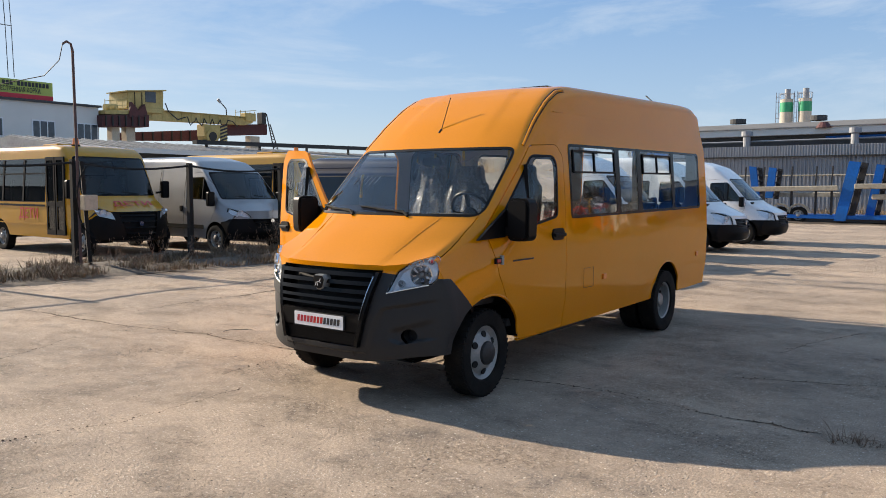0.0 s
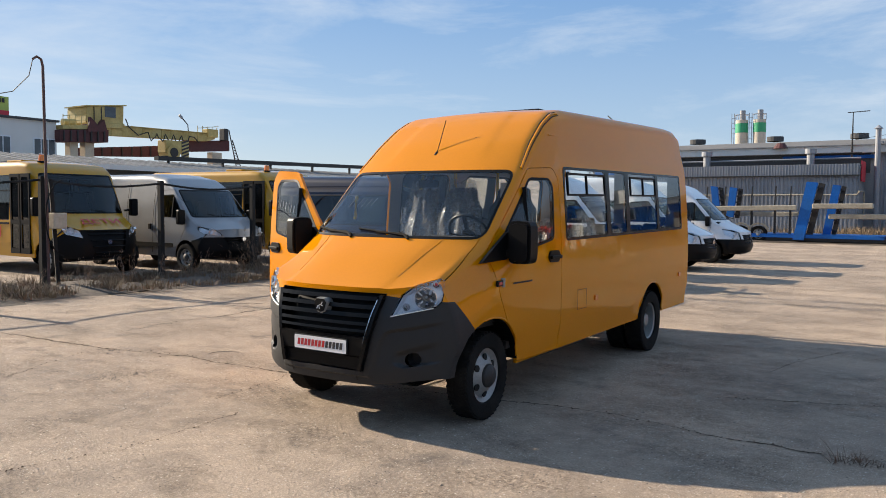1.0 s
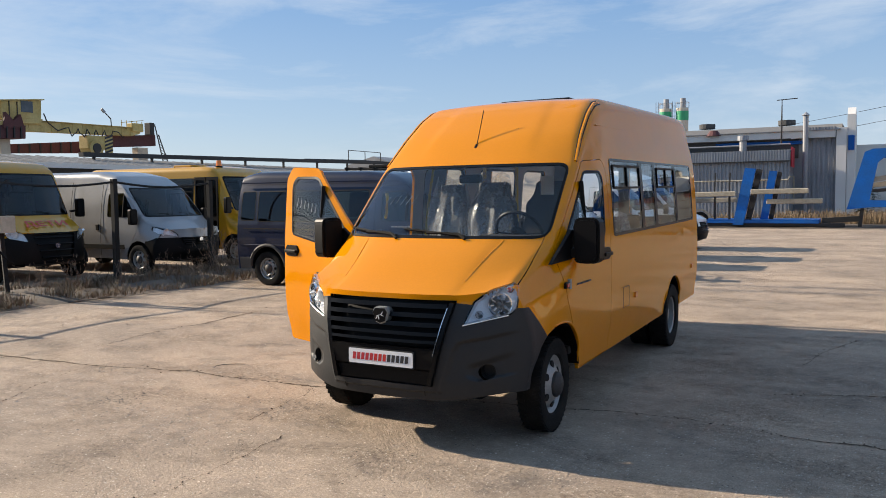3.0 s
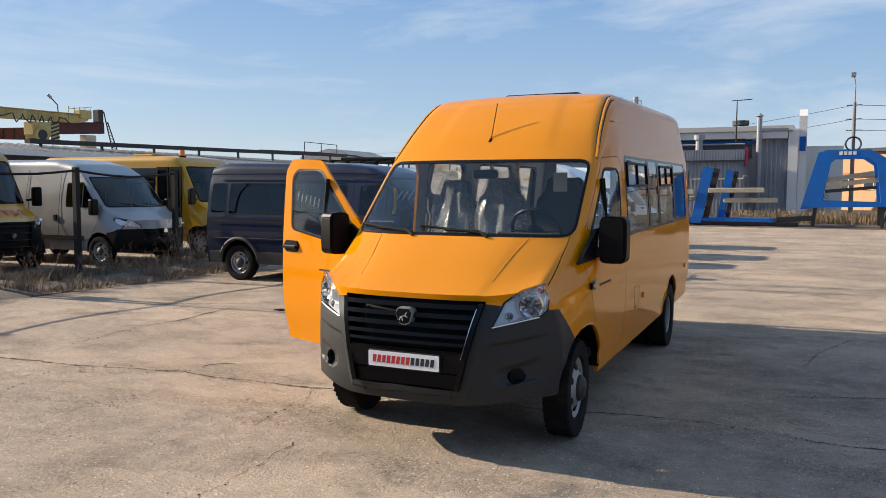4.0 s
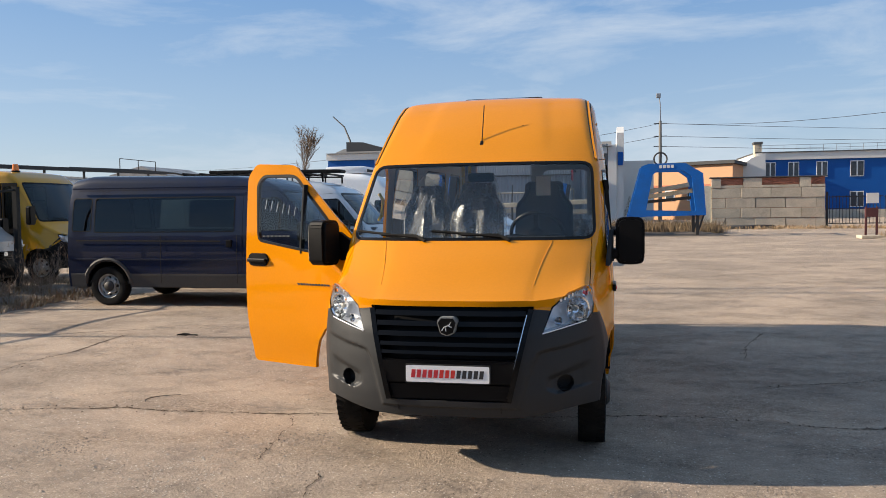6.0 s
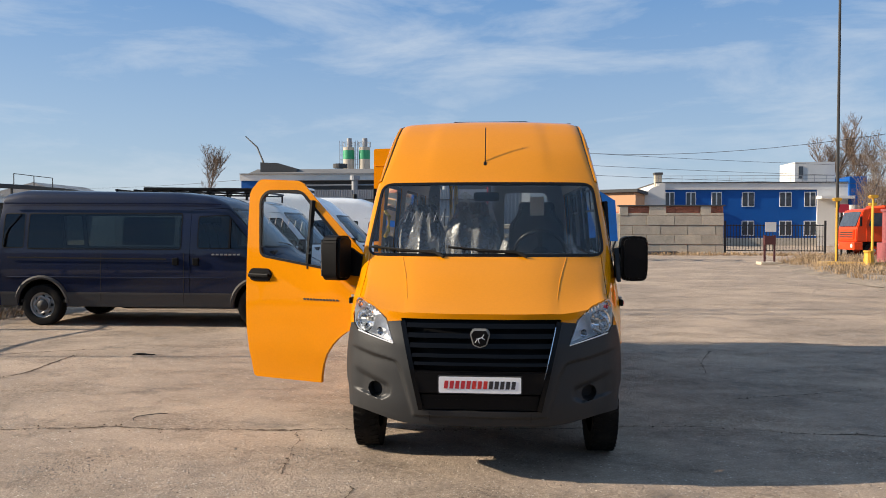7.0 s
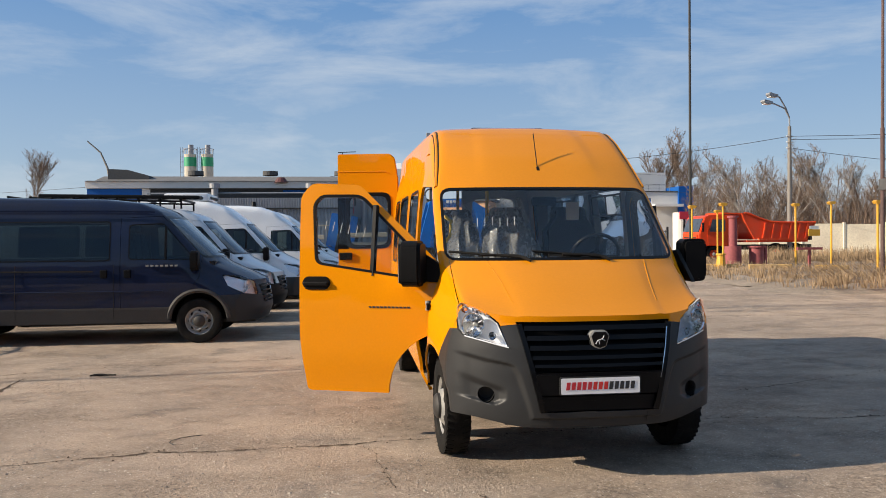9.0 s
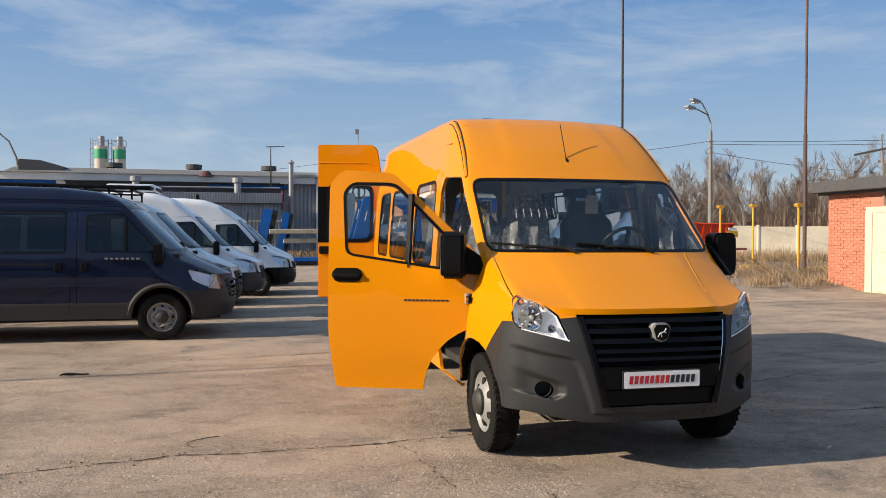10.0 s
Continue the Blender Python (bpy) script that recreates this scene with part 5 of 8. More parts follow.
        for a, b, z0, z1 in panes:
            if s > 0 and not roof_rib:
                continue
            rect = [(a, z0), (b, z0), (b, z1), (a, z1)]
            fr = cut(body, rounded(rect, 0.05), "x", sd)
            gl = cut(fr, rounded(inset(rect, 0.022), 0.04), "x", lambda c: True)
            part("window_seal", thick(push(fr, 0.002), 0.02), plastic_black, van, smooth=True)
            part("side_window", gl, pane_glass, van, smooth=True)
        mx, my, mz = mirrors
        mir = part("mirror", prism(rounded([(s * mx, mz - tall_mirror / 2), (s * (mx + 0.2), mz - tall_mirror / 2), (s * (mx + 0.2), mz + tall_mirror / 2), (s * mx, mz + tall_mirror / 2)], 0.05), "y", my - 0.07, my + 0.05, 0.02), plastic_black, van, smooth=True)
        part("mirror_arm", beam((s * (mx - 0.12), my + 0.04, mz - 0.08), (s * (mx + 0.03), my, mz - 0.06), 0.06, 0.05), plastic_black, mir)
        for i, yc in enumerate(wheels):
            wheel(van, s * (sh.half - 0.10), yc, wheel_r, 0.2, s, wheel_r * 0.62, rim_mat=rim, deep=0.03, cap=cap, holes=8 if cladding else 6, star=bool(cladding))
            bm = bmesh.new()
            pts = [(yc + (arch - 0.005) * math.cos(a), wheel_r + 0.02 + (arch - 0.005) * math.sin(a)) for a in np.linspace(-0.1, math.pi + 0.1, 12)]
            va, vb = [bm.verts.new((s * (sh.half - 0.03), y, z)) for y, z in pts], [bm.verts.new((s * 0.5, y, z)) for y, z in pts]
            for k in range(11):
                bm.faces.new((va[k], va[k + 1], vb[k + 1], vb[k]))
            bm.faces.new(vb)
            part("arch_liner", bm, plastic_black, van)
        if cladding:
            for y0, y1 in ((wheels[0] + arch + 0.02, wheels[1] - arch - 0.02), (wheels[1] + arch + 0.02, sh.back - 0.05)):
                ys = np.linspace(y0, y1, 8)
                bm = bmesh.new()
                rows = [[bm.verts.new((s * (sh.side(z) + 0.012), y, z + sh.rake * max(0, y - 0.7))) for z in (sh.sill, cladding - 0.03, cladding)] for y in ys]
                for ra, rb in zip(rows, rows[1:]):
                    for k in range(2):
                        bm.faces.new((ra[k], rb[k], rb[k + 1], ra[k + 1]))
                part("side_cladding", thick(bm, 0.02), cladding_grey, van)
            for yc in wheels:
                pts = [(s * (sh.side(wheel_r + arch * math.sin(a)) + 0.004), yc + (arch + 0.03) * math.cos(a), wheel_r + 0.02 + (arch + 0.03) * math.sin(a)) for a in np.linspace(0.05, math.pi - 0.05, 16)]
                part("arch_trim", pipe(pts, 0.036, 6), cladding_grey, van, smooth=True)
    part("body", thick(body, 0.02, 1), (paint, dash_grey), van, smooth=True)
    part("floor_pan", box(-sh.half + 0.08, sh.half - 0.08, wheels[0] + arch, sh.back - 0.05, sh.sill + 0.05, sh.sill + 0.1), steel_dark, van)
    part("underbody", box(-0.45, 0.45, 0.2, sh.back - 0.2, sh.sill - 0.06, sh.sill + 0.05), steel_dark, van)
    part("dashboard", prism([(0.75, screen[1] - 0.04), (1.2, screen[1] - 0.1), (1.3, screen[1] - 0.3), (0.8, screen[1] - 0.5)], "x", -0.82, 0.82, 0.02), dash_grey, van)
    for x in (-0.45, 0.0, 0.45):
        seat(van, x, 1.85, screen[1] - 0.45, film=False, w=0.42)
    for x in (-0.3, 0.35):
        part("wiper", pipe([(x, screen[5], screen[1] + 0.03), (x - 0.05, screen[5] + 0.06, screen[1] + 0.06), (x - 0.4, screen[5] + 0.1, screen[1] + 0.09)], 0.009, 5), plastic_black, van)
    return van


TRANSIT_TOP = [(0.05, 0.93), (0.25, 1.03), (0.66, 1.22), (0.72, 1.27), (1.40, 1.93), (1.52, 2.03), (1.85, 2.15), (2.4, 2.21), (5.25, 2.26), (5.38, 2.17)]
TALL_TOP = [(0.05, 0.93), (0.25, 1.03), (0.66, 1.22), (0.72, 1.27), (1.40, 1.93), (1.55, 2.05), (1.9, 2.30), (2.3, 2.44), (2.8, 2.48), (5.25, 2.50), (5.38, 2.40)]


def transit_shape(top):
    return Shape(top=top, width=[(0.05, 0.80), (0.7, 0.90), (1.4, 0.84), (2.0, 0.81), (5.38, 0.80)], radius=[(0.05, 0.08), (0.7, 0.06), (1.3, 0.06), (1.6, 0.13), (2.2, 0.17), (5.4, 0.17)],
                 crown=[(0.05, 0.0), (0.6, 0.02), (1.4, 0.03), (2.4, 0.04)], side=[(0.25, 0.93), (0.5, 0.965), (0.9, 0.98), (1.2, 0.965), (1.6, 0.91), (2.0, 0.84), (2.5, 0.78)],
                 y0=0.06, back=5.38, sill=0.32, nose=(0.40, 2.6, 1.9, 0.98), face=[(0.2, 0.08), (0.33, -0.02), (0.5, -0.08), (0.7, -0.05), (0.95, 0.0), (1.3, 0.0)])


T_KW = dict(screen=(0.84, 1.285, 0.78, 1.93, 1.75, 0.62), lights=[(0.60, 0.70), (0.87, 0.74), (0.90, 0.86), (0.86, 1.02), (0.72, 1.0), (0.62, 0.88)],
            grille=(0.48, 0.58, 0.55, 0.86), bumper=[(-1.1, 0.1), (1.1, 0.1), (1.1, 0.72), (-1.1, 0.72)],
            door=[(1.0, 0.76), (1.28, 0.36), (2.12, 0.36), (2.12, 1.90), (1.52, 1.93), (0.80, 1.28), (0.97, 1.0)],
            door_pane=[(1.02, 1.26), (2.0, 1.27), (2.0, 1.80), (1.50, 1.82)])


def facing_east(nose_x, right_side_y, half=0.98):
    """Pose of a van whose nose is at nose_x, facing +x, with its right flank at right_side_y."""
    return pose(nose_x, right_side_y + half, 0, 0, 0, 90)


# dark blue van, nearest of the row
navy = parked("parked_van", facing_east(-2.83, 7.42), transit_shape(TRANSIT_TOP), paint_navy, "dusty dark navy passenger van with grey lower cladding", "van", "row of parked vans",
              bump_mat=plastic_grey, panes=((2.26, 4.88, 1.25, 1.85), (4.93, 5.31, 1.27, 1.85)), wheels=(0.98, 4.62), cladding=0.55, rim=steel_grey, pane_glass=glass_black, **T_KW)
for y in (2.21, 3.60):
    part("flank_joint", ribbon([(-0.985, y, 0.40), (-0.992, y, 0.9), (-0.975, y, 1.2)], 0.008, 0.003, (-1, 0, 0)), seam_dark, navy)
part("gutter", ribbon([(-0.868, y, z) for y, z in ((1.62, 1.985), (2.2, 2.0), (3.5, 2.005), (5.3, 2.01))], 0.022, 0.018, (-1, 0, 0)), paint_navy, navy)
part("flank_crease", pipe([(-0.987, 1.5, 0.80), (-0.990, 3.0, 0.80), (-0.987, 5.2, 0.80)], 0.008, 6), paint_navy, navy, smooth=True)
part("slide_rail", ribbon([(-0.985, 2.5, 1.10), (-0.985, 5.2, 1.12)], 0.02, 0.006, (-1, 0, 0)), seam_dark, navy)
bm = bmesh.new()
for k in range(7):
    box(-0.999, -0.975, 1.28 + 0.07 * k, 1.32 + 0.07 * k, 1.165, 1.19, into=bm)
tagged(part("name_badge", bm, steel_grey, navy), kind="stuff")
part("handle", box(-1.0, -0.96, 2.30, 2.40, 1.0, 1.12, 0.012), plastic_black, navy)

silver = parked("parked_van", facing_east(-2.80, 10.25), transit_shape(TRANSIT_TOP), paint_silver, "silver grey van with a black nose and rounded roof", "van", "row of parked vans",
                panes=((2.28, 3.55, 1.27, 1.83), (3.65, 4.72, 1.27, 1.83)), wheels=(0.98, 4.62), **T_KW)
rack = part("roof_rack", join(pipe([(-0.62, 1.9, 2.30), (-0.62, 5.0, 2.36)], 0.02, 6), pipe([(0.62, 1.9, 2.30), (0.62, 5.0, 2.36)], 0.02, 6)), plastic_black, silver, "dark steel roof rack")
for k in range(9):
    y = 1.9 + 0.385 * k
    part("rack_bar", beam((-0.66, y, 2.33 + 0.007 * k), (0.66, y, 2.33 + 0.007 * k), 0.05, 0.035), plastic_black, rack)
    for x in (-0.60, 0.60):
        part("rack_foot", beam((x, y, 2.16), (x, y, 2.33 + 0.007 * k), 0.03, 0.03), plastic_black, rack)
part("rack_load", beam((-0.2, 1.6, 2.39), (-0.1, 4.6, 2.43), 0.34, 0.07, 0.02), plastic_black, rack)
cooled = parked("parked_van", facing_east(-2.35, 13.0), transit_shape(TALL_TOP), paint_white, "white van with a roof air conditioner and dark bumper", "van", "row of parked vans",
                panes=((2.28, 3.55, 1.27, 1.83), (3.65, 4.72, 1.27, 1.83)), wheels=(0.98, 4.62), bump_mat=plastic_grey, **T_KW)
part("air_conditioner", box(-0.62, 0.62, 2.3, 3.3, 2.44, 2.62, 0.07), paint_white, cooled, "white rounded roof air conditioner", smooth=True)
part("grille_slot", box(-0.45, 0.45, 2.285, 2.31, 2.49, 2.55), plastic_black, cooled)
tall_a = parked("parked_van", facing_east(-1.55, 15.85), transit_shape(TALL_TOP), paint_white, "white high-roof van with dark lower bumper", "van", "row of parked vans",
                panes=((2.28, 3.55, 1.27, 1.83),), wheels=(0.98, 4.62), bump_mat=plastic_black, **T_KW)
part("roof_beacon", rod((-0.2, 2.5, 2.45), (-0.2, 2.5, 2.58), 0.07, 0.05), plastic_black, tall_a)
parked("parked_van", facing_east(-1.45, 19.7), transit_shape(TALL_TOP), paint_white, "white high-roof panel van with black bumper", "van", "row of parked vans",
                panes=(), wheels=(0.98, 4.62), bump_mat=plastic_black, **T_KW)

# silver-white panel van behind the fence
DUCATO = Shape(top=[(0.05, 1.03), (0.2, 1.09), (0.52, 1.23), (0.60, 1.29), (1.38, 2.0), (1.52, 2.10), (1.9, 2.30), (2.5, 2.42), (5.6, 2.44), (5.7, 2.38)],
               width=[(0.05, 0.86), (0.7, 0.96), (1.4, 0.90), (2.0, 0.86), (5.7, 0.86)], radius=[(0.05, 0.08), (0.7, 0.06), (1.3, 0.06), (1.6, 0.13), (2.2, 0.18), (5.7, 0.18)],
               crown=[(0.05, 0.02), (0.6, 0.02), (1.4, 0.03), (2.4, 0.04)], side=[(0.25, 0.97), (0.5, 1.01), (0.9, 1.03), (1.2, 1.01), (1.6, 0.97), (2.0, 0.90), (2.5, 0.84)],
               y0=0.06, back=5.7, sill=0.34, nose=(0.42, 2.4, 1.9, 1.03), face=[(0.2, 0.08), (0.33, -0.02), (0.5, -0.09), (0.7, -0.06), (1.0, 0.0), (1.3, 0.0)])
ducato = parked("parked_van", facing_east(-10.95, 8.12, 1.03), DUCATO, paint_ducato, "silver panel van with a black bumper behind the fence", "van", "vehicles behind the fence",
                screen=(0.90, 1.31, 0.82, 2.0, 1.8, 0.55), lights=[(0.56, 0.86), (0.90, 0.93), (0.93, 1.02), (0.90, 1.10), (0.74, 1.04), (0.58, 0.93)],
                grille=(0.46, 0.66, 0.56, 0.84), bumper=[(-1.1, 0.1), (1.1, 0.1), (1.1, 0.66), (0.95, 0.84), (-0.95, 0.84), (-1.1, 0.66)],
                door=[(1.02, 0.80), (1.30, 0.38), (2.12, 0.38), (2.12, 1.96), (1.52, 2.0), (0.78, 1.32), (0.98, 1.0)], door_pane=[(1.02, 1.30), (2.0, 1.31), (2.0, 1.86), (1.50, 1.88)],
                wheels=(0.95, 4.6), mirrors=(1.02, 1.0, 1.32), tall_mirror=0.36)
for y in (2.2, 3.3):
    part("flank_joint", ribbon([(-1.035, y, 0.42), (-1.04, y, 0.9), (-1.02, y, 1.2), (-0.965, y, 1.7), (-0.88, y, 2.15)], 0.010, 0.004, (-1, 0, 0)), seam_dark, ducato)
part("handle", box(-1.05, -1.0, 2.26, 2.36, 1.0, 1.14, 0.012), plastic_black, ducato)
part("side_strip", ribbon([(-1.03, 1.4, 0.62), (-1.035, 4.1, 0.62)], 0.10, 0.012, (-1, 0, 0)), plastic_black, ducato)

# school buses behind the fence
BUS = Shape(top=[(0.05, 1.035), (0.25, 1.145), (0.45, 1.27), (0.62, 1.365), (1.24, 2.32), (1.34, 2.43), (1.6, 2.57), (1.95, 2.62), (6.5, 2.64), (6.6, 2.56)],
            width=[(0.05, 0.87), (0.62, 0.95), (1.2, 0.98), (1.8, 1.02), (6.6, 1.02)], radius=[(0.05, 0.06), (0.7, 0.05), (1.2, 0.06), (1.5, 0.12), (2.0, 0.16), (6.6, 0.16)],
            crown=[(0.05, -0.09), (0.55, 0.0), (1.3, 0.03), (2.3, 0.04)], side=[(0.25, 1.0), (0.42, 1.06), (0.7, 1.09), (1.0, 1.10), (1.3, 1.10), (1.6, 1.08), (2.0, 1.05), (2.4, 1.0)],
            y0=0.05, back=6.6, sill=0.40, nose=(0.49, 2.9, 1.6, 1.05), face=[(0.2, 0.10), (0.30, 0.0), (0.40, -0.075), (0.5, -0.085), (0.7, -0.075), (0.86, -0.05), (1.0, 0.0), (1.3, 0.0)])


def school_bus(m):
    bus = parked("school_bus", m, BUS, paint_bus, "yellow school bus with black front and tall windows behind fence", "bus", "vehicles behind the fence",
                 screen=(0.93, 1.40, 0.90, 2.32, 1.75, 0.6), lights=[(0.56, 0.855), (0.86, 0.945), (0.90, 1.0), (0.88, 1.115), (0.815, 1.13), (0.70, 1.085), (0.61, 1.005)],
                 grille=(0.36, 0.46, 0.50, 1.01), bumper=[(-1.2, 0.1), (1.2, 0.1), (1.2, 0.68), (0.9, 0.95), (0.62, 1.04), (-0.62, 1.04), (-0.9, 0.95), (-1.2, 0.68)],
                 panes=((2.20, 6.35, 1.24, 2.28),), wheels=(0.78, 4.55), wheel_r=0.35, arch=0.43, pane_glass=glass_dark, mirrors=(1.12, 0.85, 1.55), tall_mirror=0.42, cap="dome")
    for s in (-1, 1):
        for y in (3.25, 4.3, 5.35):
            part("window_post", beam((s * (BUS.side(1.24) + 0.004), y, 1.26), (s * (BUS.side(2.2) + 0.004), y, 2.26), 0.07, 0.03), plastic_black, bus)
        part("vent_rail", beam((s * (BUS.side(1.9) + 0.004), 2.24, 1.92), (s * (BUS.side(1.9) + 0.004), 6.3, 1.92), 0.03, 0.03), plastic_black, bus)
    # folding glass door on the right flank
    leaf = new("folding_door")
    leaf.parent = bus
    for a, b in ((1.28, 1.66), (1.70, 2.10)):
        bm = prism([(a, 0.48), (b, 0.48), (b, 2.30), (a, 2.30)], "x", -1.125, -1.085)
        cut(bm, rounded([(a + 0.05, 1.25), (b - 0.05, 1.25), (b - 0.05, 2.22), (a + 0.05, 2.22)], 0.04), "x", lambda c: True).free()
        cut(bm, rounded([(a + 0.05, 0.6), (b - 0.05, 0.6), (b - 0.05, 1.15), (a + 0.05, 1.15)], 0.04), "x", lambda c: True).free()
        part("door_frame", bm, plastic_black, leaf)
        part("door_pane", box(-1.108, -1.102, a + 0.04, b - 0.04, 0.58, 2.24), glass_dark, leaf)
    part("side_rail", ribbon([(-1.105, 2.2, 1.16), (-1.105, 6.4, 1.16)], 0.05, 0.012, (-1, 0, 0)), plastic_black, bus)
    part("skirt_line", ribbon([(-1.09, 2.2, 0.72), (-1.09, 6.4, 0.72)], 0.03, 0.012, (-1, 0, 0)), paint_bus, bus)
    words("ДЕТИ", 0.34, ink_bus, Matrix.Translation((-1.113, 3.0, 0.95)) @ pose(0, 0, 0, 90, 0, -90), bus)
    words("ДЕТИ", 0.27, ink_bus, Matrix.Translation((0.0, 0.33, 1.225)) @ pose(0, 0, 0, 30), bus, wide=1.35)
    b = part("beacon", rod((-0.55, 1.75, 2.58), (-0.55, 1.75, 2.76), 0.085, 0.06, 14), lamp_orange, bus, "orange warning beacon")
    part("beacon_base", rod((-0.55, 1.75, 2.55), (-0.55, 1.75, 2.61), 0.10, segs=14), plastic_black, b)
    part("roof_hatch", box(-0.35, 0.35, 3.0, 3.7, 2.61, 2.69, 0.03), paint_bus, bus)
    for x in (0.62, 0.2, -0.62):
        for y in (2.6, 3.4, 4.2, 5.0):
            seat(bus, x, y, 0.95, film=False, w=0.42)
    return bus


first_bus = school_bus(pose(-12.3, 6.35, 0, 0, 0, 90))
copy_thing(first_bus, pose(-10.95, 12.15, 0, 0, 0, 90))


# ---- surroundings ----
clad_grey = mat("grey_corrugated_steel", (0.30, 0.31, 0.33), 0.5, 0.2, 0.10, 12, 0.6, rgb2=(0.24, 0.25, 0.27))
wall_white = mat("white_wall_paint", (0.66, 0.64, 0.605), 0.8, 0, 0.06, 20, 0.7, bump=0.1)
wall_blue = mat("blue_wall_panel", (0.003, 0.085, 0.34), 0.6, 0, 0.08, 8, 0.5, spec=0.3)
wall_orange = mat("apricot_wall", (0.60, 0.33, 0.18), 0.85, 0, 0.08, 15, 0.5)
roof_dark = mat("dark_roofing", (0.065, 0.065, 0.066), 0.9, 0, 0.15, 10, 0.5)
roof_worn = mat("worn_bitumen_roof", (0.16, 0.155, 0.15), 0.9, 0, 0.15, 6, 0.4, rgb2=(0.12, 0.118, 0.115))
roof_grey = mat("weathered_roof_sheet", (0.33, 0.33, 0.33), 0.7, 0.1, 0.12, 6, 0.4, rgb2=(0.22, 0.22, 0.22))
concrete = mat("aged_concrete", (0.58, 0.49, 0.37), 0.9, 0, 0.15, 14, 1.2, bump=0.4, spread=0.10, rgb2=(0.46, 0.39, 0.30))
concrete_pale = mat("pale_concrete", (0.46, 0.42, 0.35), 0.9, 0, 0.12, 10, 0.8, bump=0.3)
brick_red = mat("red_brick", (0.42, 0.150, 0.088), 0.85, 0, 0.18, 30, 4.0, bump=0.3, spread=0.12, rgb2=(0.48, 0.19, 0.118))
mortar = mat("mortar", (0.40, 0.175, 0.115), 0.95, 0, 0.15, 40, 3.0, bump=0.3)
fence_cream = mat("cream_concrete", (0.74, 0.67, 0.51), 0.9, 0, 0.12, 10, 0.8, bump=0.3, rgb2=(0.64, 0.57, 0.44))
door_cream = mat("cream_door_paint", (0.56, 0.50, 0.375), 0.7, 0, 0.10, 20, 2.0)
crane_yellow = mat("faded_crane_yellow", (0.52, 0.41, 0.16), 0.6, 0, 0.15, 6, 0.8, rgb2=(0.42, 0.31, 0.10))
crane_red = mat("oxide_red_steel", (0.080, 0.023, 0.023), 0.7, 0, 0.2, 6, 0.8)
kerb_yellow = mat("dirty_yellow_concrete", (0.50, 0.29, 0.06), 0.9, 0, 0.3, 12, 2.0, bump=0.3, rgb2=(0.36, 0.26, 0.14))
post_yellow = mat("gas_post_yellow", (0.62, 0.33, 0.03), 0.55, 0, 0.12, 20, 3.0)
pipe_red = mat("oxide_red_pipe", (0.24, 0.06, 0.065), 0.7, 0, 0.2, 12, 2.0)
wood_grey = mat("weathered_planks", (0.34, 0.30, 0.23), 0.9, 0, 0.2, 10, 1.5, bump=0.3)
pole_wood = mat("grey_pole", (0.20, 0.185, 0.165), 0.85, 0.0, 0.15, 12, 2.0)
green_band = mat("green_band", (0.03, 0.30, 0.14), 0.5, 0, 0.08)
window_dark = mat("dark_window_pane", (0.05, 0.06, 0.075), 0.12, 0, 0.25, 3, 0.6)
frame_white = mat("white_window_frame", (0.72, 0.73, 0.74), 0.5, 0, 0.04)
sign_green = mat("green_sign_board", (0.38, 0.45, 0.10), 0.6, 0, 0.08)
sign_red = mat("red_sign_board", (0.50, 0.03, 0.05), 0.6, 0, 0.08)


def corrugated(x0, x1, y, z0, z1, pitch=0.25, deep=0.05, into=None):
    """A ribbed sheet that faces -y."""
    bm = into or bmesh.new()
    n = max(2, int((x1 - x0) / pitch))
    cols = []
    for k in range(n):
        xa = x0 + (x1 - x0) * k / n
        w = (x1 - x0) / n
        for f, d in ((0.0, 0.0), (0.4, 0.0), (0.5, deep), (0.9, deep)):
            cols.append((xa + f * w, y + d))
    cols.append((x1, y))
    va, vb = [bm.verts.new((x, yy, z0)) for x, yy in cols], [bm.verts.new((x, yy, z1)) for x, yy in cols]
    for k in range(len(cols) - 1):
        bm.faces.new((va[k], va[k + 1], vb[k + 1], vb[k]))
    return bm


def pane_window(parent, x0, x1, y, z0, z1, bars=1, name="window"):
    """A framed window in a wall that faces -y."""
    w = part(name, box(x0, x1, y - 0.03, y + 0.02, z0, z1), frame_white, parent)
    n = bars + 1
    for k in range(n):
        a, b = x0 + (x1 - x0) * k / n + 0.07, x0 + (x1 - x0) * (k + 1) / n - 0.07
        part("pane", box(a, b, y - 0.045, y - 0.028, z0 + 0.08, z1 - 0.08), window_dark, w)
    return w


# warehouse with a corrugated annex
wh = root("warehouse", pose(0, 0, 0), "long grey warehouse with white and blue fascia", "warehouse")
part("wall", box(-18.8, 1.6, 50.5, 80, 0, 5.4), clad_grey, wh)
# dark box paints in the shade of the gap under the fascia
part("shade_band", box(-14.8, -1.0, 50.3, 50.5, 3.9, 5.11), roof_dark, wh, "dark strip standing in for the shaded gap below the fascia")
part("white_fascia", box(-18.9, 1.1, 49.9, 50.5, 5.12, 5.56), wall_white, wh)
part("roof", prism([(49.8, 5.62), (80, 6.6), (80, 6.4), (49.8, 5.57)], "x", -18.9, 1.4), roof_grey, wh)
part("roof_edge", prism([(50.6, 5.64), (53, 6.16), (80, 6.75), (80, 5.64)], "x", -18.6, 1.4), roof_worn, wh)
part("blue_panel", box(-18.85, -15.0, 50.1, 50.5, 4.0, 5.10), wall_blue, wh)
part("white_panel", box(-15.3, -14.8, 50.05, 50.5, 0, 5.10), wall_white, wh)
part("wall_sheet", corrugated(-0.45, 1.15, 50.35, 0, 5.3), clad_grey, wh)
part("parapet_sheet", corrugated(-0.45, 1.15, 50.25, 5.3, 5.8, 0.16), clad_grey, wh)
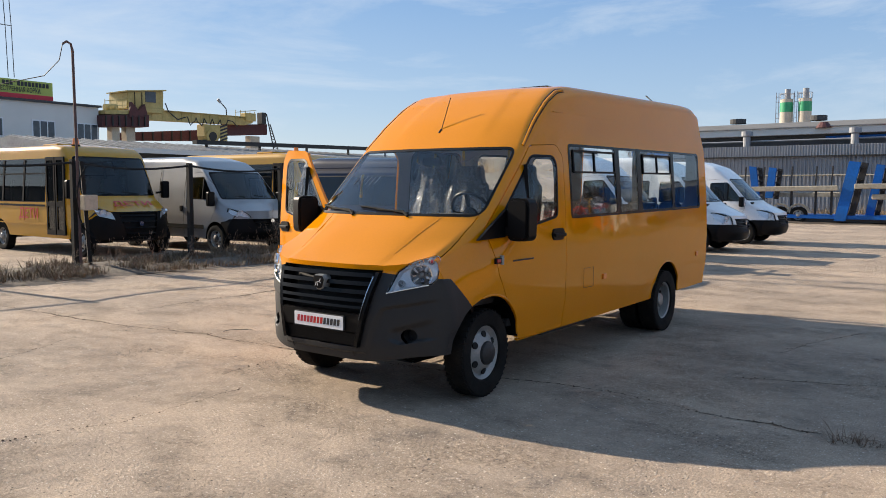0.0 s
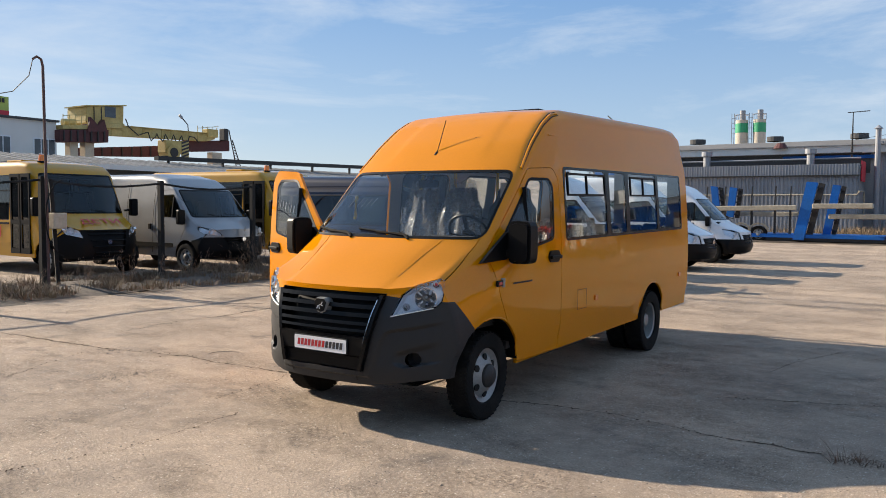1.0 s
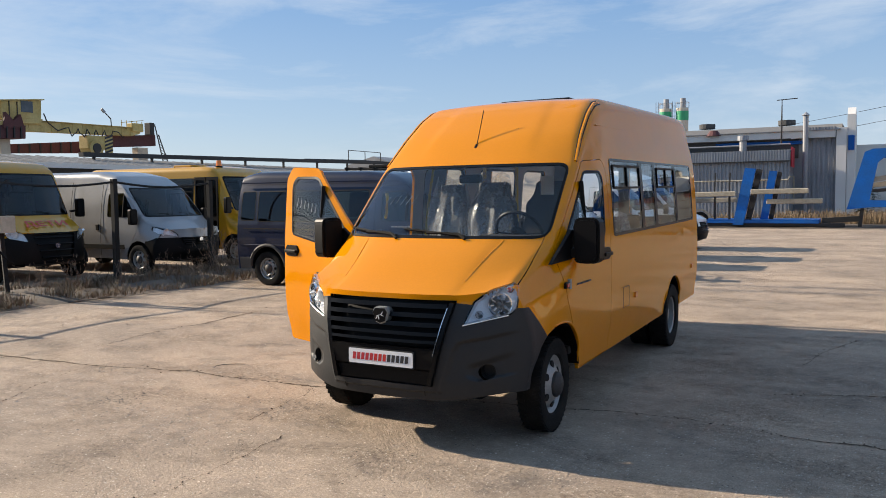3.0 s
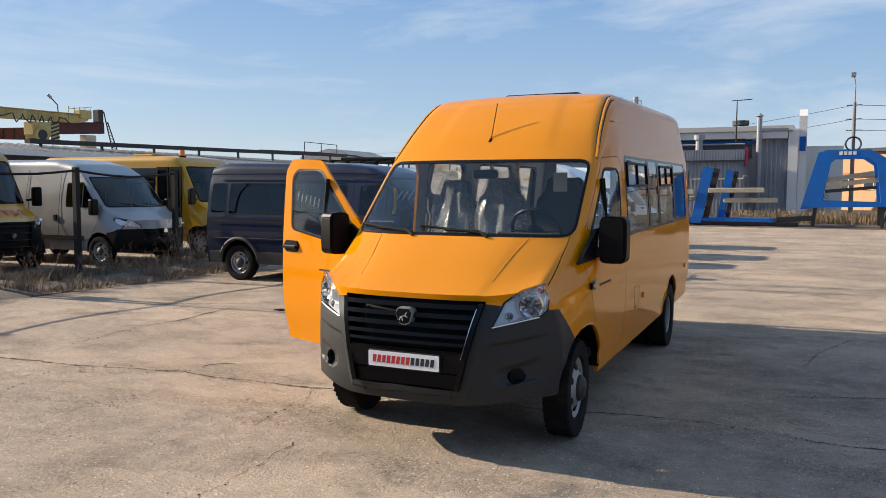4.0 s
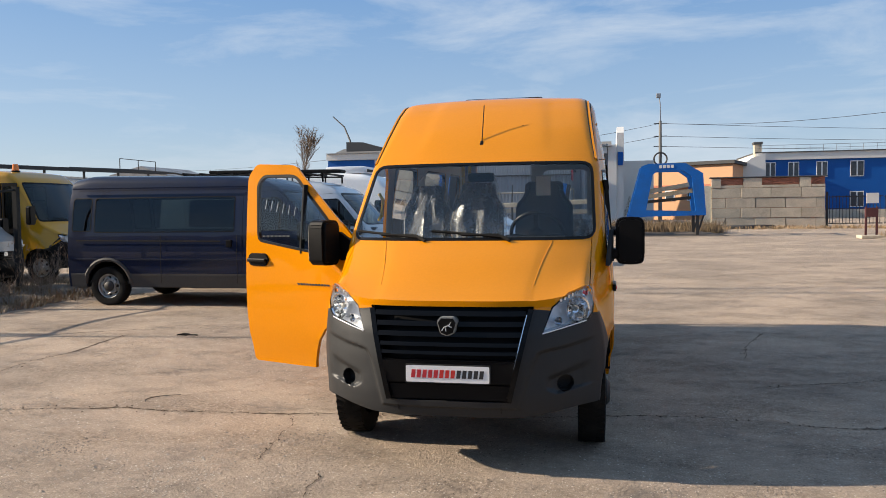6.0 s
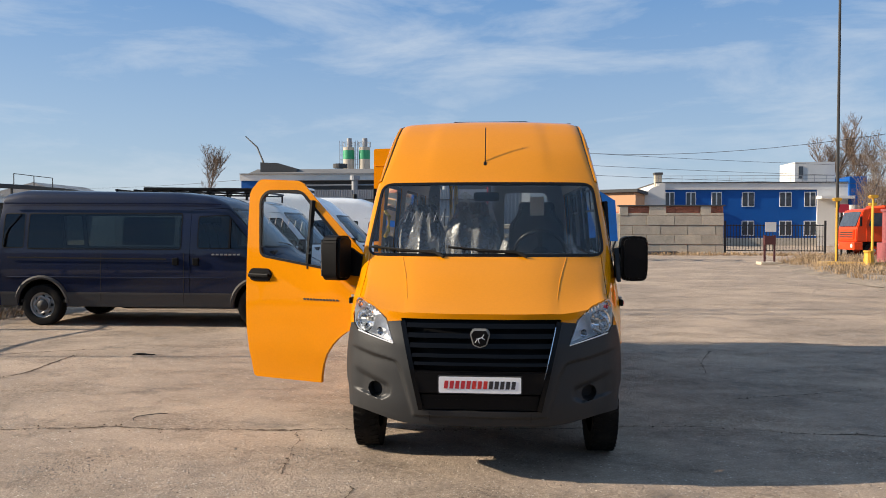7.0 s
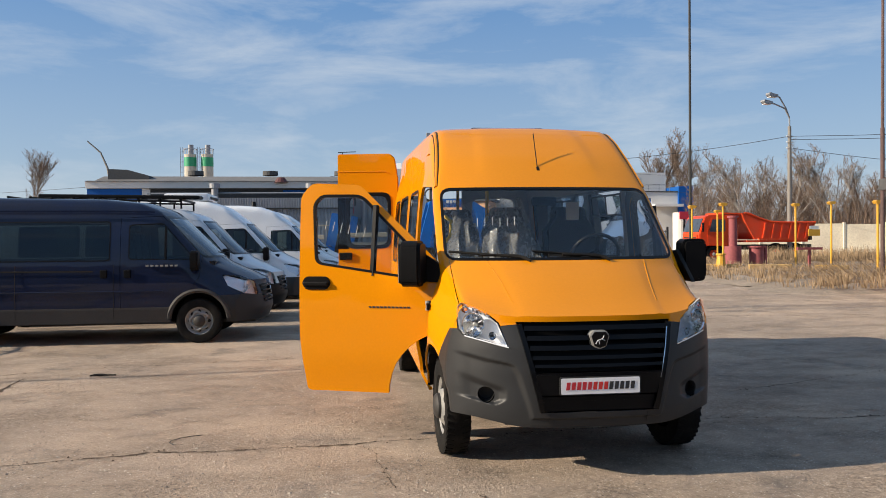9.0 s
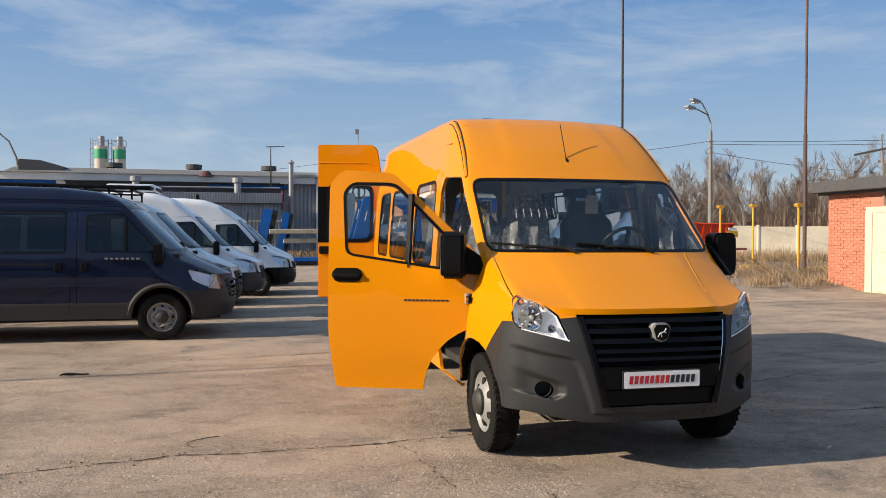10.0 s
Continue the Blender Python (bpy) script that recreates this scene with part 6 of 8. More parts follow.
part("blue_strip", box(-6.0, -0.5, 50.2, 50.26, 4.78, 5.0), wall_blue, wh)
part("pier", box(1.15, 1.72, 50.0, 51.0, 0, 5.7), wall_white, wh)
part("wing_wall", prism([(50.2, 0), (50.2, 6.5), (50.8, 6.95), (54.0, 6.4), (58.0, 5.6), (58.0, 0)], "x", 1.74, 2.2), wall_white, wh)
part("blue_sign", box(1.80, 2.15, 50.1, 50.19, 4.3, 5.2), wall_blue, wh)
part("low_wing", box(2.1, 4.5, 56.0, 66.0, 0, 4.9), wall_white, wh)
for x in (-12.5, -7.2, -2.0):
    part("roof_vent", rod((x, 54, 6.3), (x, 54, 6.62), 0.55, segs=16), roof_dark, wh)
part("rooftop_hut", prism([(-17.9, 5.6), (-15.2, 5.6), (-15.2, 6.1), (-16.6, 6.5), (-17.9, 6.55)], "y", 51.5, 54), roof_dark, wh)
part("chimney", pipe([(-0.55, 49.6, 0.2), (-0.55, 49.6, 6.5)], 0.16, 12), clad_grey, wh)
part("chimney_cap", rod((-0.55, 49.6, 6.5), (-0.55, 49.6, 6.7), 0.26, 0.05, 12), clad_grey, wh)
part("mast", pipe([(-1.9, 49.2, 4.8), (-1.9, 49.2, 6.4), (-1.9, 49.2, 7.5)], 0.06, 6, taper=0.4), steel_dark, wh)
part("mast_arm", beam((-2.2, 49.2, 7.5), (-1.0, 49.2, 7.55), 0.05, 0.05), steel_dark, wh)
annex = root("annex", pose(0, 0, 0), "grey corrugated metal annex along the warehouse", "building")
part("wall", box(-14.5, -1.25, 47.1, 50.2, 0, 4.2), clad_grey, annex)
part("lower_sheet", corrugated(-14.5, -1.25, 47.0, 0, 3.60, 0.22), clad_grey, annex)
part("parapet_sheet", corrugated(-14.6, -1.2, 46.9, 3.66, 4.30, 0.16), clad_grey, annex)
part("roof", box(-14.6, -1.2, 47.0, 50.3, 4.2, 4.28), roof_dark, annex)
part("gutter", beam((-14.5, 46.85, 3.62), (-1.2, 46.85, 3.62), 0.10, 0.08), steel_dark, annex)
part("gas_pipe", pipe([(-14.5, 46.8, 2.45), (-1.3, 46.8, 2.5), (-1.2, 46.8, 2.7), (-1.1, 47.5, 2.7), (-1.1, 48.5, 2.7), (-1.1, 48.6, 1.0)], 0.045, 6), wood_grey, annex)
for x in (-10.2, -4.0):
    part("duct", rod((x, 48.0, 4.2), (x, 48.0, 5.0), 0.22, segs=14), clad_grey, annex)
    part("duct_cap", rod((x, 48.0, 5.0), (x, 48.0, 5.30), 0.34, segs=14), clad_grey, annex)
part("roof_cowl", rod((-6.1, 50.0, 5.50), (-6.1, 50.0, 5.85), 0.5, 0.25, 12), crane_red, annex)
part("flank_sign", box(-1.22, -1.16, 47.6, 49.6, 3.3, 4.5), sign_red, annex)
part("rail", pipe([(-14.5, 48.2, 4.66), (-1.3, 48.2, 4.70)], 0.06, 6), clad_grey, annex)
part("rail", pipe([(-14.5, 48.6, 5.0), (-1.3, 48.6, 5.02)], 0.05, 6), steel_dark, annex)

# silos
def silo(x, y):
    s = root("silo", pose(x, y, 0), "white steel silo with a green band", "silo", "twin silos")
    part("drum", rod((0, 0, 4), (0, 0, 17.9), 1.1, segs=24), concrete_pale, s, smooth=True)
    part("band", rod((0, 0, 15.6), (0, 0, 17.3), 1.13, segs=24), green_band, s, smooth=True)
    part("top_filter", rod((0.1, 0, 17.9), (0.1, 0, 19.7), 0.5, segs=14), clad_grey, s)
    part("skirt", rod((0, 0, 0), (0, 0, 4.2), 1.05, segs=16), steel_dark, s)
    bm = bmesh.new()
    for k in range(14):
        beam((-1.75, -0.3, 6 + 0.95 * k), (-1.15, -0.3, 6 + 0.95 * k), 0.07, 0.07, into=bm)
    beam((-1.75, -0.3, 5), (-1.75, -0.3, 19.2), 0.09, 0.09, into=bm)
    beam((-1.3, -0.3, 5), (-1.3, -0.3, 19.2), 0.09, 0.09, into=bm)
    part("ladder", bm, clad_grey, s)
    bm = bmesh.new()
    pipe([(1.2 * math.cos(a), 1.2 * math.sin(a), 18.9) for a in np.linspace(0, math.tau, 17)], 0.05, 4, bm)
    for a in np.linspace(0, math.tau, 9)[:-1]:
        rod((1.2 * math.cos(a), 1.2 * math.sin(a), 17.9), (1.2 * math.cos(a), 1.2 * math.sin(a), 18.9), 0.04, segs=4, into=bm)
    part("guard_rail", bm, clad_grey, s)
    return s


silo(-31.0, 148)
silo(-27.9, 148)

# car transporter trailer in front of the annex
tr = root("transporter_trailer", pose(0, 0, 0), "derelict blue car transporter trailer with raised ramps", "trailer")
part("lower_deck", box(-7.5, 0.9, 36.6, 38.8, 0.24, 0.42, 0.02), paint_blue, tr)
part("deck_beam", box(-7.5, 2.0, 36.7, 36.9, 0.10, 0.26), steel_dark, tr)
for n_, a, b, w in (("ramp", (-2.70, 36.5, 0.15), (-2.15, 36.5, 2.95), 0.50), ("ramp", (-1.60, 37.4, 0.4), (-1.20, 37.6, 2.82), 0.36), ("ramp", (-6.0, 36.9, 1.2), (-5.85, 36.9, 2.72), 0.36), ("ramp", (-6.75, 37.4, 1.3), (-6.95, 37.4, 2.8), 0.36)):
    quad = [(a[0] - w / 2, a[2]), (a[0] + w / 2, a[2]), (b[0] + w / 2, b[2] - 0.05), (b[0] - w / 2, b[2])]
    part(n_, prism(quad, "y", a[1], a[1] + 0.12, 0.015), paint_blue, tr)
    part("ramp_frame", prism([(a[0] + (x - a[0]) * 0.55 + w * 0.75 if z < 1.5 and z < b[2] - 1 else b[0] + (x - b[0]) * 0.55 + w * 0.75, z - 0.05) for x, z in quad], "y", a[1] + 0.35, a[1] + 0.5, 0.01), steel_dark, tr)
    for k in range(5):
        f = (k + 0.5) / 5
        part("ramp_rung", box(a[0] + (b[0] - a[0]) * f - w * 0.3, a[0] + (b[0] - a[0]) * f + w * 0.9, a[1] + 0.12, a[1] + 0.34, a[2] + (b[2] - a[2]) * f - 0.04, a[2] + (b[2] - a[2]) * f + 0.04), steel_dark, tr)
for a, b in (((-7.6, 36.5, 1.62), (-2.8, 36.5, 1.70)), ((-2.1, 36.4, 1.78), (0.45, 36.4, 1.80)), ((-1.4, 36.6, 1.30), (1.05, 36.6, 1.32)), ((-7.2, 37.8, 1.35), (-2.9, 37.8, 1.38))):
    part("upper_deck_rail", beam(a, b, 0.30, 0.24, 0.03), wood_grey, tr)
for x in (-7.2, -6.3, -5.0, -3.9, -3.2):
    part("stake", beam((x, 37.0, 1.7), (x + 0.05, 37.0, 2.75), 0.06, 0.06), steel_dark, tr)
    part("upright", beam((x, 37.2, 0.4), (x, 37.2, 1.6), 0.10, 0.10), steel_dark, tr)
for x in (-5.4, -4.55):
    w = wheel(tr, 0, 0, 0.40, 0.25, 1, 0.25)
    w.matrix_basis = pose(x, 36.75, 0.40, 0, 0, -90)
    part("mudguard", pipe([(x + 0.5 * math.cos(a), 36.7, 0.42 + 0.5 * math.sin(a)) for a in np.linspace(0.2, math.pi - 0.2, 10)], 0.05, 6), wood_grey, tr)
# transporter head frame with a window-like opening
head = root("transporter_headframe", pose(0, 0, 0), "bright blue steel head frame of a car transporter", "trailer")
bm = bmesh.new()
outer = [(2.05, 0.9), (2.75, 3.55), (3.1, 3.68), (4.9, 3.68), (5.75, 3.15), (5.9, 1.05), (3.0, 1.02), (2.6, 0.75)]
left = [(2.05, 0.9), (2.98, 1.32), (3.3, 3.1), (2.75, 3.55)]
for quad in (left, [(2.75, 3.55), (3.3, 3.1), (3.55, 3.32), (3.1, 3.68)], [(3.1, 3.68), (3.55, 3.32), (4.75, 3.32), (4.9, 3.68)], [(4.9, 3.68), (4.75, 3.32), (5.2, 3.0), (5.75, 3.15)], [(5.75, 3.15), (5.2, 3.0), (5.4, 1.25), (5.9, 1.05)], [(2.05, 0.9), (3.0, 1.0), (5.9, 1.05), (5.4, 1.25), (2.98, 1.32)]):
    prism(quad, "y", 36.6, 36.9, into=bm)
    prism(quad, "y", 38.6, 38.9, into=bm)
bmesh.ops.remove_doubles(bm, verts=bm.verts, dist=0.001)
part("side_frames", bm, paint_blue, head)
for x, z in ((2.9, 3.6), (5.0, 3.6), (5.8, 1.2), (2.3, 1.1)):
    part("cross_tube", beam((x, 36.8, z - 0.08), (x, 38.7, z - 0.08), 0.14, 0.14), paint_blue, head)
bm = bmesh.new()
for k in range(4):
    box(3.62 + 0.19 * k, 3.76 + 0.19 * k, 36.585, 36.6, 3.44, 3.60, into=bm)
part("badge_blocks", bm, wall_white, head)
part("load_beam", beam((3.0, 36.9, 2.25), (5.1, 36.9, 2.6), 0.18, 0.22), wood_grey, head)
part("load_beam", beam((3.0, 37.3, 2.0), (5.3, 37.3, 2.3), 0.18, 0.22), wood_grey, head)
part("load_beam", beam((3.1, 37.9, 1.75), (5.3, 37.9, 1.95), 0.12, 0.16), steel_dark, head)
for y in (36.75, 38.7):
    part("leg", beam((5.5, y, 0.0), (5.5, y, 1.1), 0.14, 0.14), steel_dark, head)
    part("brace", beam((5.55, y, 0.3), (5.8, y, 1.05), 0.08, 0.08), steel_dark, head)
part("hitch", beam((2.6, 37.7, 0.45), (1.0, 37.7, 0.35), 0.3, 0.25), steel_dark, head)
part("foot", beam((2.6, 37.0, 0.0), (2.7, 37.0, 0.95), 0.25, 0.16), steel_dark, head)
part("foot", beam((2.6, 38.5, 0.0), (2.7, 38.5, 0.95), 0.25, 0.16), steel_dark, head)

# block wall with broken brick top
bw = root("block_wall", pose(0, 0, 0), "weathered concrete block wall with crumbling brick courses", "wall")
part("core", box(7.85, 14.85, 50.16, 50.5, 0, 3.28), mortar, bw)
part("cap", box(7.75, 14.95, 49.93, 50.55, 3.28, 3.36, 0.02), roof_dark, bw, "dark bitumen capping")
part("end_post", box(7.35, 7.85, 50.05, 50.5, 0, 2.8, 0.02), fence_cream, bw)
rng = random.Random(4)
COURSE = 0.655
BROKEN = ((8.45, 9.85), (11.0, 13.3), (14.0, 14.85))
for r in range(5):
    off = 0.0 if r % 2 else 0.9
    xs = [7.85] + [x for x in np.arange(7.85 + off + 0.001, 14.6, 1.85)] + [14.85]
    if r == 4:
        xs = [7.85, 8.45, 9.85, 11.0, 13.3, 14.0, 14.85]
    for a, b in zip(xs, xs[1:]):
        if b - a < 0.1:
            continue
        low = r == 4 and (a, b) in BROKEN
        part("block", box(a + 0.012, b - 0.012, 50.0 - rng.random() * 0.04, 50.2, r * COURSE + 0.012, r * COURSE + (0.18 if low else COURSE - 0.012), 0.018), concrete, bw)
brick_me = bpy.data.meshes.new("brick")
tmp = box(-0.12, 0.12, -0.06, 0.06, -0.035, 0.035, 0.006)
tmp.to_mesh(brick_me)
tmp.free()
brick_me.materials.append(brick_red)
for x0, x1 in BROKEN:
    for r in range(5):
        x = x0 + 0.13 + (0.13 if r % 2 else 0) + (0.0 if 0 < r < 4 else rng.uniform(0, 0.4))
        while x < x1 - 0.1 - (0.0 if 0 < r < 4 else rng.uniform(0, 0.4)):
            if rng.random() > 0.12:
                b = new("brick", brick_me)
                b.parent = bw
                b.matrix_basis = pose(x, 50.11 + rng.uniform(-0.02, 0.03), 4 * COURSE + 0.235 + 0.082 * r, 0, 0, rng.uniform(-3, 3))
            x += 0.255
part("tar_sheet", prism([(7.3, 49.8), (11.2, 49.8), (11.6, 48.6), (9.5, 47.6), (7.0, 47.9)], "z", 0.004, 0.22, 0.06), roof_dark, bw)

# gate between wall and verge
gate = root("yard_gate", pose(0, 0, 0), "dark steel bar gate across the yard exit", "gate")
for x0, x1 in ((15.1, 18.3), (18.4, 21.5)):
    leaf = part("gate_leaf", beam((x0, 50.2, 1.95), (x1, 50.2, 1.98), 0.06, 0.06), steel_dark, gate)
    part("gate_rail", beam((x0, 50.2, 0.25), (x1, 50.2, 0.25), 0.06, 0.06), steel_dark, leaf)
    part("gate_rail", beam((x0, 50.2, 1.2), (x1, 50.2, 1.2), 0.04, 0.04), steel_dark, leaf)
    for x in np.arange(x0 + 0.05, x1, 0.2):
        part("bar", beam((x, 50.2, 0.2), (x, 50.2, 2.05), 0.03, 0.03), steel_dark, leaf)
for x in (15.0, 21.6):
    part("gate_post", beam((x, 50.2, 0), (x, 50.2, 2.3), 0.12, 0.12), steel_dark, gate)

# blue and white office block
ob_ = root("office_block", pose(0, 0, 0), "two-storey office block in bright blue with white windows", "building")
part("wall", box(17.0, 34.2, 85, 97, 0, 6.2), wall_blue, ob_)
part("parapet", box(16.8, 37.5, 84.8, 97, 6.2, 6.95), wall_white, ob_)
part("parapet_cap", box(16.7, 37.6, 84.7, 97.1, 6.95, 7.05), roof_dark, ob_)
part("grey_wing", box(34.2, 37.45, 84.8, 97, 0, 6.2), wall_white, ob_)
part("porch_roof", box(34.1, 37.6, 83.4, 84.9, 5.15, 5.45), wall_white, ob_)
part("blue_tower", box(37.45, 39.3, 84.5, 96, 0, 7.6), wall_blue, ob_)
part("roof_hut", box(32.9, 37.3, 88, 93, 7.0, 9.5), wall_white, ob_)
part("roof_hut_window", box(33.3, 33.8, 87.95, 88.05, 7.6, 9.0), window_dark, ob_)
part("white_tank", rod((36.8, 82.5, 0), (36.8, 82.5, 4.4), 0.9, segs=18), wall_white, ob_)
for x, wide_ in ((17.75, 1.05), (20.05, 1.1), (22.85, 1.1), (26.15, 1.35), (30.2, 1.3), (32.85, 1.25)):
    pane_window(ob_, x, x + wide_, 84.97, 4.3, 5.95)
for x in (26.15, 30.2, 32.85):
    pane_window(ob_, x, x + 1.35, 84.97, 1.1, 2.75)
part("plinth", box(17.0, 34.2, 84.9, 85.0, 0, 0.85), concrete_pale, ob_)
bm = bmesh.new()
for x in np.arange(17, 37.2, 1.3):
    beam((x, 84.9, 7.0), (x, 84.9, 7.75), 0.04, 0.04, into=bm)
beam((17, 84.9, 7.75), (37.2, 84.9, 7.75), 0.04, 0.04, into=bm)
beam((17, 84.9, 7.4), (37.2, 84.9, 7.4), 0.03, 0.03, into=bm)
part("roof_railing", bm, clad_grey, ob_)
wb = root("white_house", pose(0, 0, 0), "white stepped gable house with a brick chimney", "building")
part("wall", prism([(13.2, 0), (13.2, 4.6), (14.6, 5.2), (16.2, 6.4), (17.6, 6.9), (17.6, 0)], "y", 84, 92), wall_white, wb)
part("chimney", box(16.7, 17.4, 85, 86, 6.3, 7.9), concrete, wb)
part("chimney_cap", box(16.6, 17.5, 84.9, 86.1, 7.9, 8.15), roof_dark, wb)
oh = root("apricot_house", pose(0, 0, 0), "low apricot-coloured building with a grey roof", "building")
part("wall", prism([(3.0, 84.5), (13.4, 78.0), (16.0, 86.0), (5.0, 92.0)], "z", 0, 5.6), wall_orange, oh)
part("roof", prism([(2.6, 84.3), (13.5, 77.5), (16.5, 86.2), (4.8, 92.5)], "z", 5.62, 5.95), roof_dark, oh)
part("tile_strip", beam((3.2, 84.1, 3.5), (13.2, 77.85, 3.5), 0.35, 0.22), brick_red, oh, "low awning of red tiles")
for f in (0.25, 0.45, 0.65, 0.85):
    x, y = 3.0 + 10.4 * f, 84.5 - 6.5 * f
    w = part("window", beam((x - 0.45, y + 0.26, 2.5), (x + 0.45, y - 0.30, 2.5), 0.1, 1.1), frame_white, oh)
    part("pane", beam((x - 0.38, y + 0.18, 2.5), (x + 0.34, y - 0.27, 2.5), 0.12, 0.9), window_dark, w)

# concrete boundary wall on the far side of the truck
cw = root("concrete_fence", pose(0, 0, 0), "pale concrete panel boundary fence", "fence")
for k in range(9):
    x = 24.0 + 2.6 * k
    y = 47.0 - 0.75 * k
    part("panel", prism([(x, y), (x + 2.55, y - 0.73), (x + 2.59, y - 0.60), (x + 0.04, y + 0.13)], "z", 0, 2.32 + 0.03 * (k % 3), 0.015), fence_cream, cw)
    part("panel_post", box(x - 0.06, x + 0.10, y - 0.06, y + 0.14, 0, 2.45, 0.01), fence_cream, cw)

# far left: sheds, workshop, gantry crane
sh_ = root("long_shed", pose(0, 0, 0), "long low shed with a pale corrugated roof", "shed")
part("wall", box(-52, -40, 20, 64, 0, 3.9), roof_dark, sh_)
roof = bmesh.new()
prism([(-39.4, 3.95), (-46, 4.75), (-52.6, 3.95)], "y", 19, 65, into=roof)
part("roof", roof, roof_grey, sh_)
bm = bmesh.new()
for y in np.arange(19.2, 65, 0.9):
    beam((-39.5, y, 4.0), (-46, y, 4.8), 0.12, 0.05, into=bm)
tagged(part("roof_ribs", bm, roof_grey, sh_), kind="stuff")
part("fascia", box(-39.42, -39.3, 19, 65, 3.7, 4.0), wall_white, sh_)
part("dark_pipe_rack", beam((-44, 31, 4.87), (-44, 70, 5.55), 0.5, 0.30), steel_dark, sh_)
for y in (62, 65, 68):
    part("rack_rail_post", beam((-43.8, y, 5.5), (-43.8, y, 6.6), 0.06, 0.06), steel_dark, sh_)
for y in range(32, 71, 5):
    part("rack_post", beam((-44, y, 4.3), (-44, y, 4.95 + 0.0173 * (y - 40)), 0.15, 0.15), steel_dark, sh_)
part("rack_rail", beam((-43.8, 62, 6.6), (-43.8, 68, 6.6), 0.06, 0.06), steel_dark, sh_)
part("rack_pipe", pipe([(-43.9, 55, 5.4), (-43.9, 64, 5.6), (-43.9, 72, 5.6), (-43.9, 76, 5.3)], 0.10, 8), steel_dark, sh_)
ws = root("workshop", pose(0, 0, 0), "white two-storey workshop with a rooftop sign", "building")
part("wall", box(-72, -60, 8, 33, 0, 8.4), wall_white, ws)
part("cornice", box(-72.3, -59.8, 7.8, 33.2, 8.4, 8.58), roof_dark, ws)
for y in (15.2, 19.2, 23.2, 27.3, 31.0):
    w = part("window", box(-60.03, -59.95, y, y + 1.9, 5.5, 7.0), frame_white, ws)
    for k in range(3):
        part("pane", box(-59.96, -59.93, y + 0.1 + 0.6 * k, y + 0.6 + 0.6 * k, 5.6, 6.9), window_dark, w)
for ya, yb in ((25.1, 25.4), (25.55, 25.85)):
    part("drop_wire", pipe([(-59.5, ya, 18.5), (-59.5, (ya + yb) / 2 + 0.06, 14.0), (-59.5, yb, 10.1)], 0.03, 5), steel_dark, ws)
part("wire_spacer", beam((-59.5, 24.6, 14.04), (-59.5, 25.8, 14.04), 0.07, 0.05), steel_dark, ws)
sg = root("rooftop_sign", pose(0, 0, 0), "yellow-green rooftop sign board with dark lettering", "sign")
part("board", box(-60.6, -60.4, 10, 29.3, 8.65, 10.1), sign_green, sg)
part("red_strip", box(-60.4, -60.36, 10, 29.3, 8.65, 9.0), sign_red, sg)
bm = bmesh.new()
for k in range(24):
    if k not in (10, 14):
        box(-60.4, -60.36, 22.2 + 0.285 * k, 22.4 + 0.285 * k, 9.62, 9.96, into=bm)
tagged(part("text_bars", bm, ink_dark, sg), kind="stuff")
words("ХУДОЖЕСТВЕННАЯ КОВКА", 0.52, ink_dark, Matrix.Translation((-60.35, 26.1, 9.30)) @ pose(0, 0, 0, 90, 0, 90), sg, wide=0.62)
part("stand", box(-60.9, -60.6, 12, 28, 8.4, 9.0), steel_dark, sg)
cr = root("gantry_crane", pose(0, 0, 0), "yellow gantry crane with cabin on oxide-red rails", "crane")
part("cabin", prism([(35.45, 8.55), (39.1, 8.75), (39.15, 10.4), (35.5, 10.0)], "x", -62.5, -59.6, 0.06), crane_yellow, cr)
part("cabin_skirt", prism([(35.6, 8.2), (38.9, 8.35), (39.2, 8.8), (35.4, 8.6)], "x", -62.3, -59.5, 0.04), crane_yellow, cr)
part("cabin_window", box(-59.62, -59.56, 37.25, 38.3, 9.25, 10.2), window_dark, cr)
part("cabin_roof", beam((-61, 35.3, 10.02), (-61, 39.3, 10.46), 3.2, 0.10), crane_yellow, cr)
for y in (36.2, 36.9):
    part("cabin_post", beam((-59.56, y, 8.6), (-59.56, y, 10.05), 0.06, 0.06), steel_dark, cr)
gd = part("main_girder", prism([(36.9, 8.6), (49.9, 8.75), (49.6, 8.2), (48.6, 7.95), (37.2, 7.65)], "x", -60.4, -59.8, 0.03), crane_yellow, cr)
part("girder_flange", beam((-60.1, 36.9, 8.63), (-60.1, 49.9, 8.78), 0.9, 0.06), crane_yellow, gd)
for k in range(11):
    y = 38.0 + 1.05 * k
    part("girder_rib", box(-59.82, -59.76, y, y + 0.08, 7.75 + 0.02 * k, 8.6 + 0.01 * k), crane_yellow, gd)
part("end_carriage", prism([(32.85, 6.75), (37.3, 7.0), (37.35, 8.1), (32.85, 7.75)], "x", -61, -59.2, 0.02), crane_red, cr)
for k in range(7):
    y = 33.1 + 0.62 * k
    part("carriage_rib", box(-59.2, -59.08, y, y + 0.12, 6.85 + 0.03 * k, 7.7 + 0.05 * k), steel_dark, cr)
part("wheel_bogie", prism([(35.3, 7.7), (37.2, 7.9), (36.9, 9.0), (36.3, 8.4), (35.6, 9.1)], "x", -60.2, -59.1, 0.03), crane_red, cr)
part("side_platform", prism([(33.2, 7.85), (35.4, 8.0), (35.4, 8.35), (33.2, 8.2)], "x", -61.5, -59.3, 0.02), crane_yellow, cr)
part("winch", rod((-60.4, 33.8, 8.5), (-60.4, 34.9, 8.6), 0.32, segs=14), crane_yellow, cr)
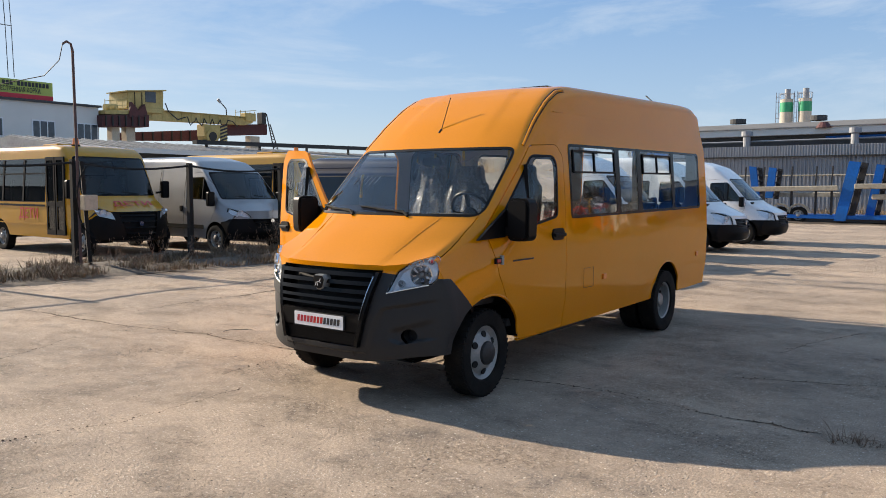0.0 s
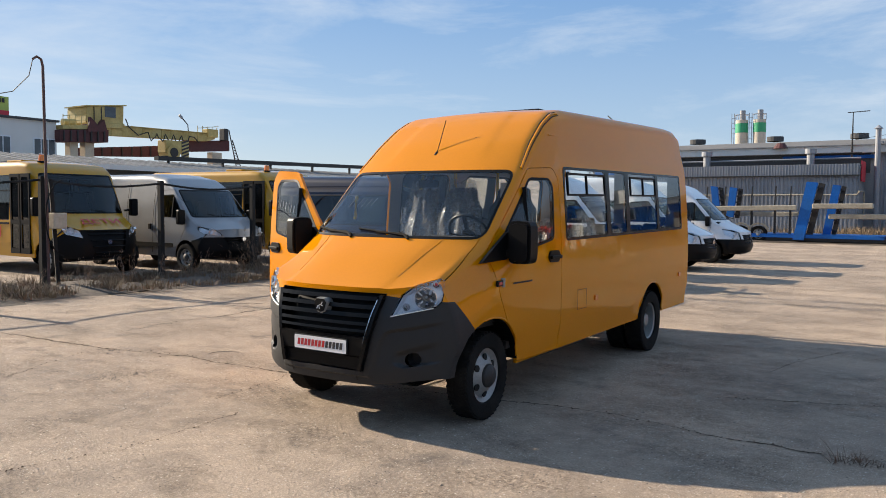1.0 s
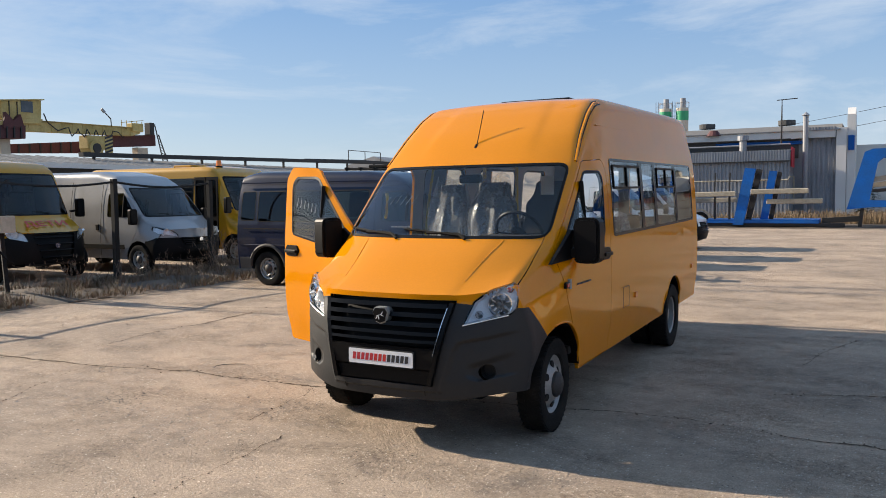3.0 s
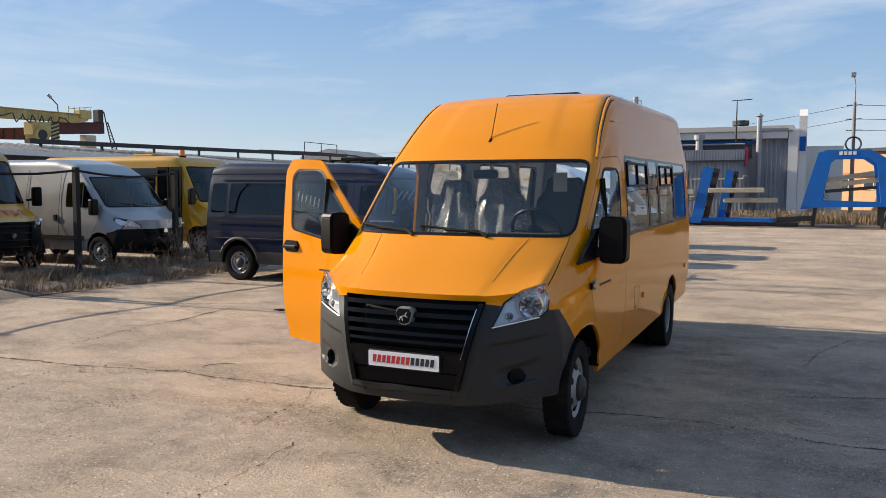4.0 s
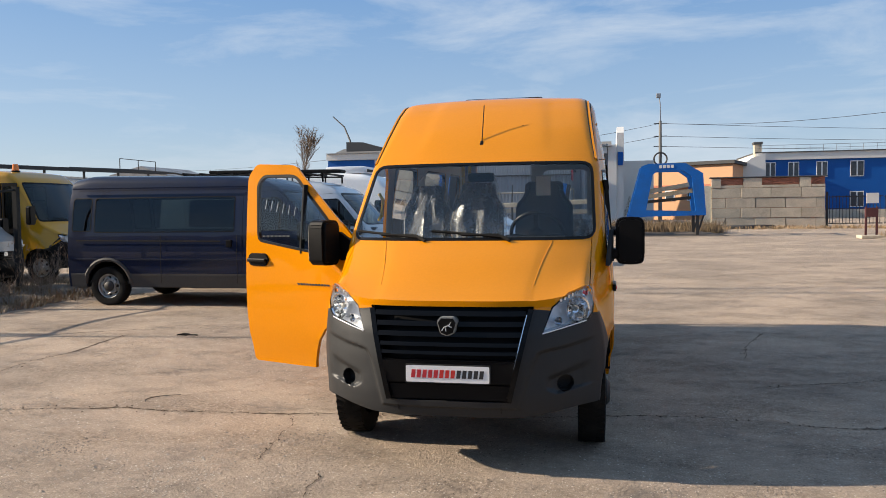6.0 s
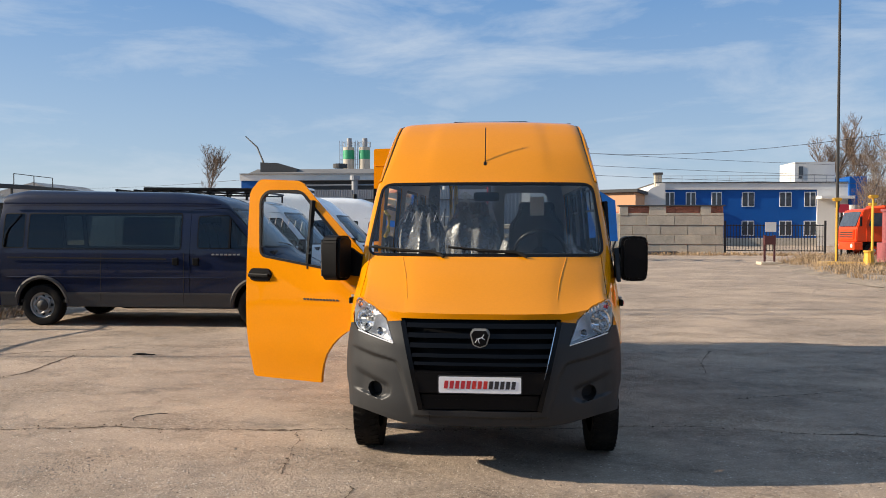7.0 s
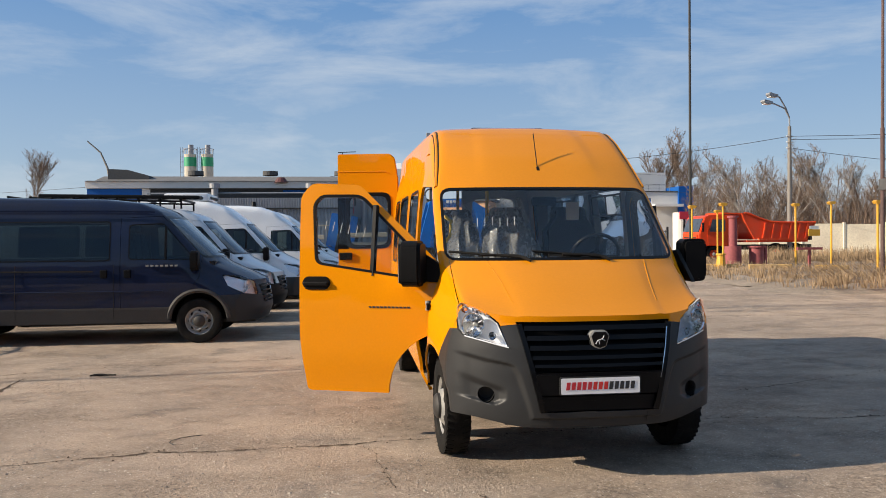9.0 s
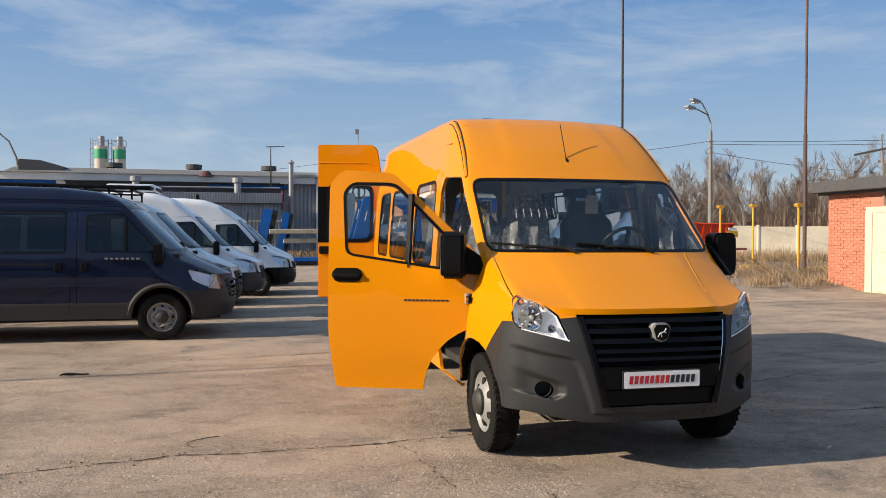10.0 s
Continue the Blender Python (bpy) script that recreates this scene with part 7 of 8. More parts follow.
part("end_carriage", prism([(44.0, 6.6), (52.1, 7.2), (52.1, 8.3), (46.3, 7.9), (44.0, 7.35)], "x", -61, -60.45, 0.02), crane_red, cr)
part("runway_beam", prism([(36.5, 5.9), (47.6, 6.4), (47.6, 7.6), (36.5, 6.6)], "x", -64, -63.4), crane_red, cr)
for k in range(10):
    y = 37.2 + 1.05 * k
    part("runway_rib", box(-63.42, -63.3, y, y + 0.14, 5.95 + 0.047 * k, 6.64 + 0.094 * k), steel_dark, cr)
tr_ = part("trolley", box(-60.6, -59.4, 43.4, 46.0, 6.5, 7.7, 0.05), crane_yellow, cr)
part("hoist_drum", rod((-60.6, 44.2, 6.55), (-59.2, 44.2, 6.55), 0.72, segs=20), crane_yellow, tr_)
part("drum_face", rod((-59.2, 44.2, 6.55), (-59.14, 44.2, 6.55), 0.45, segs=16), steel_dark, tr_)
part("hook_block", box(-60.3, -59.35, 43.5, 45.2, 5.9, 6.2, 0.05), steel_dark, tr_)
part("hazard_board", box(-59.42, -59.36, 45.2, 46.05, 6.05, 7.7), crane_yellow, tr_)
for k in range(5):
    part("hazard_stripe", prism([(45.2, 6.1 + 0.33 * k), (46.05, 6.4 + 0.33 * k), (46.05, 6.57 + 0.33 * k), (45.2, 6.27 + 0.33 * k)], "x", -59.36, -59.32), ink_dark, tr_)
lp = part("crane_lamp", pipe([(-59.8, 46.35, 8.7), (-59.8, 46.3, 9.4), (-59.8, 45.6, 10.0)], 0.05, 6), steel_dark, cr)
part("lamp_head", beam((-59.8, 45.65, 9.95), (-59.8, 45.3, 10.25), 0.16, 0.2), clad_grey, lp)
for y, w in ((34.1, 0.7), (35.45, 0.85), (49.3, 1.2)):
    part("column", box(-60.6, -59.8, y, y + w, 0, 6.9), concrete, cr)
bm = bmesh.new()
pts = [(-59.6, 39.3, 9.3), (-59.6, 39.6, 8.6), (-59.6, 40.6, 7.9), (-59.6, 41.4, 8.2)]
for k in range(31):
    pts.append((-59.5, 41.6 + 0.155 * k, 8.25 - (0.75 + 0.25 * math.sin(k * 1.3)) * abs(math.sin(k * math.pi / 6))))
pts += [(-59.5, 46.8, 8.2), (-59.5, 47.4, 7.7)]
part("festoon_cable", pipe(pts, 0.055, 5, bm), steel_dark, cr)
bm = bmesh.new()
for y in np.arange(33.2, 35.5, 0.55):
    beam((-59.3, y, 7.9), (-59.3, y, 9.1), 0.05, 0.05, into=bm)
beam((-59.3, 33.2, 8.95), (-59.3, 35.4, 9.3), 0.05, 0.05, into=bm)
beam((-59.3, 33.2, 8.5), (-59.3, 35.4, 8.8), 0.04, 0.04, into=bm)
for y in np.arange(47.4, 50.0, 0.6):
    beam((-59.7, y, 8.5), (-59.7, y, 9.4), 0.05, 0.05, into=bm)
beam((-59.7, 47.4, 9.15), (-59.7, 50.0, 9.55), 0.05, 0.05, into=bm)
tagged(part("guard_rail", bm, crane_yellow, cr), kind="stuff")
part("drive_box", box(-60.4, -59.6, 48.6, 49.9, 8.4, 9.2, 0.06), crane_yellow, cr)
part("motor", box(-60.4, -59.6, 50.7, 51.25, 8.2, 9.4, 0.05), steel_dark, cr)
ld = part("ladder", beam((-59.9, 51.55, 9.3), (-59.9, 52.5, 5.6), 0.08, 0.08), steel_dark, cr)
part("ladder_rail", beam((-59.9, 52.0, 8.3), (-59.9, 53.1, 5.6), 0.08, 0.08), steel_dark, ld)
for k in range(9):
    f = k / 9
    part("rung", beam((-59.9, 51.85 + 0.70 * f, 8.2 - 2.6 * f), (-59.9, 52.1 + 0.95 * f, 8.1 - 2.6 * f), 0.05, 0.05), steel_dark, ld)
gb = root("gable_shed", pose(0, 0, 0), "distant pale grey gable-roofed shed", "shed")
part("wall", prism([(-78, 0), (-78, 7.5), (-72.3, 8.9), (-67.6, 7.3), (-67.6, 0)], "y", 110, 125), roof_grey, gb)


# ---- plants ----
straw = mat("dry_grass", (0.39, 0.275, 0.160), 0.9, 0, 0.25, 8, 0.8, rgb2=(0.215, 0.148, 0.088))
# darker than straw: vehicle shade over this strip is put into the colour
weed_straw = mat("shade_toned_straw", (0.20, 0.147, 0.088), 0.9, 0, 0.3, 8, 0.8, rgb2=(0.10, 0.074, 0.047))
# dark soil tone also carries the shade beside the parked vehicles
soil = mat("dry_soil", (0.065, 0.050, 0.038), 0.95, 0, 0.35, 14, 1.3, bump=0.8, rgb2=(0.13, 0.10, 0.074))
soil_pale = mat("sandy_soil", (0.30, 0.24, 0.18), 0.95, 0, 0.3, 12, 1.0, bump=0.6, rgb2=(0.20, 0.16, 0.12))
reed = mat("brown_reeds", (0.15, 0.105, 0.068), 0.9, 0, 0.3, 8, 0.8, rgb2=(0.23, 0.165, 0.095))
birch = mat("pale_birch_bark", (0.34, 0.31, 0.28), 0.9, 0, 0.3, 6, 1.0, rgb2=(0.16, 0.13, 0.11))
pole_rust = mat("dark_rusty_pole", (0.085, 0.050, 0.045), 0.75, 0, 0.3, 12, 2.0)
bark = mat("grey_brown_bark", (0.14, 0.105, 0.08), 0.95, 0, 0.2, 10, 1.0)
twig = mat("brown_twigs", (0.19, 0.130, 0.092), 0.95, 0, 0.2, 1.0, 0.3)
twig_far = mat("far_brown_twigs", (0.150, 0.100, 0.072), 0.95, 0, 0.25, 0.6, 0.15, rgb2=(0.20, 0.138, 0.10))
twig_tree = mat("fine_tree_twigs", (0.185, 0.125, 0.090), 0.95, 0, 0.2, 0.6, 0.3, rgb2=(0.23, 0.165, 0.122))
fir_green = mat("dark_fir_green", (0.02, 0.035, 0.02), 0.9, 0, 0.2)


def bunch(name, blades, material, label, category, parent=None):
    """One object of many thin blades: (base, tip, width)."""
    verts, faces = [], []
    for a, b, w in blades:
        a, b = Vector(a), Vector(b)
        d = b - a
        sd = Vector((d.y, -d.x, 0))
        sd = (sd.normalized() if sd.length > 1e-4 else Vector((1, 0, 0))) * w / 2
        mid = a + d * 0.55 + Vector((0, 0, 0.05 * d.length))
        i = len(verts)
        verts += [a - sd, a + sd, mid - sd * 0.8, mid + sd * 0.8, b]
        faces += [(i, i + 1, i + 3, i + 2), (i + 2, i + 3, i + 4)]
    me = bpy.data.meshes.new(name)
    me.from_pydata(verts, [], faces)
    me.materials.append(material)
    ob = new(name, me)
    if parent is not None:
        ob.parent = parent
        ob["kind"] = "stuff"
        return ob
    return tagged(ob, label, category, kind="stuff")


def tufts(rng, spots, per, height, spread, lean=0.5, width=0.012):
    out = []
    for x, y, z in spots:
        hh = height * rng.uniform(0.5, 1.3)
        for _ in range(per):
            a, r = rng.uniform(0, math.tau), rng.uniform(0, spread)
            bx, by = x + r * math.cos(a), y + r * math.sin(a)
            h = hh * rng.uniform(0.4, 1.1)
            k = lean * rng.uniform(0.1, 1.0) * h
            out.append(((bx, by, z), (bx + k * math.cos(a + rng.uniform(-1, 1)), by + k * math.sin(a + rng.uniform(-1, 1)), z + h), width * rng.uniform(0.6, 1.4)))
    return out


def mound(name, outline, height, material, label, step=0.35, seed=3):
    """A low uneven heap inside a convex outline, feathered to the ground at its rim."""
    xs, ys = [p[0] for p in outline], [p[1] for p in outline]
    n = len(outline)
    area = sum(outline[i - 1][0] * outline[i][1] - outline[i][0] * outline[i - 1][1] for i in range(n))
    sg_ = 1 if area > 0 else -1

    def depth(x, y):
        d = 9e9
        for i in range(n):
            a, b = outline[i - 1], outline[i]
            l_ = math.hypot(b[0] - a[0], b[1] - a[1])
            d = min(d, ((b[0] - a[0]) * (y - a[1]) - (b[1] - a[1]) * (x - a[0])) / l_ * sg_)
        return d
    bm = bmesh.new()
    nx, ny = int((max(xs) - min(xs)) / step) + 2, int((max(ys) - min(ys)) / step) + 2
    g = {}
    for i in range(nx):
        for j in range(ny):
            x, y = min(xs) + i * step, min(ys) + j * step
            wob = noise.noise(Vector((x * 0.7, y * 0.7, seed))) * 0.45
            d = depth(x, y) + wob
            if d > -step:
                z = height * min(1.0, max(0.0, d / 0.8)) * (0.75 + 0.5 * noise.noise(Vector((x * 1.4, y * 1.4, seed + 5)))) + 0.02 * noise.noise(Vector((x * 6, y * 6, 1)))
                g[i, j] = bm.verts.new((x, y, max(z, 0) + 0.004 if d > 0 else -0.02))
    for i in range(nx - 1):
        for j in range(ny - 1):
            q = [g.get(k) for k in ((i, j), (i + 1, j), (i + 1, j + 1), (i, j + 1))]
            if all(q):
                bm.faces.new(q)
    ob = tagged(part(name, bm, material, smooth=True), label, "soil", kind="structure")
    return ob, depth


rng = random.Random(11)
# strip of soil and weeds along the wire fence
out_l = [(-11.6, -12), (-9.5, -12), (-8.9, 2.0), (-8.1, 6.2), (-8.4, 9.6), (-9.6, 10.9), (-11.6, 11.0)]
mound("soil_strip", out_l, 0.10, soil, "dry soil strip with weeds along the wire fence")
spots = []
while len(spots) < 720:
    x, y = rng.uniform(-11.4, -8.2), rng.uniform(-6, 10.6)
    if noise.noise(Vector((x * 0.9, y * 0.9, 2))) > -0.15 and x < np.interp(y, [-6, 2, 6, 9.6, 10.6], [-9.4, -9.0, -8.2, -8.5, -9.8]):
        spots.append((x, y, 0.05))
bunch("dry_weeds", tufts(rng, spots, 22, 0.17, 0.20, 1.5, 0.010), weed_straw, "dry straw-coloured weeds lying in tufts", "grass")
spots = [(x, y, z) for x, y, z in spots if rng.random() < 0.5]
bunch("dead_weeds", tufts(rng, spots, 16, 0.17, 0.26, 1.6, 0.010), twig, "dark brown dead weeds lying along the fence", "weeds")


def shrub(x, y, tall, n):
    """Thin branching dead stems of one low bush."""
    out = []
    for _ in range(n):
        a = rng.uniform(0, math.tau)
        p = Vector((x + 0.12 * math.cos(a), y + 0.12 * math.sin(a), 0.03))
        d = Vector((math.cos(a) * rng.uniform(0.1, 0.8), math.sin(a) * rng.uniform(0.1, 0.8), 1)).normalized()
        for k in range(4):
            q = p + d * tall * rng.uniform(0.18, 0.36)
            out.append((p, q, 0.008 - 0.0012 * k))
            for _ in range(3):
                e = (d + Vector((rng.uniform(-1, 1), rng.uniform(-1, 1), rng.uniform(-0.5, 0.7)))).normalized()
                out.append((q, q + e * tall * rng.uniform(0.08, 0.24), 0.005))
            p, d = q, (d + Vector((rng.uniform(-1, 1), rng.uniform(-1, 1), rng.uniform(-0.4, 0.3))) * 0.4).normalized()
    return out


bunch("grass_tuft", tufts(rng, [(3.41, 1.33, 0), (3.5, 1.36, 0), (3.3, 1.3, 0)], 40, 0.07, 0.10, 2.2, 0.005), twig, "small flattened tuft of dead grass on asphalt", "grass")
stems = []
for x, y, tall in ((-9.75, 8.5, 0.75), (-9.95, 8.9, 0.95), (-10.45, 4.5, 0.45), (-10.1, 5.2, 0.55), (-10.3, 7.2, 0.5), (-9.9, 6.2, 0.45), (-10.0, 3.2, 0.4), (-9.6, 7.6, 0.45), (-10.3, 9.6, 0.7), (-9.9, 1.6, 0.4), (-9.3, 6.9, 0.35)):
    stems += shrub(x, y, tall, 26)
bunch("dead_shrubs", stems, twig, "brown leafless shrubs tangled at the fence foot", "shrub")

# weed island and verge on the exit side
out_r = [(9.9, 13.7), (12.4, 13.9), (15.5, 14.6), (30, 14.8), (36, 24), (30, 40), (16, 38), (12.6, 33), (11.3, 25)]
_, inside_r = mound("verge", out_r, 0.22, soil_pale, "rough soil verge with dry grass", 0.6, 8)
spots = []
while len(spots) < 1500:
    x, y = rng.uniform(9.8, 34), rng.uniform(13.8, 40)
    d = inside_r(x, y)
    if d > 0.2 and (d < 5 or rng.random() < 0.45) and not (x > 13.6 and y < 17) and noise.noise(Vector((x * 0.5, y * 0.5, 4))) > -0.3:
        spots.append((x, y, 0.12))
bunch("dry_grass", tufts(rng, spots, 26, 0.33, 0.35, 0.8, 0.014), straw, "tall dry straw-coloured grass on the verge", "grass")
brush = []
for _ in range(420):
    x, y = rng.uniform(12.2, 17.5), rng.uniform(15.6, 20)
    a = rng.uniform(2.2, 3.6)
    l_ = rng.uniform(0.5, 1.8)
    brush.append(((x, y, 0.15), (x + l_ * math.cos(a), y + 0.5 * l_ * math.sin(a), 0.2 + l_ * 0.55), 0.018))
bunch("brushwood", brush, twig, "grey-brown heap of cut brushwood", "brushwood")
mound("soil_bank", [(-9, 36.2), (7.0, 36.2), (7.4, 46.5), (-9, 46.5)], 0.14, soil, "dark littered soil under the transporter trailer", 0.8, 6)
spots = [(rng.uniform(-1.5, 7.2) if k % 8 else rng.uniform(-9, 0), rng.uniform(39.5, 46.5), 0.05) for k in range(620)]
bunch("reed_grass", tufts(rng, spots, 22, 0.62, 0.5, 0.6, 0.022), reed, "dry reeds behind the transporter trailer", "grass")
spots = [(rng.uniform(5.5, 24), rng.uniform(46.5, 49.6), 0.0) for _ in range(260)]
bunch("edge_grass", tufts(rng, spots, 14, 0.25, 0.4, 0.8, 0.03), straw, "short dry grass along the block wall", "grass")


# ---- trees ----
def bare_tree(seed, height, spread=0.35, dense=1.0, wood_mat=None):
    """A leafless tree: trunk, limbs and a crown of fine twigs; returned as an empty at the origin."""
    r = random.Random(seed)
    wood, twigs = bmesh.new(), []

    def grow(p, d, length, rad, level):
        pts = [p]
        q, v = Vector(p), Vector(d)
        steps = 4
        for _ in range(steps):
            v = (v + Vector((r.uniform(-1, 1), r.uniform(-1, 1), r.uniform(-0.2, 0.6))) * 0.16).normalized()
            q = q + v * length / steps
            pts.append(q.copy())
        if level < 3:
            pipe(pts, rad, 5 if level else 7, wood, taper=0.45)
        else:
            for a, b in zip(pts, pts[1:]):
                twigs.append((a, b, max(0.016, rad * 2.2)))
        if level >= 4:
            return
        kids = (15, 8, 7, 5)[level]
        for k in range(int(kids * dense)):
            f = r.uniform(0.25 if level == 0 else 0.15, 1.0)
            i = min(steps - 1, int(f * steps))
            base = pts[i].lerp(pts[i + 1], f * steps - i)
            az = r.uniform(0, math.tau)
            out = Vector((math.cos(az), math.sin(az), r.uniform(0.4, 1.5) if level < 2 else r.uniform(-0.2, 1.0)))
            nd = (v * 0.45 + out.normalized() * (0.62 + spread)).normalized()
            grow(base, nd, length * r.uniform(0.34, 0.56) * (1.15 - 0.45 * f), rad * 0.46, level + 1)
    grow(Vector((0, 0, -0.1)), Vector((0, 0, 1)), height * 0.82, height * 0.011, 0)
    e = new("bare_tree")
    part("trunk", wood, wood_mat or bark, e, smooth=True)
    bunch("crown", twigs, twig_tree, "", "", e)
    return e


TREES = []
for seed, h in ((1, 8.4), (2, 7.2), (3, 9.0), (5, 6.6)):
    t_ = bare_tree(seed, h, 0.3 + 0.05 * seed, wood_mat=birch if seed in (1, 3) else None)
    TREES.append(tagged(t_, "leafless brown birch with a fine twiggy crown", "tree", "trees behind the boundary fence"))
places = []
r_ = random.Random(21)
for k in range(64):
    head = radians(25.5 + 31 * k / 63 + r_.uniform(-0.5, 0.5))
    dist = r_.uniform(78, 108) if k % 3 else r_.uniform(72, 80)
    places.append((-2.4 + dist * math.sin(head), -4.4 + dist * math.cos(head)))
for k, (x, y) in enumerate(places):
    if 14 < x < 41 and 82 < y < 99:
        y = 101
    m = pose(x, y, 0, 0, 0, r_.uniform(0, 360))
    if k < len(TREES):
        TREES[k].matrix_basis = m
    else:
        copy_thing(TREES[k % len(TREES)], m)
big = bare_tree(9, 16.0, 0.35, 1.35)
big.matrix_basis = pose(45.5, 112, 0)
tagged(big, "large bare tree with a wide rounded crown", "tree", "trees beyond the office block")
copy_thing(big, pose(51.5, 116, 0, 0, 0, 120))
lone = bare_tree(14, 14.0, 0.3, 1.2)
lone.matrix_basis = pose(-48.2, 120, 0)
tagged(lone, "lone bare tree with sparse branches far off", "tree")
thicket = []
for k in range(3600):
    turn_, dist = radians(r_.uniform(25, 58)), r_.uniform(72, 112)
    x, y = -2.4 + dist * math.sin(turn_), -4.4 + dist * math.cos(turn_)
    if 14 < x < 42 and 80 < y < 99:
        continue
    h = r_.uniform(3.2, 7.2) * (0.7 + 0.7 * abs(noise.noise(Vector((x * 0.08, y * 0.08, 3)))))
    tip = Vector((x + r_.uniform(-0.8, 0.8), y, h))
    thicket.append(((x, y, 0), tip, r_.uniform(0.05, 0.12)))
    for _ in range(11):
        q = Vector((x, y, 0)).lerp(tip, r_.uniform(0.25, 0.98))
        az, l_ = r_.uniform(0, math.tau), h * r_.uniform(0.10, 0.28)
        e = q + Vector((math.cos(az) * 0.7, math.sin(az) * 0.7, r_.uniform(0.3, 1.1))) * l_
        thicket.append((q, e, r_.uniform(0.02, 0.045)))
        thicket.append((q.lerp(e, 0.5), e + Vector((r_.uniform(-0.5, 0.5), 0, r_.uniform(-0.1, 0.5))), 0.02))
bunch("far_thicket", thicket, twig_far, "dense brown thicket of bare saplings", "woods")
fir = []
for x, y, h in ((3.2, 52.5, 3.2), (2.6, 51.5, 2.2)):
    for k in range(240):
        z = r_.uniform(0.1, 1.0)
        a = r_.uniform(0, math.tau)
        w = 1.0 * (1.05 - z)
        fir.append(((x, y, z * h), (x + w * math.cos(a), y + w * math.sin(a), z * h - 0.15 * w), 0.12))
bunch("small_firs", fir, fir_green, "two small dark fir trees by the wall", "fir tree")


# ---- wire fence on the left ----
fence_black = mat("blackened_fence_steel", (0.014, 0.0135, 0.013), 0.7, 0, 0.3, 30, 3.0, spec=0.25)
fence = root("wire_fence", pose(0, 0, 0), "rusty dark steel post fence with sagging top rail", "fence")
for y in (-9.3, -6.65, -4.0, -1.4, 1.25, 3.9, 6.55, 9.2):
    part("post", beam((-10.7, y, 0), (-10.7, y, 2.14), 0.10, 0.10), fence_black, fence)
part("post", beam((-10.62, 4.15, 0), (-10.66, 4.05, 2.1), 0.09, 0.07), fence_black, fence)
for y0, y1 in ((-9.3, -4.0), (-4.0, 1.25), (1.25, 3.9), (3.9, 6.55), (6.55, 9.2)):
    part("top_rail", pipe([(-10.7, y0 + (y1 - y0) * f, 2.08 - 0.10 * math.sin(f * math.pi)) for f in np.linspace(0, 1, 7)], 0.025, 6), fence_black, fence)
part("meter_box", box(-10.66, -10.45, 3.98, 4.25, 1.15, 1.45, 0.02), concrete, fence)
cable_pole = root("cable_pole", pose(-10.55, 3.92, 0), "thin rusty pole with hooked top and hanging cable", "pole")
part("pole", pipe([(0, 0, 0), (0, -0.02, 2.2), (-0.02, -0.03, 4.2), (-0.02, -0.06, 4.32), (-0.02, -0.14, 4.36), (-0.02, -0.22, 4.30)], 0.028, 8, taper=0.8), pole_rust, cable_pole)
part("cable", pipe([(-0.02, -0.22, 4.30), (-0.1, -0.25, 4.0), (-0.3, -0.45, 3.7), (-1.2, -0.9, 3.55), (-4, -2, 3.8), (-10, -4.4, 4.6), (-20, -8, 5.8)], 0.009, 5), steel_dark, cable_pole)
part("hose_loop", pipe([(0.05, 0.35 + 0.42 * math.sin(a) * -1, 1.35 + 0.75 * math.cos(a)) for a in np.linspace(0.2, 3.0, 16)], 0.012, 6), rubber, cable_pole)

# ---- exit side: gas posts, pipes, kerbs, mast ----
for x, y, h in ((13.6, 28.5, 2.95), (14.8, 28.0, 3.04), (18.8, 29.0, 3.05), (20.55, 29.0, 3.13), (19.25, 24.0, 2.94), (17.0, 33.0, 2.9)):
    g_ = root("gas_post", pose(x, y, 0), "slim yellow post with a flat cap", "post", "yellow posts on the verge")
    part("pole", rod((0, 0, 0), (0, 0, h - 0.12), 0.045, segs=8), post_yellow, g_)
    part("cap", prism([(-0.17, h - 0.05), (-0.10, h - 0.14), (0.10, h - 0.14), (0.17, h - 0.05), (0.08, h), (-0.08, h)], "y", -0.12, 0.12), post_yellow, g_)
vp = root("vent_pipe", pose(16.28, 30, 0), "oxide-red vertical pipe on a wide base", "pipe")
part("upper_pipe", rod((0, 0, 1.0), (0, 0, 2.5), 0.19, segs=14), pipe_red, vp, smooth=True)
part("base_pipe", rod((0, 0, 0), (0, 0, 1.1), 0.38, segs=16), pipe_red, vp, smooth=True)
part("flange", rod((0, 0, 2.42), (0, 0, 2.52), 0.26, segs=14), pipe_red, vp)
vs_ = root("pipe_stub", pose(17.45, 30, 0), "short oxide-red pipe stub", "pipe")
part("stub", rod((0, 0, 0), (0, 0, 1.05), 0.33, segs=16), pipe_red, vs_, smooth=True)
part("lid", rod((0, 0, 1.03), (0, 0, 1.1), 0.42, segs=16), pipe_red, vs_)
part("side_pipe", rod((0.42, 0, 0), (0.42, 0, 1.05), 0.09, segs=10), pipe_red, vs_)
tf = root("pipe_support", pose(17.6, 26, 0), "rusty T-shaped pipe support", "support")
part("leg", beam((0, 0, 0), (0, 0, 1.0), 0.09, 0.09), pipe_red, tf)
part("crossbar", beam((-0.55, 0, 1.02), (0.55, 0, 1.02), 0.16, 0.10), pipe_red, tf)
kerbs = [((12.9, 28.6), (15.2, 27.4)), ((15.6, 27.3), (17.3, 26.8)), ((17.6, 25.6), (18.8, 25.2)), ((19.2, 23.6), (20.2, 23.2))]
for (xa, ya), (xb, yb) in kerbs:
    tagged(part("yellow_kerb", beam((xa, ya, 0.20), (xb, yb, 0.20), 0.26, 0.30, 0.03), kerb_yellow), "weathered yellow concrete kerb block", "kerb", "yellow kerbs on the verge")
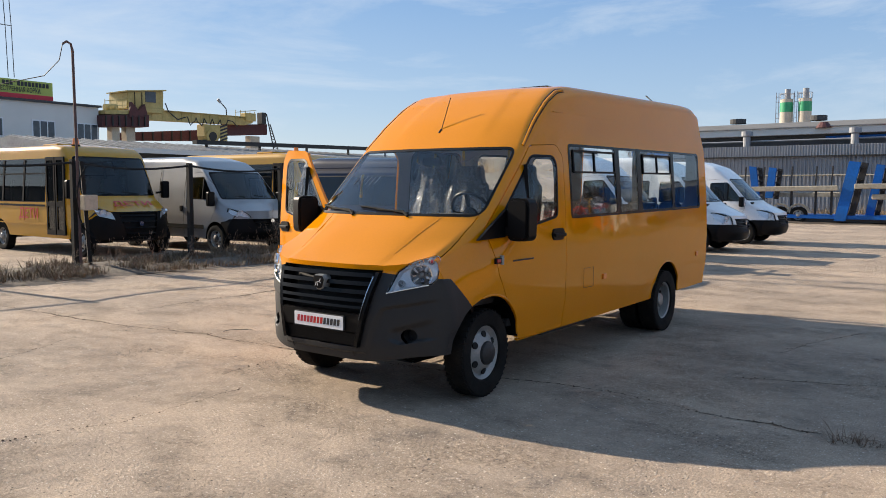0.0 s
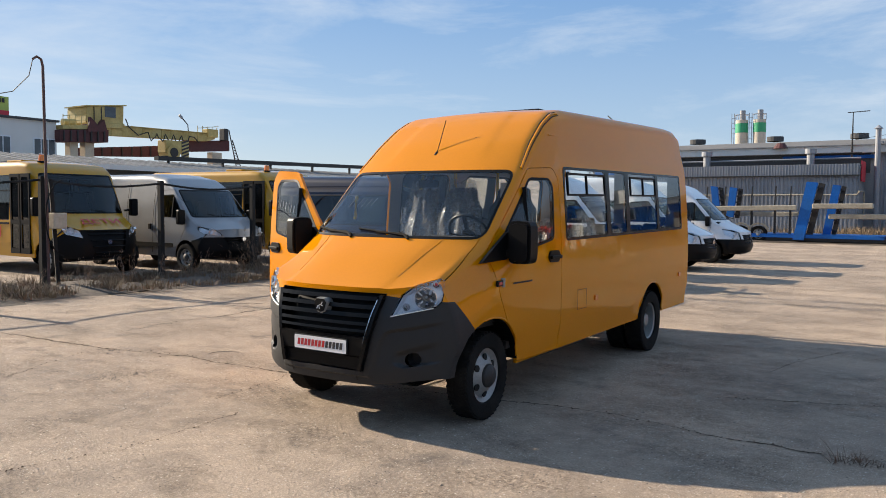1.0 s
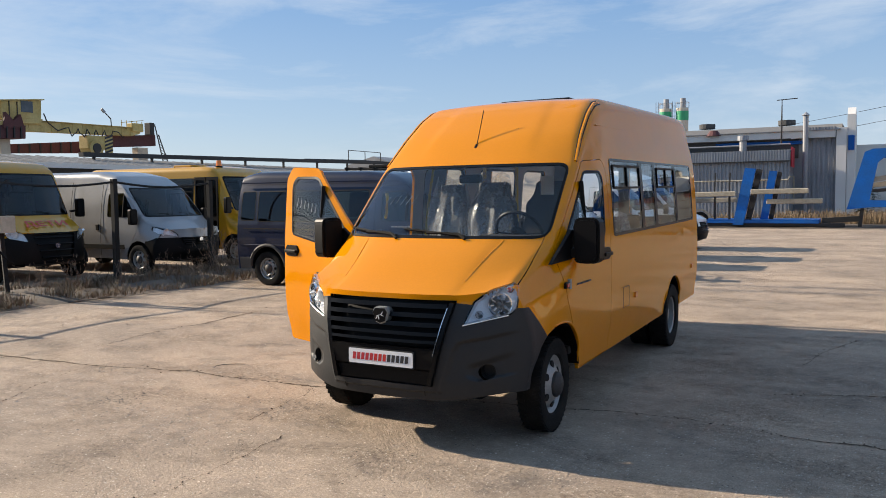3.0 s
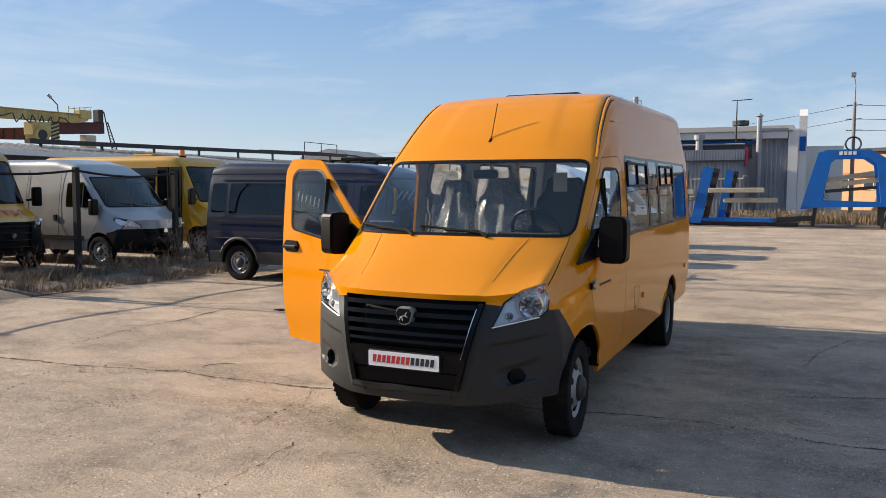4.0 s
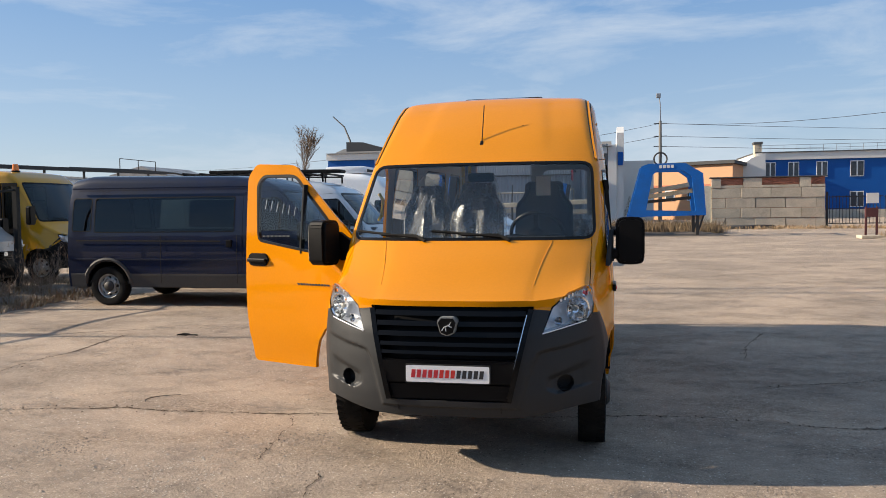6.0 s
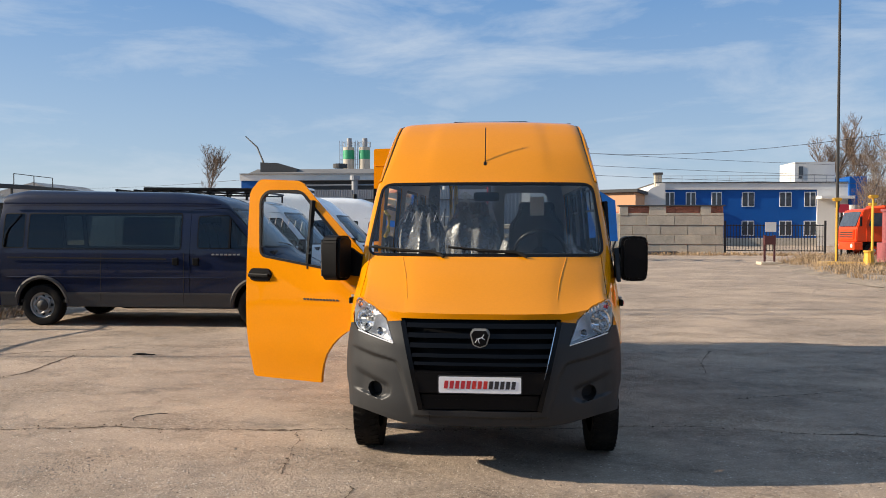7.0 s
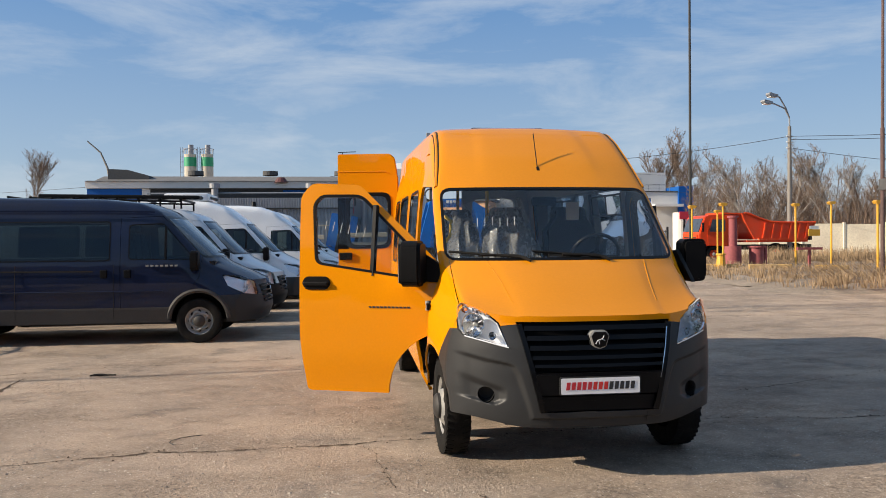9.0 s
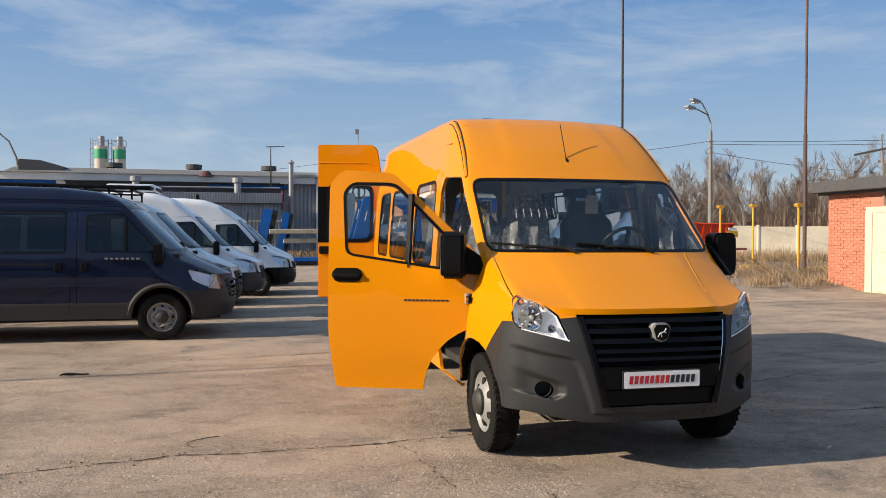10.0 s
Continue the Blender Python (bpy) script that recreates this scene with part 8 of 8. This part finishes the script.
vb_ = root("valve_box", pose(14.4, 27.4, 0), "small yellow gas valve housing", "valve")
part("housing", rod((0, 0, 0.1), (0, 0, 0.75), 0.22, 0.16, 10), post_yellow, vb_)
part("handwheel", rod((0, 0, 0.75), (0, 0, 0.82), 0.2, segs=12), post_yellow, vb_)
part("stem", rod((0, 0, 0), (0, 0, 0.15), 0.1, segs=8), post_yellow, vb_)
gs = root("meter_stand", pose(12.4, 33.0, 0), "rusty meter stand with a white plate", "stand")
for dx in (-0.22, 0.22):
    part("leg", beam((dx, 0, 0), (dx, 0, 1.4), 0.08, 0.08), crane_red, gs)
part("box", box(-0.25, 0.25, -0.10, 0.10, 0.95, 1.35), crane_red, gs)
part("plate", box(-0.25, 0.25, -0.14, -0.12, 1.55, 2.0), wall_white, gs)
part("footing", box(-0.5, 0.5, -0.4, 0.4, 0, 0.15, 0.03), concrete, gs)
mast = root("tall_mast", pose(14.3, 30.2, 0), "very tall thin dark steel mast", "mast")
part("pole", pipe([(0, 0, 0), (0, 0, 8), (0, 0, 16), (0, 0, 24)], 0.07, 8, taper=0.6), steel_dark, mast)
part("collar", rod((0, 0, 2.6), (0, 0, 2.9), 0.10, segs=8), steel_dark, mast)
rp = root("red_mast", pose(18.0, 22.0, 0), "tall rusty red steel mast", "mast")
part("lower_pole", rod((0, 0, 0), (0, 0, 5.5), 0.075, segs=10), pole_rust, rp)
part("upper_pole", rod((0, 0, 5.4), (0.05, 0, 16), 0.055, 0.04, 8), pole_rust, rp)

# street lamp with two heads
def street_lamp(m, h, heads, label):
    e = root("street_lamp", m, label, "street lamp")
    part("pole", rod((0, 0, 0), (0, 0, h - 1.4), 0.16, 0.10, 10), pole_wood, e)
    for dx, dz in heads:
        part("arm", pipe([(0, 0, h - 1.5), (0, 0, h - 0.9), (dx * 0.25, 0, h - 0.35), (dx * 0.75, 0, h + dz - 0.05), (dx, 0, h + dz)], 0.045, 6), clad_grey, e)
        s = 1 if dx > 0 else -1
        lamp = part("lamp_head", prism(rounded([(dx - s * 0.05, h + dz + 0.07), (dx + s * 0.65, h + dz + 0.16), (dx + s * 0.75, h + dz + 0.05), (dx + s * 0.6, h + dz - 0.10), (dx - s * 0.02, h + dz - 0.07)], 0.05), "y", -0.16, 0.16, 0.02), clad_grey, e)
        part("lamp_glass", box(min(dx + s * 0.1, dx + s * 0.6), max(dx + s * 0.1, dx + s * 0.6), -0.12, 0.12, h + dz - 0.12, h + dz - 0.06), frame_white, lamp)
    for k in range(3):
        part("insulator", rod((-0.25, 0, h - 2.0 - 0.35 * k), (0.25, 0, h - 2.0 - 0.35 * k), 0.035, segs=6), wall_white, e)
    return e


street_lamp(pose(25.05, 40, 0, 0, 0, 20), 9.6, ((-1.6, -0.1), (-1.15, 0.35)), "grey street lamp with two lamp heads on curved arms")
lean = root("leaning_lamp", pose(-20.1, 60, 0), "bent dark lamp post leaning aside", "street lamp")
part("pole", pipe([(0, 0, 0), (0.1, 0, 5.0), (-0.3, 0, 7.4), (-0.8, 0, 8.6), (-1.8, 0, 9.5)], 0.12, 8, taper=0.4), pole_wood, lean)
pl = root("power_pole", pose(5.24, 60, 0), "concrete power pole with a ring and a lamp", "pole")
part("pole", rod((0, 0, 0), (0, 0, 8.2), 0.17, 0.11, 10), pole_wood, pl)
part("lamp_arm", pipe([(0, 0, 8.2), (0.0, 0, 9.4), (-0.1, 0, 10.1)], 0.05, 6), clad_grey, pl)
part("lamp_head", box(-0.32, 0.02, -0.15, 0.15, 10.0, 10.35, 0.04), clad_grey, pl)
part("cable_ring", pipe([(0.5 * math.cos(a), -0.2, 5.2 + 0.5 * math.sin(a)) for a in np.linspace(0, math.tau, 17)], 0.07, 6), steel_dark, pl)
for z in (8.0, 7.0, 6.2):
    part("insulator_arm", beam((-0.5, 0, z), (0.5, 0, z), 0.06, 0.06), steel_dark, pl)


def wire(a, b, sag, name="overhead_wire", thick_=0.015):
    a, b = Vector(a), Vector(b)
    pts = [a.lerp(b, f) - Vector((0, 0, sag * 4 * f * (1 - f))) for f in np.linspace(0, 1, 14)]
    return tagged(part(name, pipe(pts, thick_, 4), steel_dark), "thin dark overhead wire between poles", "wire", "overhead wires")


wire((25.05, 40, 7.6), (5.24, 60, 8.0), 0.8)
wire((25.05, 40, 7.6), (62, 18, 9.4), 1.0)
wire((25.05, 40, 7.4), (62, 18, 9.1), 1.0)
wire((25.05, 40, 6.9), (60, 55, 7.6), 0.6)
wire((5.24, 60, 8.0), (-20, 66, 5.9), 0.5)
wire((5.24, 60, 7.0), (-20, 66, 5.0), 0.5)
wire((5.24, 60, 8.0), (114.8, 120, 12.5), 1.4)
wire((5.24, 60, 7.0), (114.8, 120, 11.5), 1.4)
wire((5.24, 60, 6.2), (114.8, 120, 10.7), 1.4)
wire((-90, 130, 9.6), (-18, 60, 6.2), 0.8)
# unseen cables above the view, overthick so their shadow lines show on the ground
wire((-70, 2.6, 12.5), (60, 16.8, 12.5), 0.5, thick_=0.055)
wire((-70, 3.4, 12.5), (60, 17.6, 12.5), 0.5, thick_=0.055)


# ---- brick hut on the exit side ----
hut = root("brick_hut", pose(0, 0, 0), "small red brick hut with a flat overhanging roof", "hut")
part("core", box(14.004, 20, 6.0, 15.74, 0, 2.79), mortar, hut)
part("roof_slab", box(13.55, 20.5, 5.5, 16.08, 2.83, 3.16, 0.03), roof_dark, hut)
part("eaves_board", box(13.75, 20.2, 5.7, 15.92, 2.76, 2.85), roof_dark, hut)
part("door_frame", box(14.0, 14.1, 12.5, 14.05, 0, 2.25), door_cream, hut)
part("door_leaf", box(13.98, 14.02, 12.6, 13.95, 0.05, 1.08), door_cream, hut, "cream painted lower door panel")
part("door_leaf", box(13.98, 14.02, 12.6, 13.95, 1.12, 2.15), door_cream, hut, "cream painted upper door panel")
part("door_jamb", box(13.97, 14.1, 14.02, 14.27, 0, 2.25), door_cream, hut)
part("lintel", box(13.98, 14.1, 12.3, 14.25, 2.2, 2.36), door_cream, hut)
part("bracket_pole", pipe([(14.0, 13.6, 2.4), (13.9, 13.6, 3.9), (13.9, 13.6, 4.3)], 0.03, 6), pole_wood, hut)
part("lamp_bracket", beam((13.9, 14.6, 3.85), (13.9, 11.6, 4.0), 0.06, 0.05), steel_dark, hut)
brick_long = bpy.data.meshes.new("brick_long")
tmp = box(-0.04, 0.04, -0.122, 0.122, -0.035, 0.035, 0.005)
tmp.to_mesh(brick_long)
tmp.free()
brick_long.materials.append(brick_red)
for r in range(35):
    if r % 2:
        b = new("brick", brick_long)
        b.parent = hut
        b.matrix_basis = pose(14.03, 15.6935, 0.06 + 0.0785 * r) @ Matrix.Diagonal((1, 0.48, 1, 1))
    for k in range(9):
        y = 15.63 - 0.255 * k - (0.127 if r % 2 else 0)
        if y < 14.2 or (r > 30 and rng.random() < 0.05):
            continue
        b = new("brick", brick_long)
        b.parent = hut
        b.matrix_basis = pose(14.03 + rng.uniform(-0.006, 0.006), y, 0.06 + 0.0785 * r)
joined = bmesh.new()
for r in range(35):
    for k in range(20):
        x = 14.2 + 0.255 * k + (0.127 if r % 2 else 0)
        box(x - 0.122, x + 0.122, 15.72, 15.765, 0.025 + 0.0785 * r, 0.095 + 0.0785 * r, into=joined)
tagged(part("brick_courses", joined, brick_red, hut), kind="stuff")


# ---- dump truck ----
def dump_truck(m):
    """Faces -x in its own frame; near flank at y = 0."""
    t = root("dump_truck", m, "orange-red dump truck parked behind the verge", "truck")
    cab = prism(rounded([(0.0, 1.0), (0.02, 1.75), (0.35, 2.75), (0.7, 2.85), (2.0, 2.85), (2.05, 1.0)], 0.08), "y", 0.0, 2.4, 0.04)
    part("cab", cab, paint_red, t, smooth=True)
    part("windscreen", prism([(-0.005, 1.86), (0.29, 2.66), (0.33, 2.66), (0.05, 1.86)], "y", 0.15, 2.25), window_dark, t)
    d = part("cab_door", prism(rounded([(0.55, 1.05), (1.75, 1.05), (1.75, 2.68), (0.75, 2.68), (0.5, 1.9)], 0.06), "y", -0.02, 0.02), paint_red, t)
    part("door_window", prism(rounded([(0.62, 1.85), (1.62, 1.85), (1.62, 2.58), (0.82, 2.58)], 0.05), "y", -0.03, -0.01), window_dark, d)
    mask = part("front_mask", box(-0.05, 0.03, 0.25, 2.15, 1.15, 1.65, 0.01), paint_red, t)
    for z in (1.24, 1.36, 1.48):
        part("mask_slot", box(-0.06, -0.045, 0.35, 2.05, z, z + 0.06), steel_dark, mask)
    part("front_bumper", box(-0.12, 0.35, 0.0, 2.4, 0.55, 1.0, 0.04), paint_red, t)
    for y in (0.3, 2.1):
        part("headlamp", rod((-0.14, y, 0.78), (-0.08, y, 0.78), 0.12, segs=14), lamp_silver, t)
    for y in (-0.22, 2.45):
        part("mirror", box(0.15, 0.22, y, y + 0.18, 1.85, 2.4, 0.02), plastic_black, t)
    part("chassis", box(0.4, 7.6, 0.75, 1.65, 0.75, 1.05), steel_dark, t)
    bed = bmesh.new()
    side_ = [(3.65, 1.42), (6.75, 1.36), (7.35, 2.36), (5.2, 2.38), (4.4, 2.44), (3.75, 2.66), (3.0, 2.95), (2.75, 2.95)]
    prism(side_, "y", 0.0, 0.1, into=bed)
    prism(side_, "y", 2.35, 2.45, into=bed)
    box(3.0, 6.9, 0.0, 2.45, 1.2, 1.32, into=bed)
    prism([(2.65, 2.95), (2.95, 2.3), (3.5, 1.36), (3.68, 1.36), (3.12, 2.3), (2.85, 2.95)], "y", 0.0, 2.45, into=bed)
    prism([(1.5, 2.90), (2.75, 2.88), (2.75, 2.97), (1.5, 3.0)], "y", 0.1, 2.35, into=bed)
    prism([(6.7, 1.36), (7.32, 2.45), (7.46, 2.42), (6.85, 1.30)], "y", 0.0, 2.45, into=bed)
    b = part("tipper_body", bed, paint_red, t)
    for x in (3.95, 4.5, 5.05, 5.6, 6.15, 6.65):
        part("rib", prism([(x, 1.42), (x + 0.10, 1.42), (x + 0.30, 2.36), (x + 0.18, 2.36)], "y", -0.09, 0.0), paint_red, b)
    part("top_rail", pipe([(2.8, -0.04, 2.95), (3.1, -0.04, 2.92), (3.75, -0.04, 2.66), (4.4, -0.04, 2.44), (5.2, -0.04, 2.38), (7.35, -0.04, 2.37)], 0.07, 6), paint_red, b)
    part("lower_rail", beam((3.7, -0.05, 1.40), (6.8, -0.05, 1.36), 0.12, 0.12), paint_red, b)
    for x in (0.95, 4.9, 6.15):
        for y, s in ((0.2, -1), (2.2, 1)):
            w = wheel(t, 0, 0, 0.5, 0.3, 1, 0.27, rim_mat=paint_red)
            w.matrix_basis = pose(x, y, 0.5, 0, 0, 90 * s)
        part("mudguard", pipe([(x + 0.6 * math.cos(a), 0.15, 0.5 + 0.6 * math.sin(a)) for a in np.linspace(0.3, math.pi - 0.3, 9)], 0.06, 6), plastic_black, t)
    part("rear_plate", box(6.95, 7.5, -0.16, -0.10, 1.98, 2.16), wall_white, t)
    part("rear_flap", box(6.85, 7.6, -0.15, -0.09, 1.55, 1.95, 0.01), post_yellow, t, "yellow rear marker board")
    part("marker_bracket", box(7.0, 7.1, -0.1, 0.8, 1.3, 2.1), steel_dark, t)
    return t


dump_truck(pose(19.2, 39.8, 0.0))
rg = random.Random(31)
bunch("tall_grass", tufts(rg, [(rg.uniform(20.5, 30.0), rg.uniform(33.5, 38.8), 0.0) for _ in range(420)], 22, 0.85, 0.45, 0.5, 0.022), straw, "tall dry straw-coloured grass before the truck", "grass")
bunch("short_grass", tufts(rg, [(rg.uniform(17.5, 21.0), rg.uniform(34.0, 38.5), 0.0) for _ in range(120)], 18, 0.45, 0.45, 0.6, 0.020), twig, "short grey dead grass before the truck", "grass")
pk = root("notice_board", pose(0, 0, 0), "small red notice board on a post", "sign")
part("post", box(20.1, 20.2, 44.0, 44.1, 0, 2.9), steel_dark, pk)
part("board", box(19.8, 20.5, 43.9, 44.0, 2.7, 3.2), sign_red, pk)
# unseen long block closing the yard behind the camera, added to darken reflections
back = root("rear_building", pose(0, 0, 0), "plain long grey block behind the yard, added unseen to darken reflections", "building")
part("wall", box(-150, 60, -46, -34, 0, 7), roof_worn, back)
part("roof", box(-150.3, 60.3, -46.3, -33.7, 7, 7.3), roof_dark, back)
